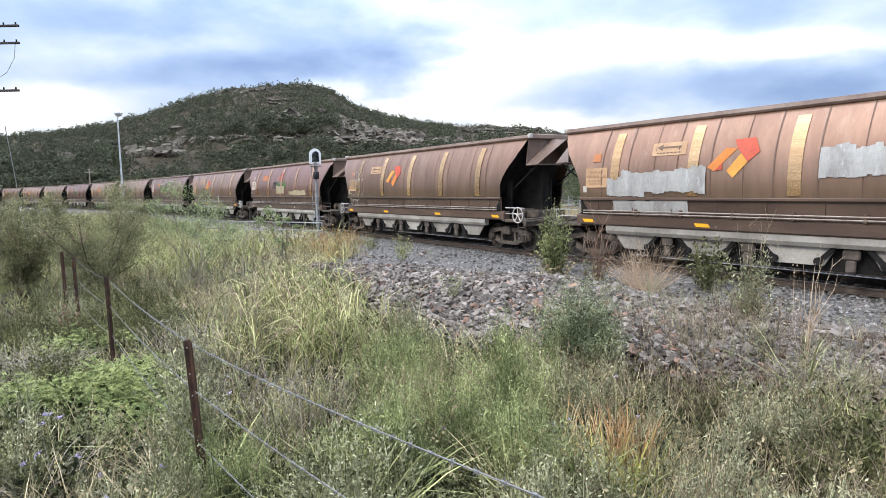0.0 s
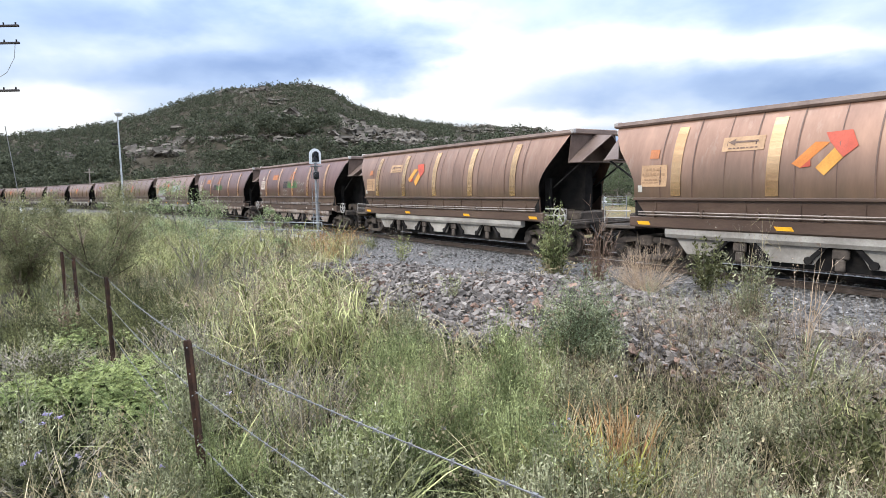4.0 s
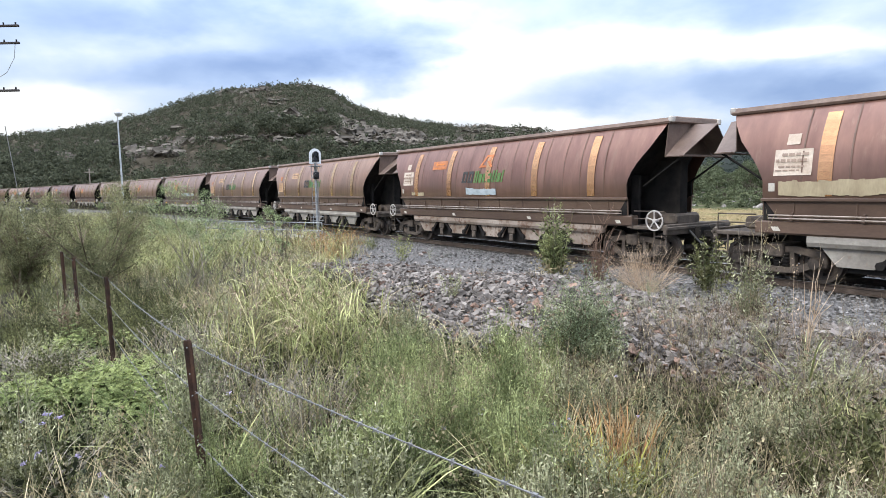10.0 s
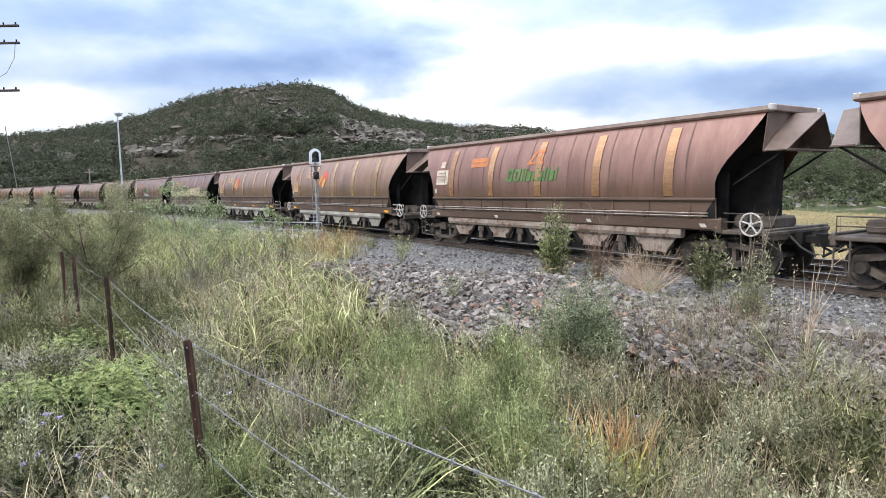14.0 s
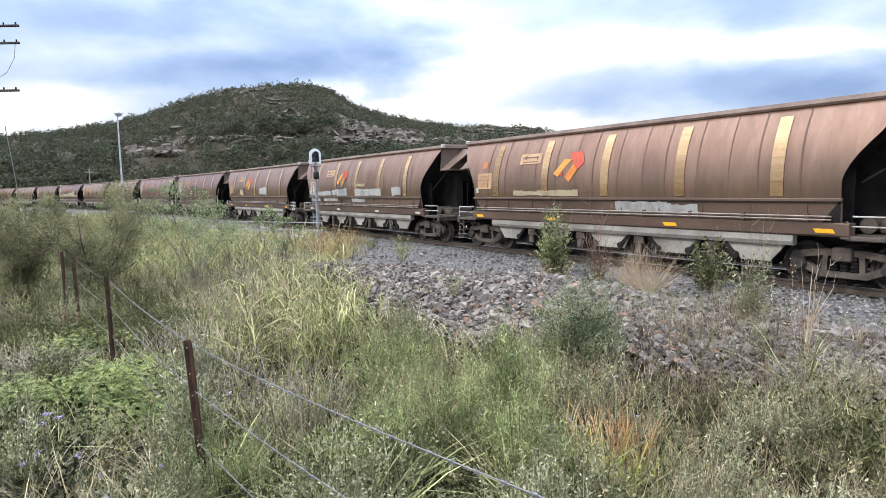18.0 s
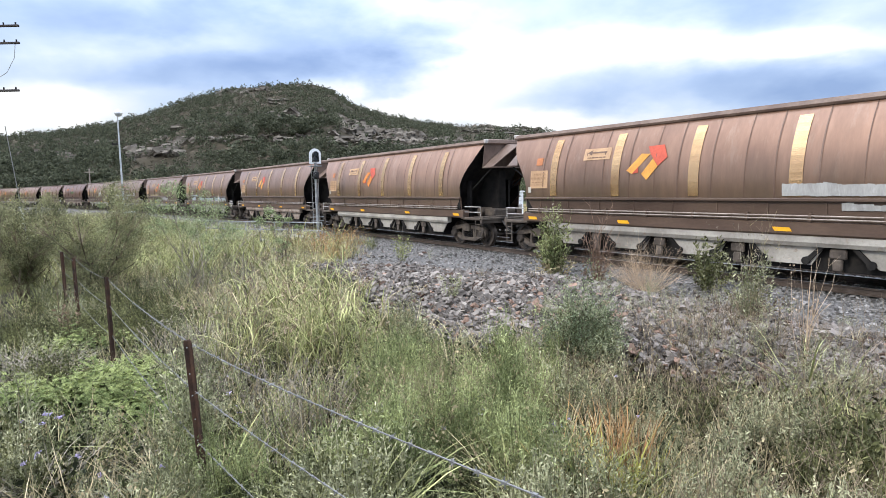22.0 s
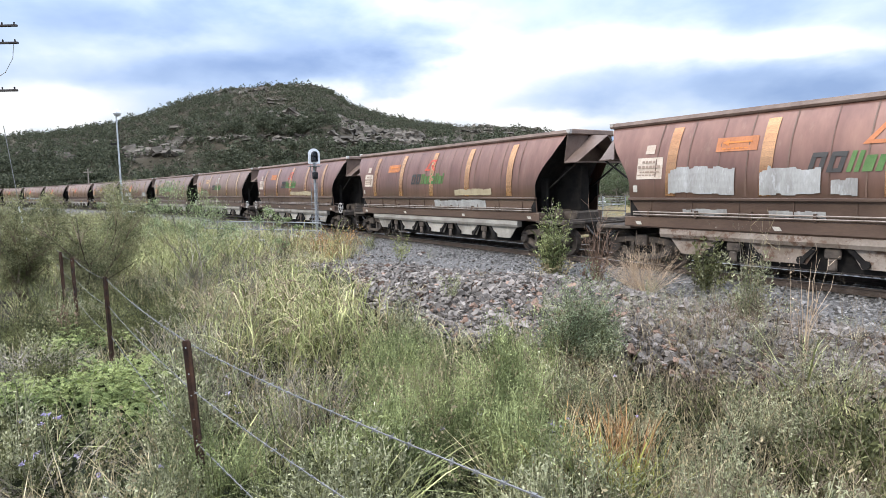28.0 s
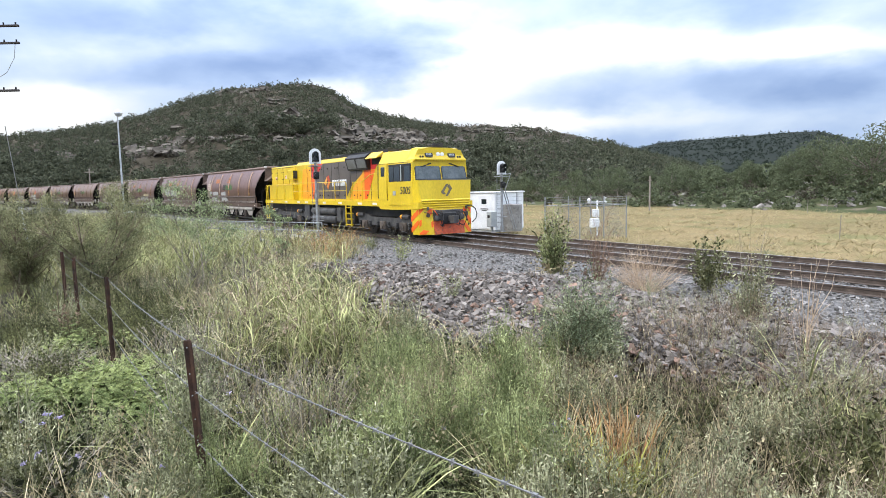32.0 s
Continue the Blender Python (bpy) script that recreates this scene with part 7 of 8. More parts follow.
        Q.extend([(k + 2 * i, k + 2 * i + 1, k + 2 * i + 3, k + 2 * i + 2) for i in range(len(pts) - 1)])
    s = np.array([-math.sin(a + 0.7), math.cos(a + 0.7), 0])
    ribbon([axis(t) for t in (0, 0.4, 0.75, 1.0)], (0.006, 0.006, 0.004, 0.003), s)
    for _ in range(int(r.integers(6, 11))):
        t0, b = r.uniform(0.05, 0.85), r.uniform(0, 6.28)
        d = np.array([math.cos(b), math.sin(b), 0])
        l, w, up = h * r.uniform(0.26, 0.54), r.uniform(0.005, 0.011), r.uniform(0.55, 1.15)
        side = np.array([-d[1], d[0], 0]) * 0.85 + d * r.uniform(-0.3, 0.3) + np.array([0, 0, r.uniform(-0.4, 0.4)])
        pts = [axis(t0) + d * l * (0.25 * t + 0.55 * t * t) + np.array([0, 0, l * (up * t - r.uniform(0.35, 0.75) * up * t ** 2.6)]) for t in (0, 0.33, 0.66, 1.0)]
        ribbon(pts, (w * 0.7, w, w * 0.75, w * 0.1), side)
    return np.array(V), np.array(Q), axis(1.0)


def plume(r, l):
    """A loose nodding seed head."""
    V, Q = [], []
    a = r.uniform(0, 6.28)
    d = np.array([math.cos(a), math.sin(a), 0])
    for i in range(16):
        t = r.uniform(0, 1)
        c = d * l * 0.7 * t ** 1.5 + np.array([0, 0, l * t * (1 - 0.55 * t)])
        e = c + r.normal(0, 0.035, 3) + d * 0.03
        s = np.cross(e - c, r.normal(0, 1, 3))
        s = s / (np.linalg.norm(s) + 1e-6) * 0.006
        k = len(V)
        V += [c, (c + e) / 2 + s, e, (c + e) / 2 - s]
        Q.append((k, k + 1, k + 2, k + 3))
    return np.array(V), np.array(Q)


def sprays(r, n, w, h, length):
    """A low dome of overlapping feathery sprays, each a row of paired leaflets."""
    V, Q = [], []
    for _ in range(n):
        a, q = r.uniform(0, 6.28), math.sqrt(r.random())
        d = np.array([math.cos(a + r.normal(0, 0.6)), math.sin(a + r.normal(0, 0.6)), r.uniform(-0.1, 0.75)])
        d = d / np.linalg.norm(d)
        c = np.array([math.cos(a) * q * w * 0.5, math.sin(a) * q * w * 0.5, h * (1 - q * q) * r.uniform(0.55, 1.05) + 0.03])
        side = np.cross(d, [0, 0, 1.0])
        side = side / np.linalg.norm(side)
        side = side + np.cross(side, d) * r.uniform(-0.4, 0.4)
        l = length * r.uniform(0.6, 1.2)
        for i in range(7):
            t = i / 6
            lf = l * 0.27 * (1 - 0.6 * t) + 0.008
            for sg in (-1, 1):
                p = c + d * l * t + np.array([0, 0, -0.25 * l * t * t])
                v = (side * sg * 0.8 + d * 0.7 + r.normal(0, 0.12, 3)) * lf
                o = np.cross(v, side + d * 0.2)
                o = np.cross(o, v)
                o = o / (np.linalg.norm(o) + 1e-9) * lf * 0.22
                k = len(V)
                V += [p, p + v * 0.5 + o, p + v, p + v * 0.5 - o]
                Q.append((k, k + 1, k + 2, k + 3))
    return np.array(V), np.array(Q)


r7 = np.random.default_rng(21)
T_short = [blades(r7, 14, 0.46, 0.30, 0.0050, 0.7) for _ in range(6)]
T_mid = [blades(r7, 11, 0.70, 0.30, 0.0055, 0.5, 0.3) for _ in range(6)]
T_stalk = [blades(r7, 7, 0.95, 0.34, 0.0055, 0.22, 0.35) for _ in range(6)]
T_lush = [blades(r7, 16, 0.80, 0.22, 0.0070, 0.28) for _ in range(4)]
T_cane = [cane(r7, 1.9) for _ in range(14)]
T_plume = [plume(r7, 0.24) for _ in range(5)]
T_dead = [blades(r7, 16, 0.5, 0.5, 0.0055, 1.2) for _ in range(5)]
T_herb = [herb(r7, 9, 0.64, 0.34, 0.038, 22, 0.32, 0.8) for _ in range(8)]
T_fine = [herb(r7, 10, 0.70, 0.30, 0.032, 32, 0.28, 0.95) for _ in range(6)]
T_near = [herb(r7, 10, 0.64, 0.28, 0.032, 29, 0.36, 0.9) for _ in range(6)]
T_under = [herb(r7, 6, 0.24, 0.5, 0.070, 9, 0.5, 0.3, 0.4) for _ in range(5)]
T_broad = [herb(r7, 9, 0.55, 0.36, 0.038, 21, 0.42, 0.7) for _ in range(5)]
T_lance = [herb(r7, 9, 0.60, 0.30, 0.080, 16, 0.26, 0.85) for _ in range(4)]
T_tuft = [blades(r7, 20, 0.62, 0.4, 0.0065, 1.5) for _ in range(4)]
T_mat = [sprays(r7, 80, 0.70, 0.48, 0.090) for _ in range(6)]
T_twig = [twigs(r7, 5, 0.55, 0.42, 0.0032) for _ in range(5)]
T_flower = [herb(r7, 3, 0.42, 0.2, 0.04, 7, 0.5, 0.9) for _ in range(3)]


def patch(n, where, reach=1.0, discs=()):
    """Random places on the near side of the line, denser close to the camera, or within discs, kept where the rule says."""
    if discs:
        each = np.array([r * r for _, _, r in discs])
        k = r7.choice(len(discs), n, p=each / each.sum())
        c = np.array(discs)[k]
        a, q = r7.uniform(0, 6.28, n), c[:, 2] * np.sqrt(r7.random(n)) * (1 + 0.2 * r7.normal(0, 1, n))
        x, y = c[:, 0] + q * np.cos(a), c[:, 1] + q * np.sin(a)
        d = np.hypot(x, y)
    else:
        a = r7.uniform(-0.74, 0.74, n)
        d = 3.6 + (46 * reach - 3.6) * r7.random(n) ** 1.7
        x, y = d * np.sin(a), d * np.cos(a)
    o, s = beside(x, y)
    keep = where(x, y, o, s, d) & (o < -1.9) & (d > 4.4)
    x, y, o, s, d = x[keep], y[keep], o[keep], s[keep], d[keep]
    up = np.where(heap_edge(x, y, o, s) > 0, pile_z(s, o), 0) * (s < 23)
    return np.stack([x, y, ground_z(x, y, o, s) - 0.015 + up], 1), d


def hummock(x, y):
    """Weeds stand in mounds with low gaps between."""
    return np.clip(0.92 + 0.62 * soft_noise(x, y, 2.6, 81) + 0.38 * soft_noise(x, y, 5.5, 82), 0.2, 1.75)


def sow(name, templates, n, where, lo, hi, m, label, lean=0.06, reach=1.0, grow=0.0, discs=(), mound=False, tuft=1):
    """Plants over a stretch of ground, singly or in tufts of several that crowd together."""
    p, d = patch(max(1, n // tuft), where, reach, discs)
    k = r7.uniform(lo, hi, len(p)) * (1 + grow * np.clip(d / 30, 0, 1))
    if mound:
        k = k * hummock(p[:, 0], p[:, 1])
        p, k = p[k > 0.36], k[k > 0.36]
    if tuft > 1:
        out = r7.normal(0, 0.085, (len(p), tuft, 2)) * k[:, None, None]
        p = np.concatenate([p[:, None, :2] + out, np.repeat(p[:, None, 2:], tuft, 1)], 2).reshape(-1, 3)
        k = (k[:, None] * (1.18 - 2.2 * np.hypot(out[..., 0], out[..., 1])) * r7.uniform(0.85, 1.1, (len(k), tuft))).ravel()
        p, k = p[k > 0.25], k[k > 0.25]
    size = np.stack([k, k, k * r7.uniform(0.85, 1.2, len(p))], 1)
    V, Q = many(templates, p, r7.uniform(0, 6.28, len(p)), size, r7, lean)
    return bulk(name, V, Q, m, label, "plants")


def stony(x, y, o, s):
    return (heap_edge(x, y, o, s) > 0) & (s < 23)


def open_(x, y, o, s):
    return ~stony(x, y, o, s)


def blot(x, y, f, seed, level):
    return soft_noise(x, y, f, seed) > level


# where the cane grass, the yellow-green mats and the dead tangles grow
TALL = [(-2.4, 8.6, 0.6), (-1.9, 9.4, 0.45), (-2.9, 9.9, 0.6), (-2.1, 10.4, 0.65), (-3.5, 11.8, 0.7), (-2.7, 12.6, 0.8), (-4.1, 14.4, 0.65), (-1.35, 9.2, 0.35)]
MATS = [(-3.75, 7.3, 0.6), (-4.53, 8.5, 0.85), (-4.6, 7.6, 0.75), (-3.15, 7.0, 0.4), (-3.55, 6.65, 0.35), (-5.3, 7.6, 0.6), (-6.3, 10.6, 0.6), (-3.05, 6.5, 0.25)]
DEAD = [(-3.2, 5.75, 0.26), (-3.1, 6.2, 0.16), (-3.6, 5.25, 0.22), (-2.9, 6.4, 0.15), (-6.3, 9.4, 0.6), (-5.6, 8.3, 0.35)]
STAND = [(-4.2, 10.0, 0.7), (-3.7, 8.9, 0.5), (-3.4, 10.8, 0.5), (-1.75, 6.7, 0.45), (-2.5, 7.5, 0.4), (-1.8, 7.8, 0.45), (-1.55, 5.9, 0.35), (-1.5, 7.0, 0.4), (-2.9, 6.9, 0.25)]


def in_discs(x, y, discs):
    hit = np.zeros(len(x), bool)
    for cx, cy, r in discs:
        hit |= (x - cx) ** 2 + (y - cy) ** 2 < r * r
    return hit


anywhere = lambda x, y, o, s, d: np.ones(len(x), bool)
# the first two discs add dark weeds that stand for shadow among the canes
SHADY = [(-2.4, 9.5, 0.8), (-3.4, 11.0, 0.8), (-4.5, 5.6, 0.55), (-5.3, 6.4, 0.6), (-5.7, 8.6, 0.5), (-7.0, 14.4, 1.0), (-8.6, 14.6, 1.1), (-5.9, 11.6, 0.8), (-7.8, 11.2, 1.2), (-6.2, 12.6, 0.9), (3.75, 5.3, 0.55)]
clear = lambda x, y, o, s: open_(x, y, o, s) & ~in_discs(x, y, SHADY) & ~in_discs(x, y, TALL) & ~in_discs(x, y, MATS) & ~in_discs(x, y, DEAD)
FRESHLY = [(-0.2, 7.6, 1.5), (0.5, 6.2, 1.2), (-0.6, 9.3, 1.1), (0.7, 8.6, 0.8), (-0.7, 6.0, 0.8), (-1.9, 5.6, 0.5)]
sow("fresh_herbs", T_fine, 900, lambda x, y, o, s, d: clear(x, y, o, s), 0.75, 1.25, FRESH, "fresh grey-green feathery weeds below the stones", mound=True, discs=FRESHLY, tuft=5)
sow("sage_herbs", T_herb, 4800, lambda x, y, o, s, d: clear(x, y, o, s) & ~in_discs(x, y, FRESHLY) & (blot(x, y, 0.9, 41, -0.3) | (x > -1.2)) & ((x < 1.6) | blot(x, y, 1.3, 51, -0.1)) & (d < 26) & (d > 7.4), 0.65, 1.15, SAGE, "grey-green leafy weeds between fence and stones", mound=True, tuft=4)
sow("near_sage_herbs", T_near, 1500, lambda x, y, o, s, d: clear(x, y, o, s) & ~in_discs(x, y, FRESHLY) & (blot(x, y, 0.9, 41, -0.4) | (x > -1.2)) & (d < 7.6), 0.7, 1.2, SAGE, "fine-leaved grey-green weeds before the fence", mound=True, reach=0.17, tuft=5)
sow("deep_green_herbs", T_broad, 2300, lambda x, y, o, s, d: clear(x, y, o, s) & blot(x, y, 1.2, 42, np.where(x > 1.4, 0.55, 0.0)) & (d < 28), 0.6, 1.15, DEEP, "deep green leafy weeds", mound=True)
sow("dark_verge_weeds", T_broad, 560, anywhere, 0.8, 1.3, DEEP, "dark green weeds beyond the fence, and as shadow among canes", discs=SHADY)
# a low layer added to make the gaps between the weeds look shaded
sow("undergrowth", T_under, 5200, lambda x, y, o, s, d: open_(x, y, o, s) & (d < 13), 0.8, 1.5, SHADE, "low weeds under the taller plants, leaves coloured dark as shade", 0.05)
sow("dark_leafy_weeds", T_lance, 60, anywhere, 0.8, 1.2, DEEP, "dark green broad-leaved weeds", discs=[(4.0, 5.5, 0.5), (3.7, 5.1, 0.4)])
sow("green_mat", T_mat, 165, anywhere, 0.75, 1.2, GREEN, "bright yellow-green feathery shrub spreading by the fence", 0.1, discs=MATS)
sow("short_grass", T_short, 4200, lambda x, y, o, s, d: clear(x, y, o, s), 0.6, 1.25, GRASS, "rough green grass", 0.12, grow=0.5, mound=True)
sow("dry_short_grass", T_mid, 4200, lambda x, y, o, s, d: open_(x, y, o, s) & blot(x, y, 0.8, 44, 0.1) & clear(x, y, o, s), 0.5, 1.1, STRAW, "dry straw-coloured grass", 0.15, grow=0.3)
sow("dead_stalks", T_dead, 1500, lambda x, y, o, s, d: open_(x, y, o, s) & blot(x, y, 1.3, 45, 0.55) & (d < 16), 0.7, 1.2, ASH, "dead grey stalks lying over")
sow("grey_dead_tuft", T_tuft, 62, anywhere, 0.75, 1.15, ASH, "tangle of dead grey grass by the fence", discs=DEAD)
sow("upright_dry_stalks", T_stalk, 150, anywhere, 0.7, 1.15, ASH, "upright dead grey stalks among the grass", 0.12, discs=STAND)
sow("upright_straw", T_stalk, 90, anywhere, 0.7, 1.15, STRAW, "upright straw-coloured stalks with seed heads", 0.12, discs=STAND + [(-3.5, 13.0, 1.6), (-5.5, 15.0, 1.8)])
sow("scattered_straw", T_stalk, 4600, lambda x, y, o, s, d: clear(x, y, o, s) & (d < 17) & blot(x, y, 1.6, 43, np.where(x > 1, -0.8, 0.2)), 0.5, 0.9, STRAW, "thin dry stalks standing over the weeds", 0.15)
sow("dry_twigs", T_twig, 5200, lambda x, y, o, s, d: ((o > -11.5) & (o < -4.8) & (s < 7.0)) & blot(x, y, 1.0, 46, -0.5) & (d < 13), 0.7, 1.4, BROWN_T, "leafless brown weeds", 0.12)
sow("russet_grass", T_lush, 26, anywhere, 0.75, 1.1, RUSSET, "russet dry grass tuft", 0.10, discs=[(1.15, 5.35, 0.36), (1.75, 5.9, 0.3)])
sow("golden_verge", T_short, 170, anywhere, 0.7, 1.25, VERGE, "golden-green grass by the signal plinth", 0.08, discs=[(-5.2, 28.5, 1.9), (-4.6, 24.5, 1.1), (-5.4, 22.0, 1.3), (-4.2, 20.5, 0.8)])
sow("russet_verge", T_mid, 50, anywhere, 1.0, 1.4, RUSSET, "russet dry grass by the culvert", 0.05, discs=[(-5.2, 28.5, 1.8), (-4.6, 24.5, 1.0)])
sow("lime_tuft", T_lush, 16, anywhere, 0.8, 1.05, LIME, "yellow-green upright grass tuft", 0.08, discs=[(1.55, 5.15, 0.22)])
sow("stone_weeds", T_herb, 2300, lambda x, y, o, s, d: stony(x, y, o, s) & blot(x, y, 1.1, 47, np.where(s < 9, -0.45, 0.75)) & (o < -2.4), 0.3, 0.8, SAGE, "small weeds among the stones")
sow("stone_grass", T_short, 1500, lambda x, y, o, s, d: stony(x, y, o, s) & blot(x, y, 0.9, 48, np.where(s < 9, -0.2, 0.6)) & (o < -2.3), 0.4, 0.8, STRAW, "dry grass among the stones")
sow("far_verge_grass", T_mid, 4200, lambda x, y, o, s, d: (s > 21.5) & (o < -3.0), 0.6, 1.05, STRAW, "dry pale grass along the line", 0.1, 1.9, 0.3)
sow("far_verge_lime", T_short, 3800, lambda x, y, o, s, d: (s > 22) & (o < -4.0) & (d > 14), 1.1, 2.0, CANE, "pale yellow-green grass behind the fence", 0.1, 1.9, 0.4)
sow("far_verge_green", T_broad, 2200, lambda x, y, o, s, d: (s > 23) & (o < -4.5) & blot(x, y, 0.35, 49, -0.1), 0.9, 1.7, GRASS, "green scrub along the line", 0.1, 1.7, 0.4)
n = 900
a, q = r7.uniform(0.85, 5.43, n), 1.6 + 14 * r7.random(n)
x, y = q * np.sin(a), q * np.cos(a)
o, s = beside(x, y)
near = o < -2.5
V, Q = many(T_short, np.stack([x, y, ground_z(x, y, o, s) - 0.02], 1)[near], r7.uniform(0, 6.28, near.sum()), r7.uniform(0.6, 1.1, near.sum()), r7, 0.12)
bulk("trackside_grass", V, Q, GRASS, "rough grass on the open ground beside the fence", "plants")
n = 1400
vs, vo = 25 + 75 * r7.random(n) ** 1.2, r7.uniform(-15, -2.7, n)
x, y, _ = line_at(vs, vo)
k = r7.uniform(1.0, 1.7, n) * np.interp(vo, [-6, -2.7], [1.0, 0.55])
V, Q = many(T_short, np.stack([x, y, ground_z(x, y, vo, vs) - 0.02], 1), r7.uniform(0, 6.28, n), k, r7, 0.1)
bulk("yellow_verge_grass", V, Q, VERGE, "tall yellow-green grass along the far verge", "plants")
p, d = patch(1100, lambda x, y, o, s, d: clear(x, y, o, s) & (d < 10) & (blot(x, y, 1.2, 50, 0.2) | (x < -2.6)))
V, Q = many(T_flower, p + [0, 0, 0.0], r7.uniform(0, 6.28, len(p)), r7.uniform(0.8, 1.2, len(p)), r7)
bulk("flower_stems", V, Q, DEEP, "leafy stems of mauve-flowered weeds", "plants")
heads = []
for q in p[r7.random(len(p)) < np.where(p[:, 0] < -2.6, 0.85, 0.3)]:
    for _ in range(r7.integers(1, 3)):
        heads.append(q + np.array([r7.normal(0, 0.08), r7.normal(0, 0.08), r7.uniform(0.36, 0.52)]))
T_head = [herb(r7, 5, 0.02, 0.035, 0.018, 5, 0.9, 0.5, 0.5) for _ in range(3)]
V, Q = many(T_head, np.array(heads), r7.uniform(0, 6.28, len(heads)), r7.uniform(0.8, 1.4, len(heads)), r7)
bulk("mauve_flowers", V, Q, MAUVE, "small mauve flower heads", "flowers")


# single plants that stand out
def placed(name, label, category, parts, x, y, deg=0.0, group=""):
    o, s = beside(np.array([x]), np.array([y]))
    z = float(ground_z(np.array([x]), np.array([y]), o, s)[0])
    if -8.2 < o[0] < -2.0 and s[0] < 26:
        z += float(pile_z(s, o)[0])
    t = thing(name, label, category, group, at=pose(x, y, z - 0.02, 0, 0, deg))
    for pname, (V, Q), m in parts:
        ob = bulk(pname, V, Q, m, "", "", "stuff" if pname in ("stem", "stalk") else "")
        ob.parent = t
    return t


SWAY = []
for cx, cy, r in TALL:
    n = int(62 * r * r) + 14
    a, q = r7.uniform(0, 6.28, n), r * np.sqrt(r7.random(n)) * 1.15
    pts = np.stack([q * np.cos(a), q * np.sin(a), np.zeros(n)], 1)
    yaw, k = r7.uniform(0, 6.28, n), r7.uniform(0.5, 1.08, n)
    which = r7.integers(0, len(T_cane), n)
    green, dry, seed = [], [], []
    for i in range(n):
        V, Q, tip = T_cane[which[i]]
        c, s_ = math.cos(yaw[i]), math.sin(yaw[i])
        turn = np.array([[c, s_, 0], [-s_, c, 0], [0, 0, 1]]) * k[i]
        (dry if r7.random() < 0.3 else green).append((V @ turn + pts[i], Q))
        if r7.random() < 0.45:
            pv, pq = T_plume[i % len(T_plume)]
            seed.append((pv + (tip @ turn + pts[i]), pq))
    kinds = [("blade", joined(*green), CANE), ("dry_blade", joined(*dry), STRAW)] + ([("seed_head", joined(*seed), PLUME)] if seed else [])
    SWAY.append((placed("cane_grass", "tall clump of yellow-green and dry cane grass", "grass", kinds, cx, cy, 0, "cane grass clumps"), 2.2))


def dome_bush(r, n, w, h, leaf):
    """A rounded bush of fine upright twigs closely set with narrow leaves."""
    V, Q = [], []
    for _ in range(n):
        a, q = r.uniform(0, 6.28), math.sqrt(r.random())
        top = np.array([math.cos(a) * q * w * 0.5, math.sin(a) * q * w * 0.5, h * math.sqrt(max(0.05, 1 - 0.8 * q * q)) * (0.80 + 0.16 * math.sin(5 * a + 7 * q) + 0.10 * math.sin(9 * q - 3 * a)) * r.uniform(0.7, 1.2)])
        root = top * np.array([0.35, 0.35, 0.1])
        for i in range(13):
            t = r.uniform(0.3, 1.0)
            p = root + (top - root) * t + r.normal(0, 0.02, 3)
            d = (top - root) * 0.7 / h + r.normal(0, 0.55, 3)
            d = d / np.linalg.norm(d) * leaf * r.uniform(0.6, 1.3)
            s_ = np.cross(d, r.normal(0, 1, 3))
            s_ = s_ / (np.linalg.norm(s_) + 1e-6) * leaf * 0.14
            k = len(V)
            V += [p, p + d * 0.5 + s_, p + d, p + d * 0.5 - s_]
            Q.append((k, k + 1, k + 2, k + 3))
    return np.array(V), np.array(Q)


def single(name, label, category, parts, x, y):
    SWAY.append((placed(name, label, category, parts, x, y), 1.0))


# inner leaves in the darker green paint in the shade inside the bush
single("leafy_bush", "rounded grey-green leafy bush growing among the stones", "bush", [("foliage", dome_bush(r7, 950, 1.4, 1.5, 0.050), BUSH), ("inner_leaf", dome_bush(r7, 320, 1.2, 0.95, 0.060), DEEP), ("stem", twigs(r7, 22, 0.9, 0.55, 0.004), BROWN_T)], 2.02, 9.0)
single("leafy_bush", "low grey-green leafy bush at the edge of the stones", "bush", [("foliage", dome_bush(r7, 260, 0.95, 0.72, 0.065), SAGE), ("stem", twigs(r7, 12, 0.6, 0.5, 0.004), BROWN_T)], -0.55, 10.9)
single("tall_weed", "tall leafy weed with dry yellowing leaves beside the track", "weed", [("foliage", joined(herb(r7, 30, 2.05, 0.62, 0.11, 40, 0.24, 0.95), herb(r7, 26, 1.3, 0.70, 0.11, 26, 0.26, 0.8)), FRESH), ("dark_leaf", herb(r7, 22, 1.6, 0.6, 0.14, 20, 0.34, 0.85), DEEP), ("dry_leaf", herb(r7, 22, 0.65, 0.7, 0.12, 14, 0.45, 0.7), STRAW), ("seed_head", herb(r7, 9, 2.15, 0.5, 0.06, 8, 0.7, 0.95), ASH), ("stem", blades(r7, 9, 2.1, 0.4, 0.009, 0.12), GRASS)], 3.15, 17.3)
single("dead_weed", "dead brown weed with bare stalks", "weed", [("stalk", joined(twigs(r7, 26, 1.2, 0.5, 0.009), twigs(r7, 5, 2.0, 0.25, 0.011), blades(r7, 4, 2.0, 0.2, 0.010, 0.1)), RUST_T), ("dry_leaf", herb(r7, 22, 0.75, 0.5, 0.08, 16, 0.5, 0.8), RUST_T)], 3.95, 15.8)
single("straw_bush", "round pale straw-coloured dry bush", "bush", [("stalk", joined(twigs(r7, 130, 0.95, 0.75, 0.0042), twigs(r7, 90, 0.6, 0.85, 0.0040)), PALE)], 4.70, 14.3)
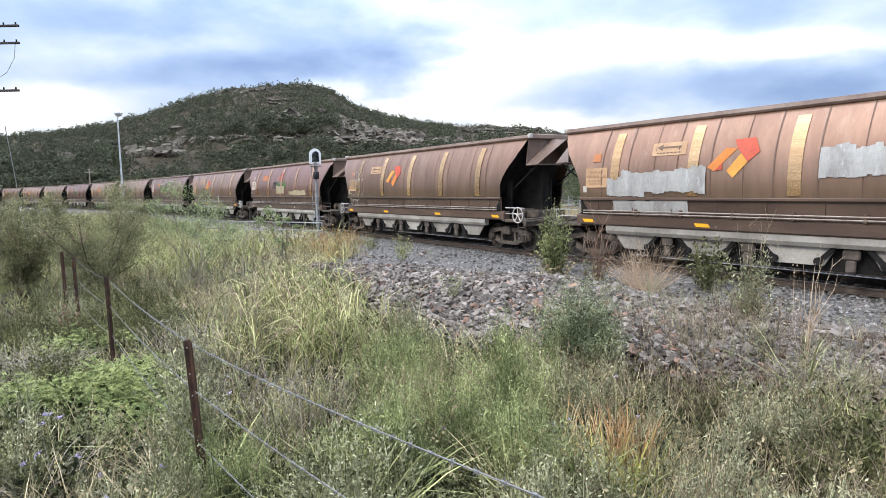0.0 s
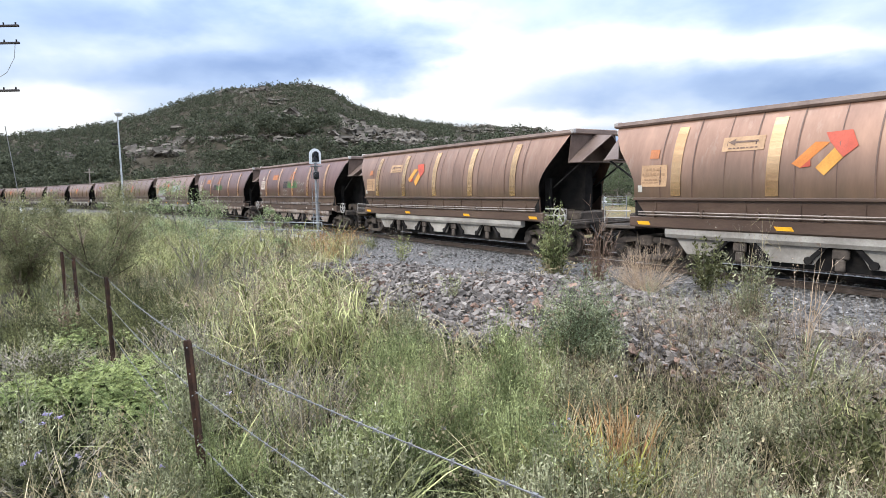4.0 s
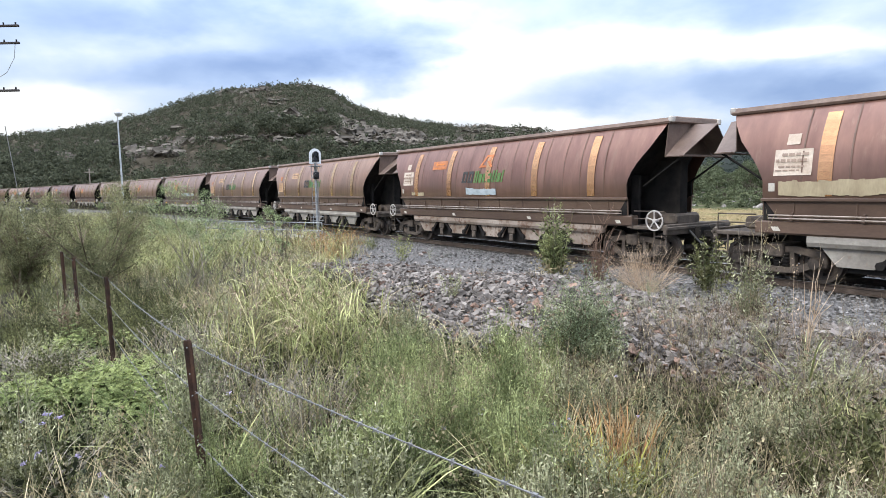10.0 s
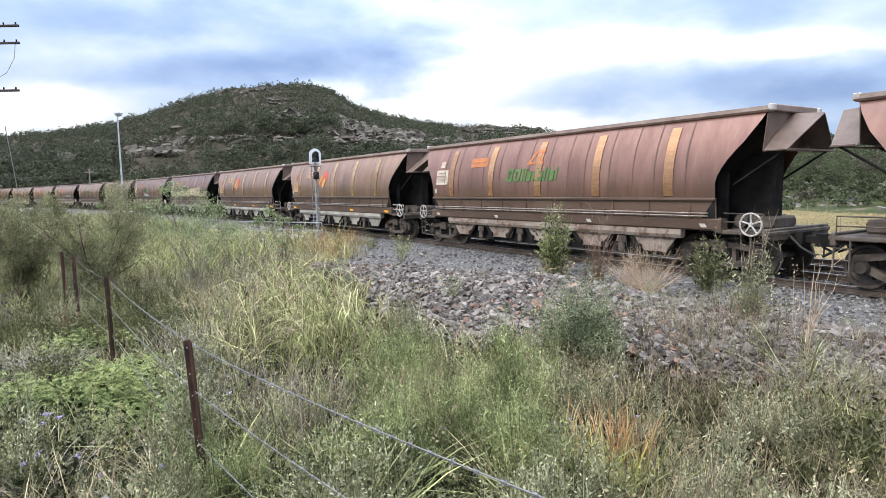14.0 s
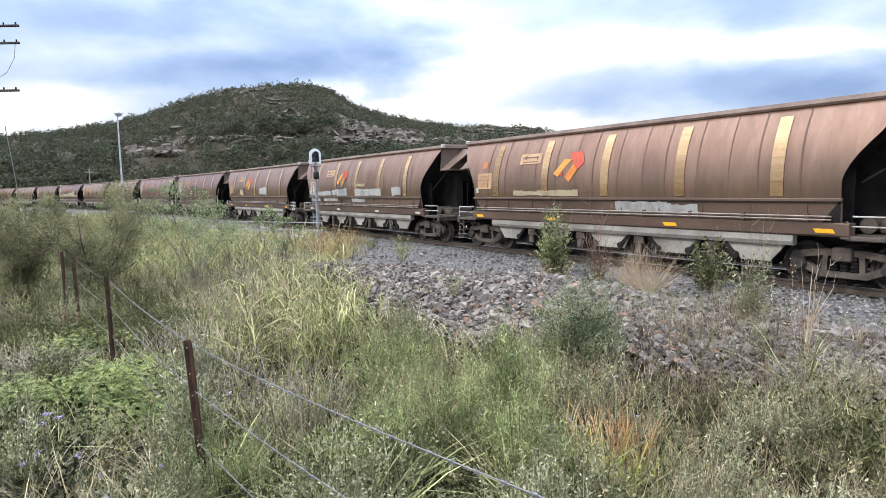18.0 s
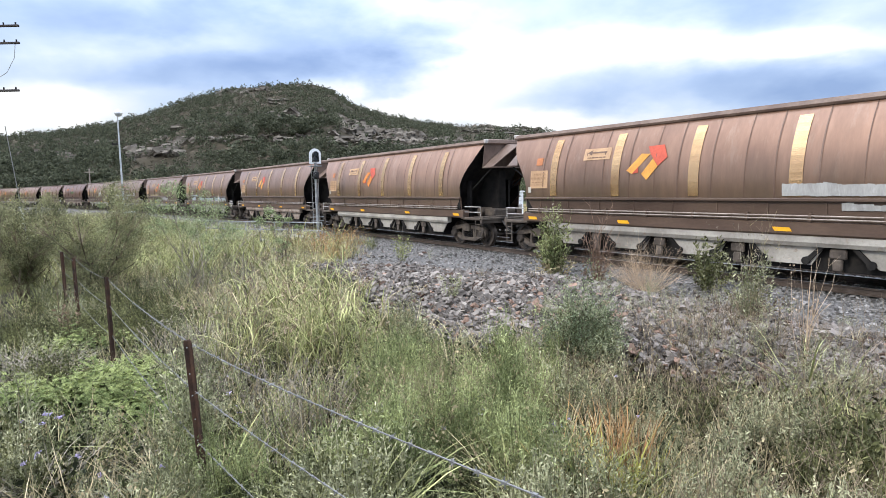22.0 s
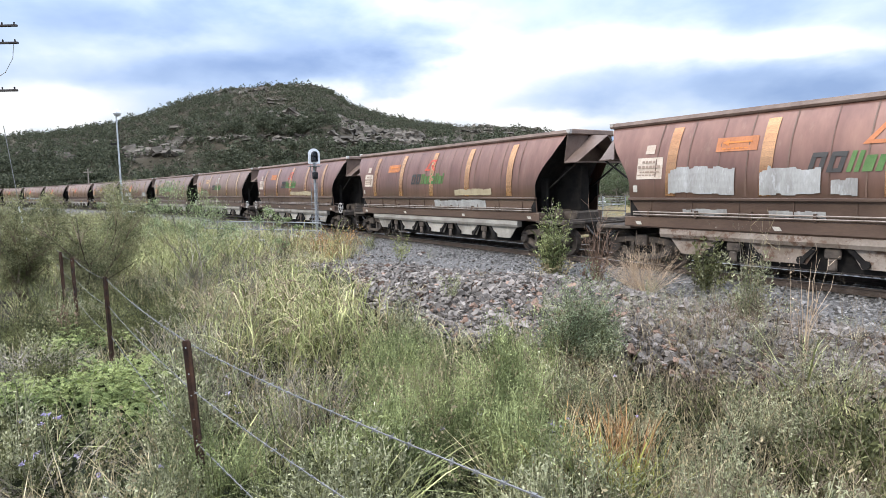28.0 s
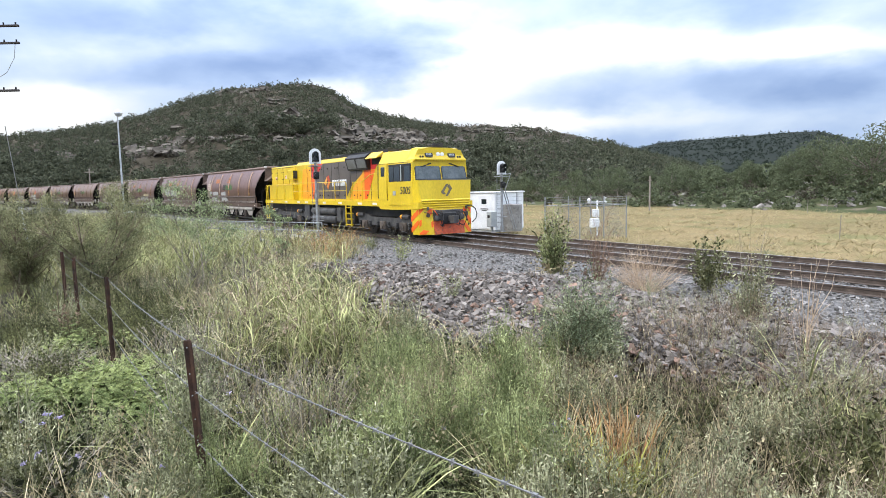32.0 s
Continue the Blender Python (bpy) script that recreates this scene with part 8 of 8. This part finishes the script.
single("green_weed", "dark green weed with pale seed heads by the rails", "weed", [("foliage", joined(herb(r7, 24, 1.2, 0.5, 0.11, 26, 0.4, 0.8), herb(r7, 20, 0.7, 0.55, 0.10, 18, 0.4, 0.5)), DEEP), ("pale_leaf", herb(r7, 14, 1.2, 0.6, 0.08, 12, 0.4, 0.7), SAGE), ("seed_head", herb(r7, 14, 1.4, 0.62, 0.032, 9, 0.9, 0.6), ASH)], 6.0, 13.9)
single("green_weed", "grey-green bushy weed with brown lower leaves on the stones", "weed", [("foliage", joined(herb(r7, 34, 1.05, 0.5, 0.075, 24, 0.35, 0.85), herb(r7, 22, 0.6, 0.6, 0.07, 16, 0.4, 0.4)), SAGE), ("dry_leaf", herb(r7, 16, 0.4, 0.6, 0.07, 14, 0.5, 0.5), BROWN_T), ("stalk", twigs(r7, 7, 1.4, 0.5, 0.0045), STRAW), ("seed_head", herb(r7, 16, 1.55, 0.75, 0.028, 9, 0.9, 0.6), ASH)], 5.15, 10.3)
single("dry_thistle", "tall bare dry thistle stalk with forked top", "weed", [("stalk", joined(blades(r7, 3, 1.45, 0.05, 0.013, 0.05), twigs(r7, 5, 1.5, 0.09, 0.006)), PALE), ("seed_head", herb(r7, 9, 1.58, 0.26, 0.030, 4, 0.8, 0.9), PALE)], 4.85, 8.15)
single("small_weed", "small leafy weed in the ballast", "weed", [("foliage", herb(r7, 24, 1.0, 0.5, 0.08, 22, 0.35, 0.8), GRASS), ("stalk", twigs(r7, 6, 1.1, 0.4, 0.004), ASH)], -1.5, 22.6)
single("small_weed", "small green weed in the stones", "weed", [("foliage", herb(r7, 14, 0.7, 0.35, 0.07, 16, 0.4, 0.7), SAGE)], 0.1, 13.4)
single("small_weed", "low blue-green plant by the heap", "weed", [("foliage", dome_bush(r7, 200, 0.7, 0.95, 0.07), DEEP)], -2.75, 14.6)
single("dead_weed", "withered brown leafy weed beside the fence", "weed", [("dry_leaf", herb(r7, 9, 0.85, 0.26, 0.09, 14, 0.45, 0.95), RUST_T), ("stalk", twigs(r7, 6, 1.0, 0.2, 0.006), RUST_T)], -7.35, 11.9)
for i, (x, y) in enumerate(((2.85, 6.1), (3.3, 6.7), (2.5, 5.4), (3.6, 6.0))):
    single("sage_weed", "upright grey-green weed with fine leaves", "weed", [("foliage", dome_bush(r7, 110, 0.55, 0.75 + 0.08 * i, 0.06), SAGE)], x, y)


def shrub(name, label, x, y, height, width, limbs, leaf, per, m, seed, narrow=0.22, clumps=26, bark=None, low=0.25, stem=0.016):
    """A shrub or small tree: a short trunk, forked limbs and many small leaves in uneven clumps."""
    r = np.random.default_rng(seed)
    g = Geo()
    ends = []
    for i in range(limbs):
        a = 2 * math.pi * i / limbs + r.uniform(-0.4, 0.4)
        reach = width * 0.5 * r.uniform(0.45, 1.0)
        top = height * r.uniform(0.55, 0.98) * (1 - 0.25 * reach / (width * 0.5))
        p = [Vector((0.05 * math.cos(a), 0.05 * math.sin(a), 0))]
        for f in (0.3, 0.6, 1.0):
            p.append(Vector((reach * f ** 1.3 * math.cos(a) + r.normal(0, 0.05 * width), reach * f ** 1.3 * math.sin(a) + r.normal(0, 0.05 * width), top * f)))
        g.tube(p, height * stem, 5, height * stem * 0.25)
        for j in (1, 2, 3):
            for _ in range(3):
                e = p[j] + Vector((r.normal(0, 0.13 * width), r.normal(0, 0.13 * width), r.uniform(0.05, 0.22) * height))
                g.tube([p[j] * 0.7 + p[j - 1] * 0.3, e], height * stem * 0.4, 4, height * stem * 0.12)
                ends.append(np.array(e))
            ends.append(np.array(p[j]))
    ends = [e for e in ends if e[2] > low * height]
    V, Q = [], []
    for c in range(clumps):
        e = ends[int(r.integers(0, len(ends)))] + r.normal(0, 0.05 * width, 3)
        rad = r.uniform(0.07, 0.16) * width
        for _ in range(per):
            d = r.normal(0, 1, 3)
            q = e + d / np.linalg.norm(d) * rad * r.random() ** 0.5 * np.array([1, 1, 0.75])
            l = r.normal(0, 1, 3) + np.array([0, 0, 0.6])
            l = l / np.linalg.norm(l) * leaf * r.uniform(0.6, 1.4)
            s = np.cross(l, r.normal(0, 1, 3))
            s = s / np.linalg.norm(s) * leaf * narrow * 0.5
            k = len(V)
            V += [q, q + l * 0.5 + s, q + l, q + l * 0.5 - s]
            Q.append((k, k + 1, k + 2, k + 3))
    V = np.array(V)
    V[:, 2] = np.maximum(V[:, 2], 0.02)
    t = thing(name, label, "shrub")
    o, s = beside(np.array([x]), np.array([y]))
    t.matrix_world = pose(x, y, float(ground_z(np.array([x]), np.array([y]), o, s)[0]) - 0.03)
    part("branch", g, bark or BROWN_T, t)
    ob = bulk("foliage", V, np.array(Q), m, "", "", "")
    ob.parent = t
    return t


OLIVE = leafy("olive_needles", (0.160, 0.162, 0.082), (0.292, 0.284, 0.152))
FEATHER = leafy("feathery_green", (0.165, 0.205, 0.100), (0.300, 0.345, 0.180))
SWAY.append((shrub("wattle_bush", "olive fine-leaved wattle bush with bare brown branches", -11.35, 16.6, 2.85, 2.5, 10, 0.075, 210, OLIVE, 61, 0.17, 165, low=0.13), 1.0))
SWAY.append((shrub("wattle_bush", "broad olive fine-leaved wattle bush with leaning brown branches", -9.75, 17.3, 2.75, 3.4, 11, 0.075, 210, OLIVE, 62, 0.17, 210, low=0.15), 1.0))
SWAY.append((shrub("feathery_sapling", "young feathery green tree on a thin pale stem", -6.85, 17.2, 3.4, 2.5, 8, 0.06, 170, FEATHER, 63, 0.28, 52, bark=ASH, low=0.42, stem=0.006), 1.0))
SWAY.append((shrub("feathery_sapling", "feathery green sapling beyond the wattle", -14.5, 28.0, 3.0, 2.2, 6, 0.09, 150, FEATHER, 64, 0.3, 30, stem=0.007), 1.0))
SWAY.append((shrub("feathery_sapling", "slender feathery green sapling in the grass", -5.6, 21.5, 2.5, 1.1, 5, 0.07, 130, FEATHER, 65, 0.3, 16, stem=0.007), 1.0))
single("dead_weed", "bare grey forked dead shrub in the grass", "weed", [("stalk", joined(twigs(r7, 14, 1.7, 0.42, 0.011), twigs(r7, 12, 1.2, 0.5, 0.006)), ASH)], -4.15, 13.0)

# ---------- trees ----------
GUM = leafy("gum_leaves", (0.078, 0.095, 0.052), (0.148, 0.164, 0.092), 0.3, glow=0.35)
GUM_FAR = leafy("distant_gum_leaves", (0.054, 0.062, 0.038), (0.108, 0.114, 0.073), 0.45, glow=0.35)
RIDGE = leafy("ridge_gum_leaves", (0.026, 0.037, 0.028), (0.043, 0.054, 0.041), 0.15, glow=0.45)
r9 = np.random.default_rng(90)


def crown(r, n, clumps, leaf, w, h, base):
    """Loose clumps of leaf quads in an uneven crown."""
    cs = []
    for _ in range(clumps):
        a, rad = r.uniform(0, 6.28), w * 0.5 * r.random() ** 0.6
        cs.append((rad * math.cos(a), rad * math.sin(a), base + (h - base) * (r.uniform(0.1, 0.92) * (1 - 0.45 * (rad / (w * 0.5)) ** 2)), r.uniform(0.10, 0.22) * w))
    V, Q = [], []
    for i in range(n):
        cx, cy, cz, cr = cs[i % clumps]
        d = r.normal(0, 1, 3)
        p = np.array([cx, cy, cz]) + d / np.linalg.norm(d) * cr * r.random() ** 0.4 * np.array([1, 1, 0.62])
        u = r.normal(0, 1, 3)
        u = u / np.linalg.norm(u) * leaf * r.uniform(0.6, 1.3)
        v = np.cross(u, r.normal(0, 1, 3))
        v = v / np.linalg.norm(v) * leaf * 0.6
        k = len(V)
        V += [p - u * 0.5, p + v * 0.5, p + u * 0.5, p - v * 0.5]
        Q.append((k, k + 1, k + 2, k + 3))
    return np.array(V), np.array(Q), cs


def gum_tree(seed, h, w, n=2300):
    r = np.random.default_rng(seed)
    t = thing("gum_tree", "grey-green gum tree with a pale forked trunk", "tree", "gum trees on the lower slope")
    V, Q, cs = crown(r, n, n // 68, 0.22, w, h, h * 0.24)
    g = Geo()
    fork = Vector((r.normal(0, 0.15), r.normal(0, 0.15), h * 0.34))
    g.tube([(0, 0, -0.5), (0, 0, h * 0.15), fork], h * 0.020, 6, h * 0.013)
    for c in cs[::3]:
        g.tube([fork, (fork + Vector(c[:3])) * 0.5 + Vector((0, 0, -0.03 * h)), Vector(c[:3])], h * 0.009, 4, h * 0.003)
    part("trunk", g, BARK, t)
    ob = bulk("crown", V, Q, GUM, "", "", "")
    ob.parent = t
    return t


first = [gum_tree(100 + i, h, w) for i, (h, w) in enumerate(((4.6, 4.4), (5.4, 4.6), (3.9, 4.0), (6.0, 5.2), (3.2, 3.4), (4.8, 3.6)))]
az = np.concatenate([r9.uniform(0.02, 0.30, 26), r9.uniform(0.30, 0.80, 46)])
tt = np.where(az > 0.3, r9.uniform(0.22, 1.0, len(az)), r9.uniform(0.10, 1.0, len(az)) ** 1.1)
spots = on_hill(HS, az, tt)
for i, q in enumerate(spots):
    m = pose(q[0], q[1], q[2] - 0.15, 0, 0, float(r9.uniform(0, 360)))
    if i < len(first):
        first[i].matrix_world = m
    else:
        copy_thing(first[int(r9.integers(0, len(first)))], m)

for i, (az_, t_, h_, w_) in enumerate(((0.555, 0.35, 7.6, 7.0), (0.605, 0.25, 8.4, 7.6), (0.645, 0.4, 8.0, 7.2), (0.525, 0.5, 6.4, 6.0))):
    q = on_hill(HS, np.array([az_]), np.array([t_]))[0]
    gum_tree(150 + i, h_, w_, 6500).matrix_world = pose(q[0], q[1], q[2] - 0.2, 0, 0, 80.0 * i)

far_t = []
for i in range(9):
    V, Q, cs = crown(r9, 50, 11, 0.20, 1.0, 1.0, 0.1)
    k = len(V)
    V = np.concatenate([V, np.array([(-0.02, 0, 0), (0.02, 0, 0), (0.012, 0, 0.55), (-0.012, 0, 0.55), (0, -0.02, 0), (0, 0.02, 0), (0, 0.012, 0.55), (0, -0.012, 0.55)])])
    Q = np.concatenate([Q, np.array([(k, k + 1, k + 2, k + 3), (k + 4, k + 5, k + 6, k + 7)])])
    far_t.append((V, Q))


ridge_t = [crown(r9, 20, 6, 0.34, 1.0, 1.0, 0.1)[:2] for _ in range(6)]
near_t = []
for i in range(7):
    V, Q, cs = crown(r9, 230, 13, 0.13, 1.0, 1.0, 0.18)
    near_t.append((V, Q))


# bare stretches of the hill: bearings, slopes from the eye, share of the trees that stand on them
BARE = [(-0.165, -0.022, 0.064, 0.090, 0.04), (-0.47, -0.38, 0.050, 0.070, 0.35), (-0.36, -0.19, 0.066, 0.082, 0.35), (-0.31, -0.25, 0.135, 0.158, 0.35), (0.02, 0.25, 0.070, 0.120, 0.18), (-0.24, -0.215, 0.105, 0.118, 0.2)]


def wood(name, h, n, az0, az1, lo, hi, t0, t1, bare, label, power=1.0, m=None, shapes=None):
    a = r9.uniform(az0, az1, n)
    t = t0 + (t1 - t0) * r9.random(n) ** power
    p = on_hill(h, a, t)
    keep = (soft_noise(p[:, 0], p[:, 1], 0.045, 71) + 0.5 * soft_noise(p[:, 0], p[:, 1], 0.13, 72) > bare) | (t > 0.97)
    if h is HM and m is None:
        # the cliffs, the ledges and the plateau behind stand almost bare
        slope = (p[:, 2] - EYE) / np.hypot(p[:, 0], p[:, 1])
        for a0, a1, s0, s1, share in BARE:
            inside = (a > a0) & (a < a1) & (slope > s0 - 0.008) & (slope < s1 - 0.004)
            keep &= ~inside | (r9.random(n) < share)
    p = p[keep]
    k = r9.uniform(lo, hi, len(p))
    size = np.stack([k * r9.uniform(0.75, 1.2, len(p)), k * r9.uniform(0.75, 1.2, len(p)), k * r9.uniform(0.75, 1.15, len(p))], 1)
    V, Q = many(shapes or far_t, p - [0, 0, 0.4], r9.uniform(0, 6.28, len(p)), size, r9)
    return bulk(name, V, Q, m or GUM_FAR, label, "woods")


wood("hill_woods", HM, 6200, -0.75, 0.42, 2.2, 5.4, 0.02, 1.0, -1.25, "scrubby gum woods over the hill", 0.9)
wood("hill_foot_woods", HM, 420, -0.75, 0.10, 4.5, 8.0, 0.0, 0.30, -0.9, "taller gum trees at the foot of the hill", 1.0, None, near_t)
SCRUB = leafy("grey_brown_scrub", (0.070, 0.064, 0.045), (0.130, 0.117, 0.086), 0.4, glow=0.3)
wood("hill_scrub", HM, 4200, -0.75, 0.42, 1.2, 3.0, 0.02, 1.0, -9, "grey-brown scrub between the trees", 0.9, SCRUB, ridge_t)
wood("hilltop_woods", HM, 420, -0.66, 0.02, 1.8, 4.0, 0.97, 1.02, -9, "gum trees along the hilltop")
wood("plateau_trees", HM, 60, 0.02, 0.30, 2.0, 3.4, 0.96, 1.02, -9, "lone gum trees along the plateau")
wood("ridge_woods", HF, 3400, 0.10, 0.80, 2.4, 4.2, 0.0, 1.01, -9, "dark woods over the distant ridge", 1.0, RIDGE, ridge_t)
wood("slope_woods", HS, 420, -0.02, 0.80, 1.2, 3.2, 0.10, 1.0, -0.45, "undergrowth and saplings on the lower slope", 1.0, GUM, near_t)
wood("slope_scrub", HS, 260, -0.02, 0.80, 1.0, 2.6, 0.12, 1.0, -9, "grey-brown bushes on the lower slope", 1.0, SCRUB, near_t)
wood("slope_crest_woods", HS, 260, -0.02, 0.80, 2.6, 4.4, 0.5, 1.1, -9, "gum trees along the crest of the lower slope", 1.0, GUM, near_t)

# sandstone outcrops and boulders
def outcrop(name, h, az, t, size, label):
    az, t, size = np.array(az), np.array(t), np.array(size)
    p = on_hill(h, az, t)
    V, Q = many(fine, p, r9.uniform(0, 6.28, len(p)), np.stack([size * 1.6, size * 1.1, size * 1.05], 1), r9)
    return bulk(name, V, Q, HILLROCK if h is HM else PALE_ROCK, label, "rocks")


a, t, z = [], [], []
for a0, a1, t0, t1, n, lo, hi in ((-0.47, -0.36, 0.24, 0.30, 22, 2, 4.5), (-0.16, -0.03, 0.37, 0.43, 190, 2, 4.6), (-0.10, 0.0, 0.28, 0.36, 36, 2, 4.5), (-0.34, -0.18, 0.88, 0.97, 50, 2, 5), (-0.60, -0.30, 0.25, 0.5, 24, 2, 5),
                                  (-0.26, -0.10, 0.3, 0.45, 30, 3, 6), (0.05, 0.22, 0.92, 0.99, 40, 3, 6), (0.0, 0.2, 0.15, 0.4, 24, 2, 5)):
    a += list(r9.uniform(a0, a1, n)); t += list(r9.uniform(t0, t1, n)); z += list(r9.uniform(lo, hi, n))
outcrop("hill_outcrops", HM, a, t, z, "pale sandstone ledges and outcrops on the hill")


def hill_depth(h, az, slope):
    """The share of a hill's depth at which its face first shows at a slope from the eye."""
    t = np.linspace(0.02, 1.0, 120)
    p = on_hill(h, np.full(120, az), t)
    seen = (p[:, 2] - EYE) / np.hypot(p[:, 0], p[:, 1])
    hit = np.nonzero(seen >= slope)[0]
    return float(t[hit[0]]) if len(hit) else 1.0


def cliff(name, courses, label):
    """Bedded sandstone: courses of broad blocks, each a little behind the one below."""
    V, Q, k = [], [], 0
    for a0, a1, s0, s1, rows, wide, tall in courses:
        for row in range(rows):
            az = a0 + r9.uniform(0, 0.006)
            lift = s0 + (s1 - s0) * (row + 0.5) / rows
            while az < a1:
                w = wide * r9.uniform(0.5, 1.5)
                q = on_hill(HM, np.array([az]), np.array([hill_depth(HM, az, lift + r9.normal(0, 0.0012))]))[0]
                far = math.hypot(q[0], q[1])
                if r9.random() < 0.88:
                    tv, tq = fine[int(r9.integers(0, len(fine)))]
                    tv = tv - tv.mean(0)
                    tv = tv / np.abs(tv).max(0) * np.array([w * 0.62, wide * 0.55, tall * r9.uniform(0.4, 0.8)])
                    c, s_ = math.cos(-az + r9.normal(0, 0.12)), math.sin(-az + r9.normal(0, 0.12))
                    V.append(np.stack([c * tv[:, 0] - s_ * tv[:, 1] + q[0], s_ * tv[:, 0] + c * tv[:, 1] + q[1], tv[:, 2] + q[2] + tall * 0.2], 1))
                    Q.append(tq + k)
                    k += len(tv)
                az += w / far * r9.uniform(0.75, 1.1)
    return bulk(name, np.concatenate(V), np.concatenate(Q), HILLROCK, label, "rocks")


cliff("hill_cliff", [(-0.172, -0.120, 0.066, 0.084, 3, 4.5, 2.6), (-0.125, -0.028, 0.064, 0.088, 5, 4.6, 2.4), (-0.035, 0.02, 0.066, 0.076, 2, 4.0, 2.2)], "bedded sandstone cliff below the hilltop")
cliff("hill_boulders", [(-0.456, -0.432, 0.053, 0.060, 2, 6.5, 4.2), (-0.412, -0.388, 0.053, 0.062, 3, 5.5, 3.2), (-0.50, -0.475, 0.064, 0.070, 1, 6.0, 4.0), (-0.59, -0.54, 0.048, 0.056, 1, 5.0, 3.5), (-0.235, -0.218, 0.108, 0.116, 1, 5.0, 4.0)], "large rounded sandstone boulders on the slope")
cliff("hill_ledge", [(-0.35, -0.19, 0.072, 0.080, 2, 3.4, 1.8), (-0.31, -0.262, 0.148, 0.154, 2, 4.0, 2.0), (-0.265, -0.24, 0.128, 0.138, 2, 3.5, 1.8), (-0.23, -0.17, 0.158, 0.161, 1, 5.0, 1.6), (0.04, 0.16, 0.082, 0.088, 2, 4.0, 1.5)], "broken sandstone ledges across the hill")
a, t, z = [], [], []
for a0, a1, t0, t1, n, lo, hi in ((0.325, 0.37, 0.15, 0.45, 18, 0.3, 0.8), (0.46, 0.56, 0.12, 0.40, 24, 0.3, 0.9), (0.50, 0.53, 0.45, 0.55, 4, 1.0, 1.6), (0.56, 0.63, 0.1, 0.4, 24, 0.4, 1.0), (0.30, 0.65, 0.05, 0.7, 44, 0.3, 0.8), (0.05, 0.3, 0.05, 0.5, 26, 0.4, 1.0)):
    a += list(r9.uniform(a0, a1, n)); t += list(r9.uniform(t0, t1, n)); z += list(r9.uniform(lo, hi, n))
outcrop("slope_boulders", HS, a, t, z, "pale sandstone boulders at the foot of the slope")

# dry grass of the field beyond the line
fd = 8.0 + 56 * r9.random(15000) ** 1.2
o_s = r9.uniform(-22, 60, 15000)
x, y, _ = line_at(o_s, fd)
keep = (np.abs(np.arctan2(x, y)) < 0.8) & (y > 4)
p = np.stack([x, y, ground_z(x, y) - 0.02], 1)[keep]
V, Q = many([blades(r9, 9, 0.22, 0.8, 0.007, 0.5) for _ in range(5)], p, r9.uniform(0, 6.28, len(p)), r9.uniform(0.7, 1.3, len(p)), r9, 0.1)
bulk("field_grass", V, Q, leafy("paddock_grass", (0.215, 0.180, 0.085), (0.330, 0.265, 0.140), 0.45), "dry grass of the paddock beyond the tracks", "grass")

# a scrap of plastic and a fallen stick by the ballast
scrap = thing("plastic_scrap", "crumpled scrap of white plastic caught in the stones", "litter", at=pose(7.35, 12.1, -0.30))
rs = np.random.default_rng(7)
g = Geo()
ring = [[(0.16 * i + rs.normal(0, 0.03), 0.10 * j + rs.normal(0, 0.03), abs(rs.normal(0.06, 0.05))) for j in range(4)] for i in range(4)]
g.loft(ring, caps=False, closed=False)
part("sheet", g, WHITEP, scrap)
stick = thing("fallen_stick", "pale fallen stick lying on the ballast", "stick")
part("shaft", Geo().tube([(-4.55, 27.6, -0.12), (-4.2, 28.3, -0.06), (-3.7, 29.0, -0.10)], 0.03, 6, 0.015), ASH, stick)
# ---------- motion ----------
def travelled(t):
    """How far the train has gone, as the place of the leading corner of wagon 0."""
    u = t / 16 - 1
    return 15.212 + 15.735 * t - 0.00719 * t ** 2 + 0.000173 * t ** 3 - 0.00527 * (t - 16) ** 2 + 0.1046 * u + 0.1666 * u * u


TIMES = [float(t) for t in range(0, 33)]
SPIN_TIMES = [k / 30 for k in range(0, 961)]


def motions():
    for number, w in WAGONS.items():
        walk(w, [(t, on_line(travelled(t) - number * PITCH_W - 6.9, CENTRE)) for t in TIMES])
    walk(loco, [(t, on_line(10.36 + travelled(t) - travelled(31.2) + 10.45, CENTRE, 0.0, True)) for t in TIMES])
    # plants lean and come back in the breeze
    for k, (plant, reach) in enumerate(SWAY):
        base = plant.matrix_world.copy()
        rows = []
        for i in range(65):
            t = i * 0.5
            a = reach * (0.6 * math.sin(1.9 * t + 1.3 * k) + 0.4 * math.sin(3.1 * t + 2.1 * k))
            rows.append((t, base @ pose(0, 0, 0, 0.5 * a, a, 0)))
        walk(plant, rows)
    # every wheelset turns as the train rolls; wheels of one size share one set of keys
    for wheels, r, sign in ((wagon_wheels, 0.46, 1), (loco_wheels, 0.53, -1)):
        first = wheels[0]
        walk(first, [(t, Matrix.Rotation(sign * (travelled(t) - travelled(0)) / r, 4, "Y")) for t in SPIN_TIMES])
        for o in wheels[1:]:
            o.rotation_mode = "QUATERNION"
            d = o.animation_data_create()
            d.action = first.animation_data.action
            d.action_slot = first.animation_data.action_slot


wagon_wheels = [o for w in WAGONS.values() for o in w.children if o.name.startswith("wheelset")]
loco_wheels = [o for o in loco.children_recursive if o.name.startswith("wheelset")]
motions()
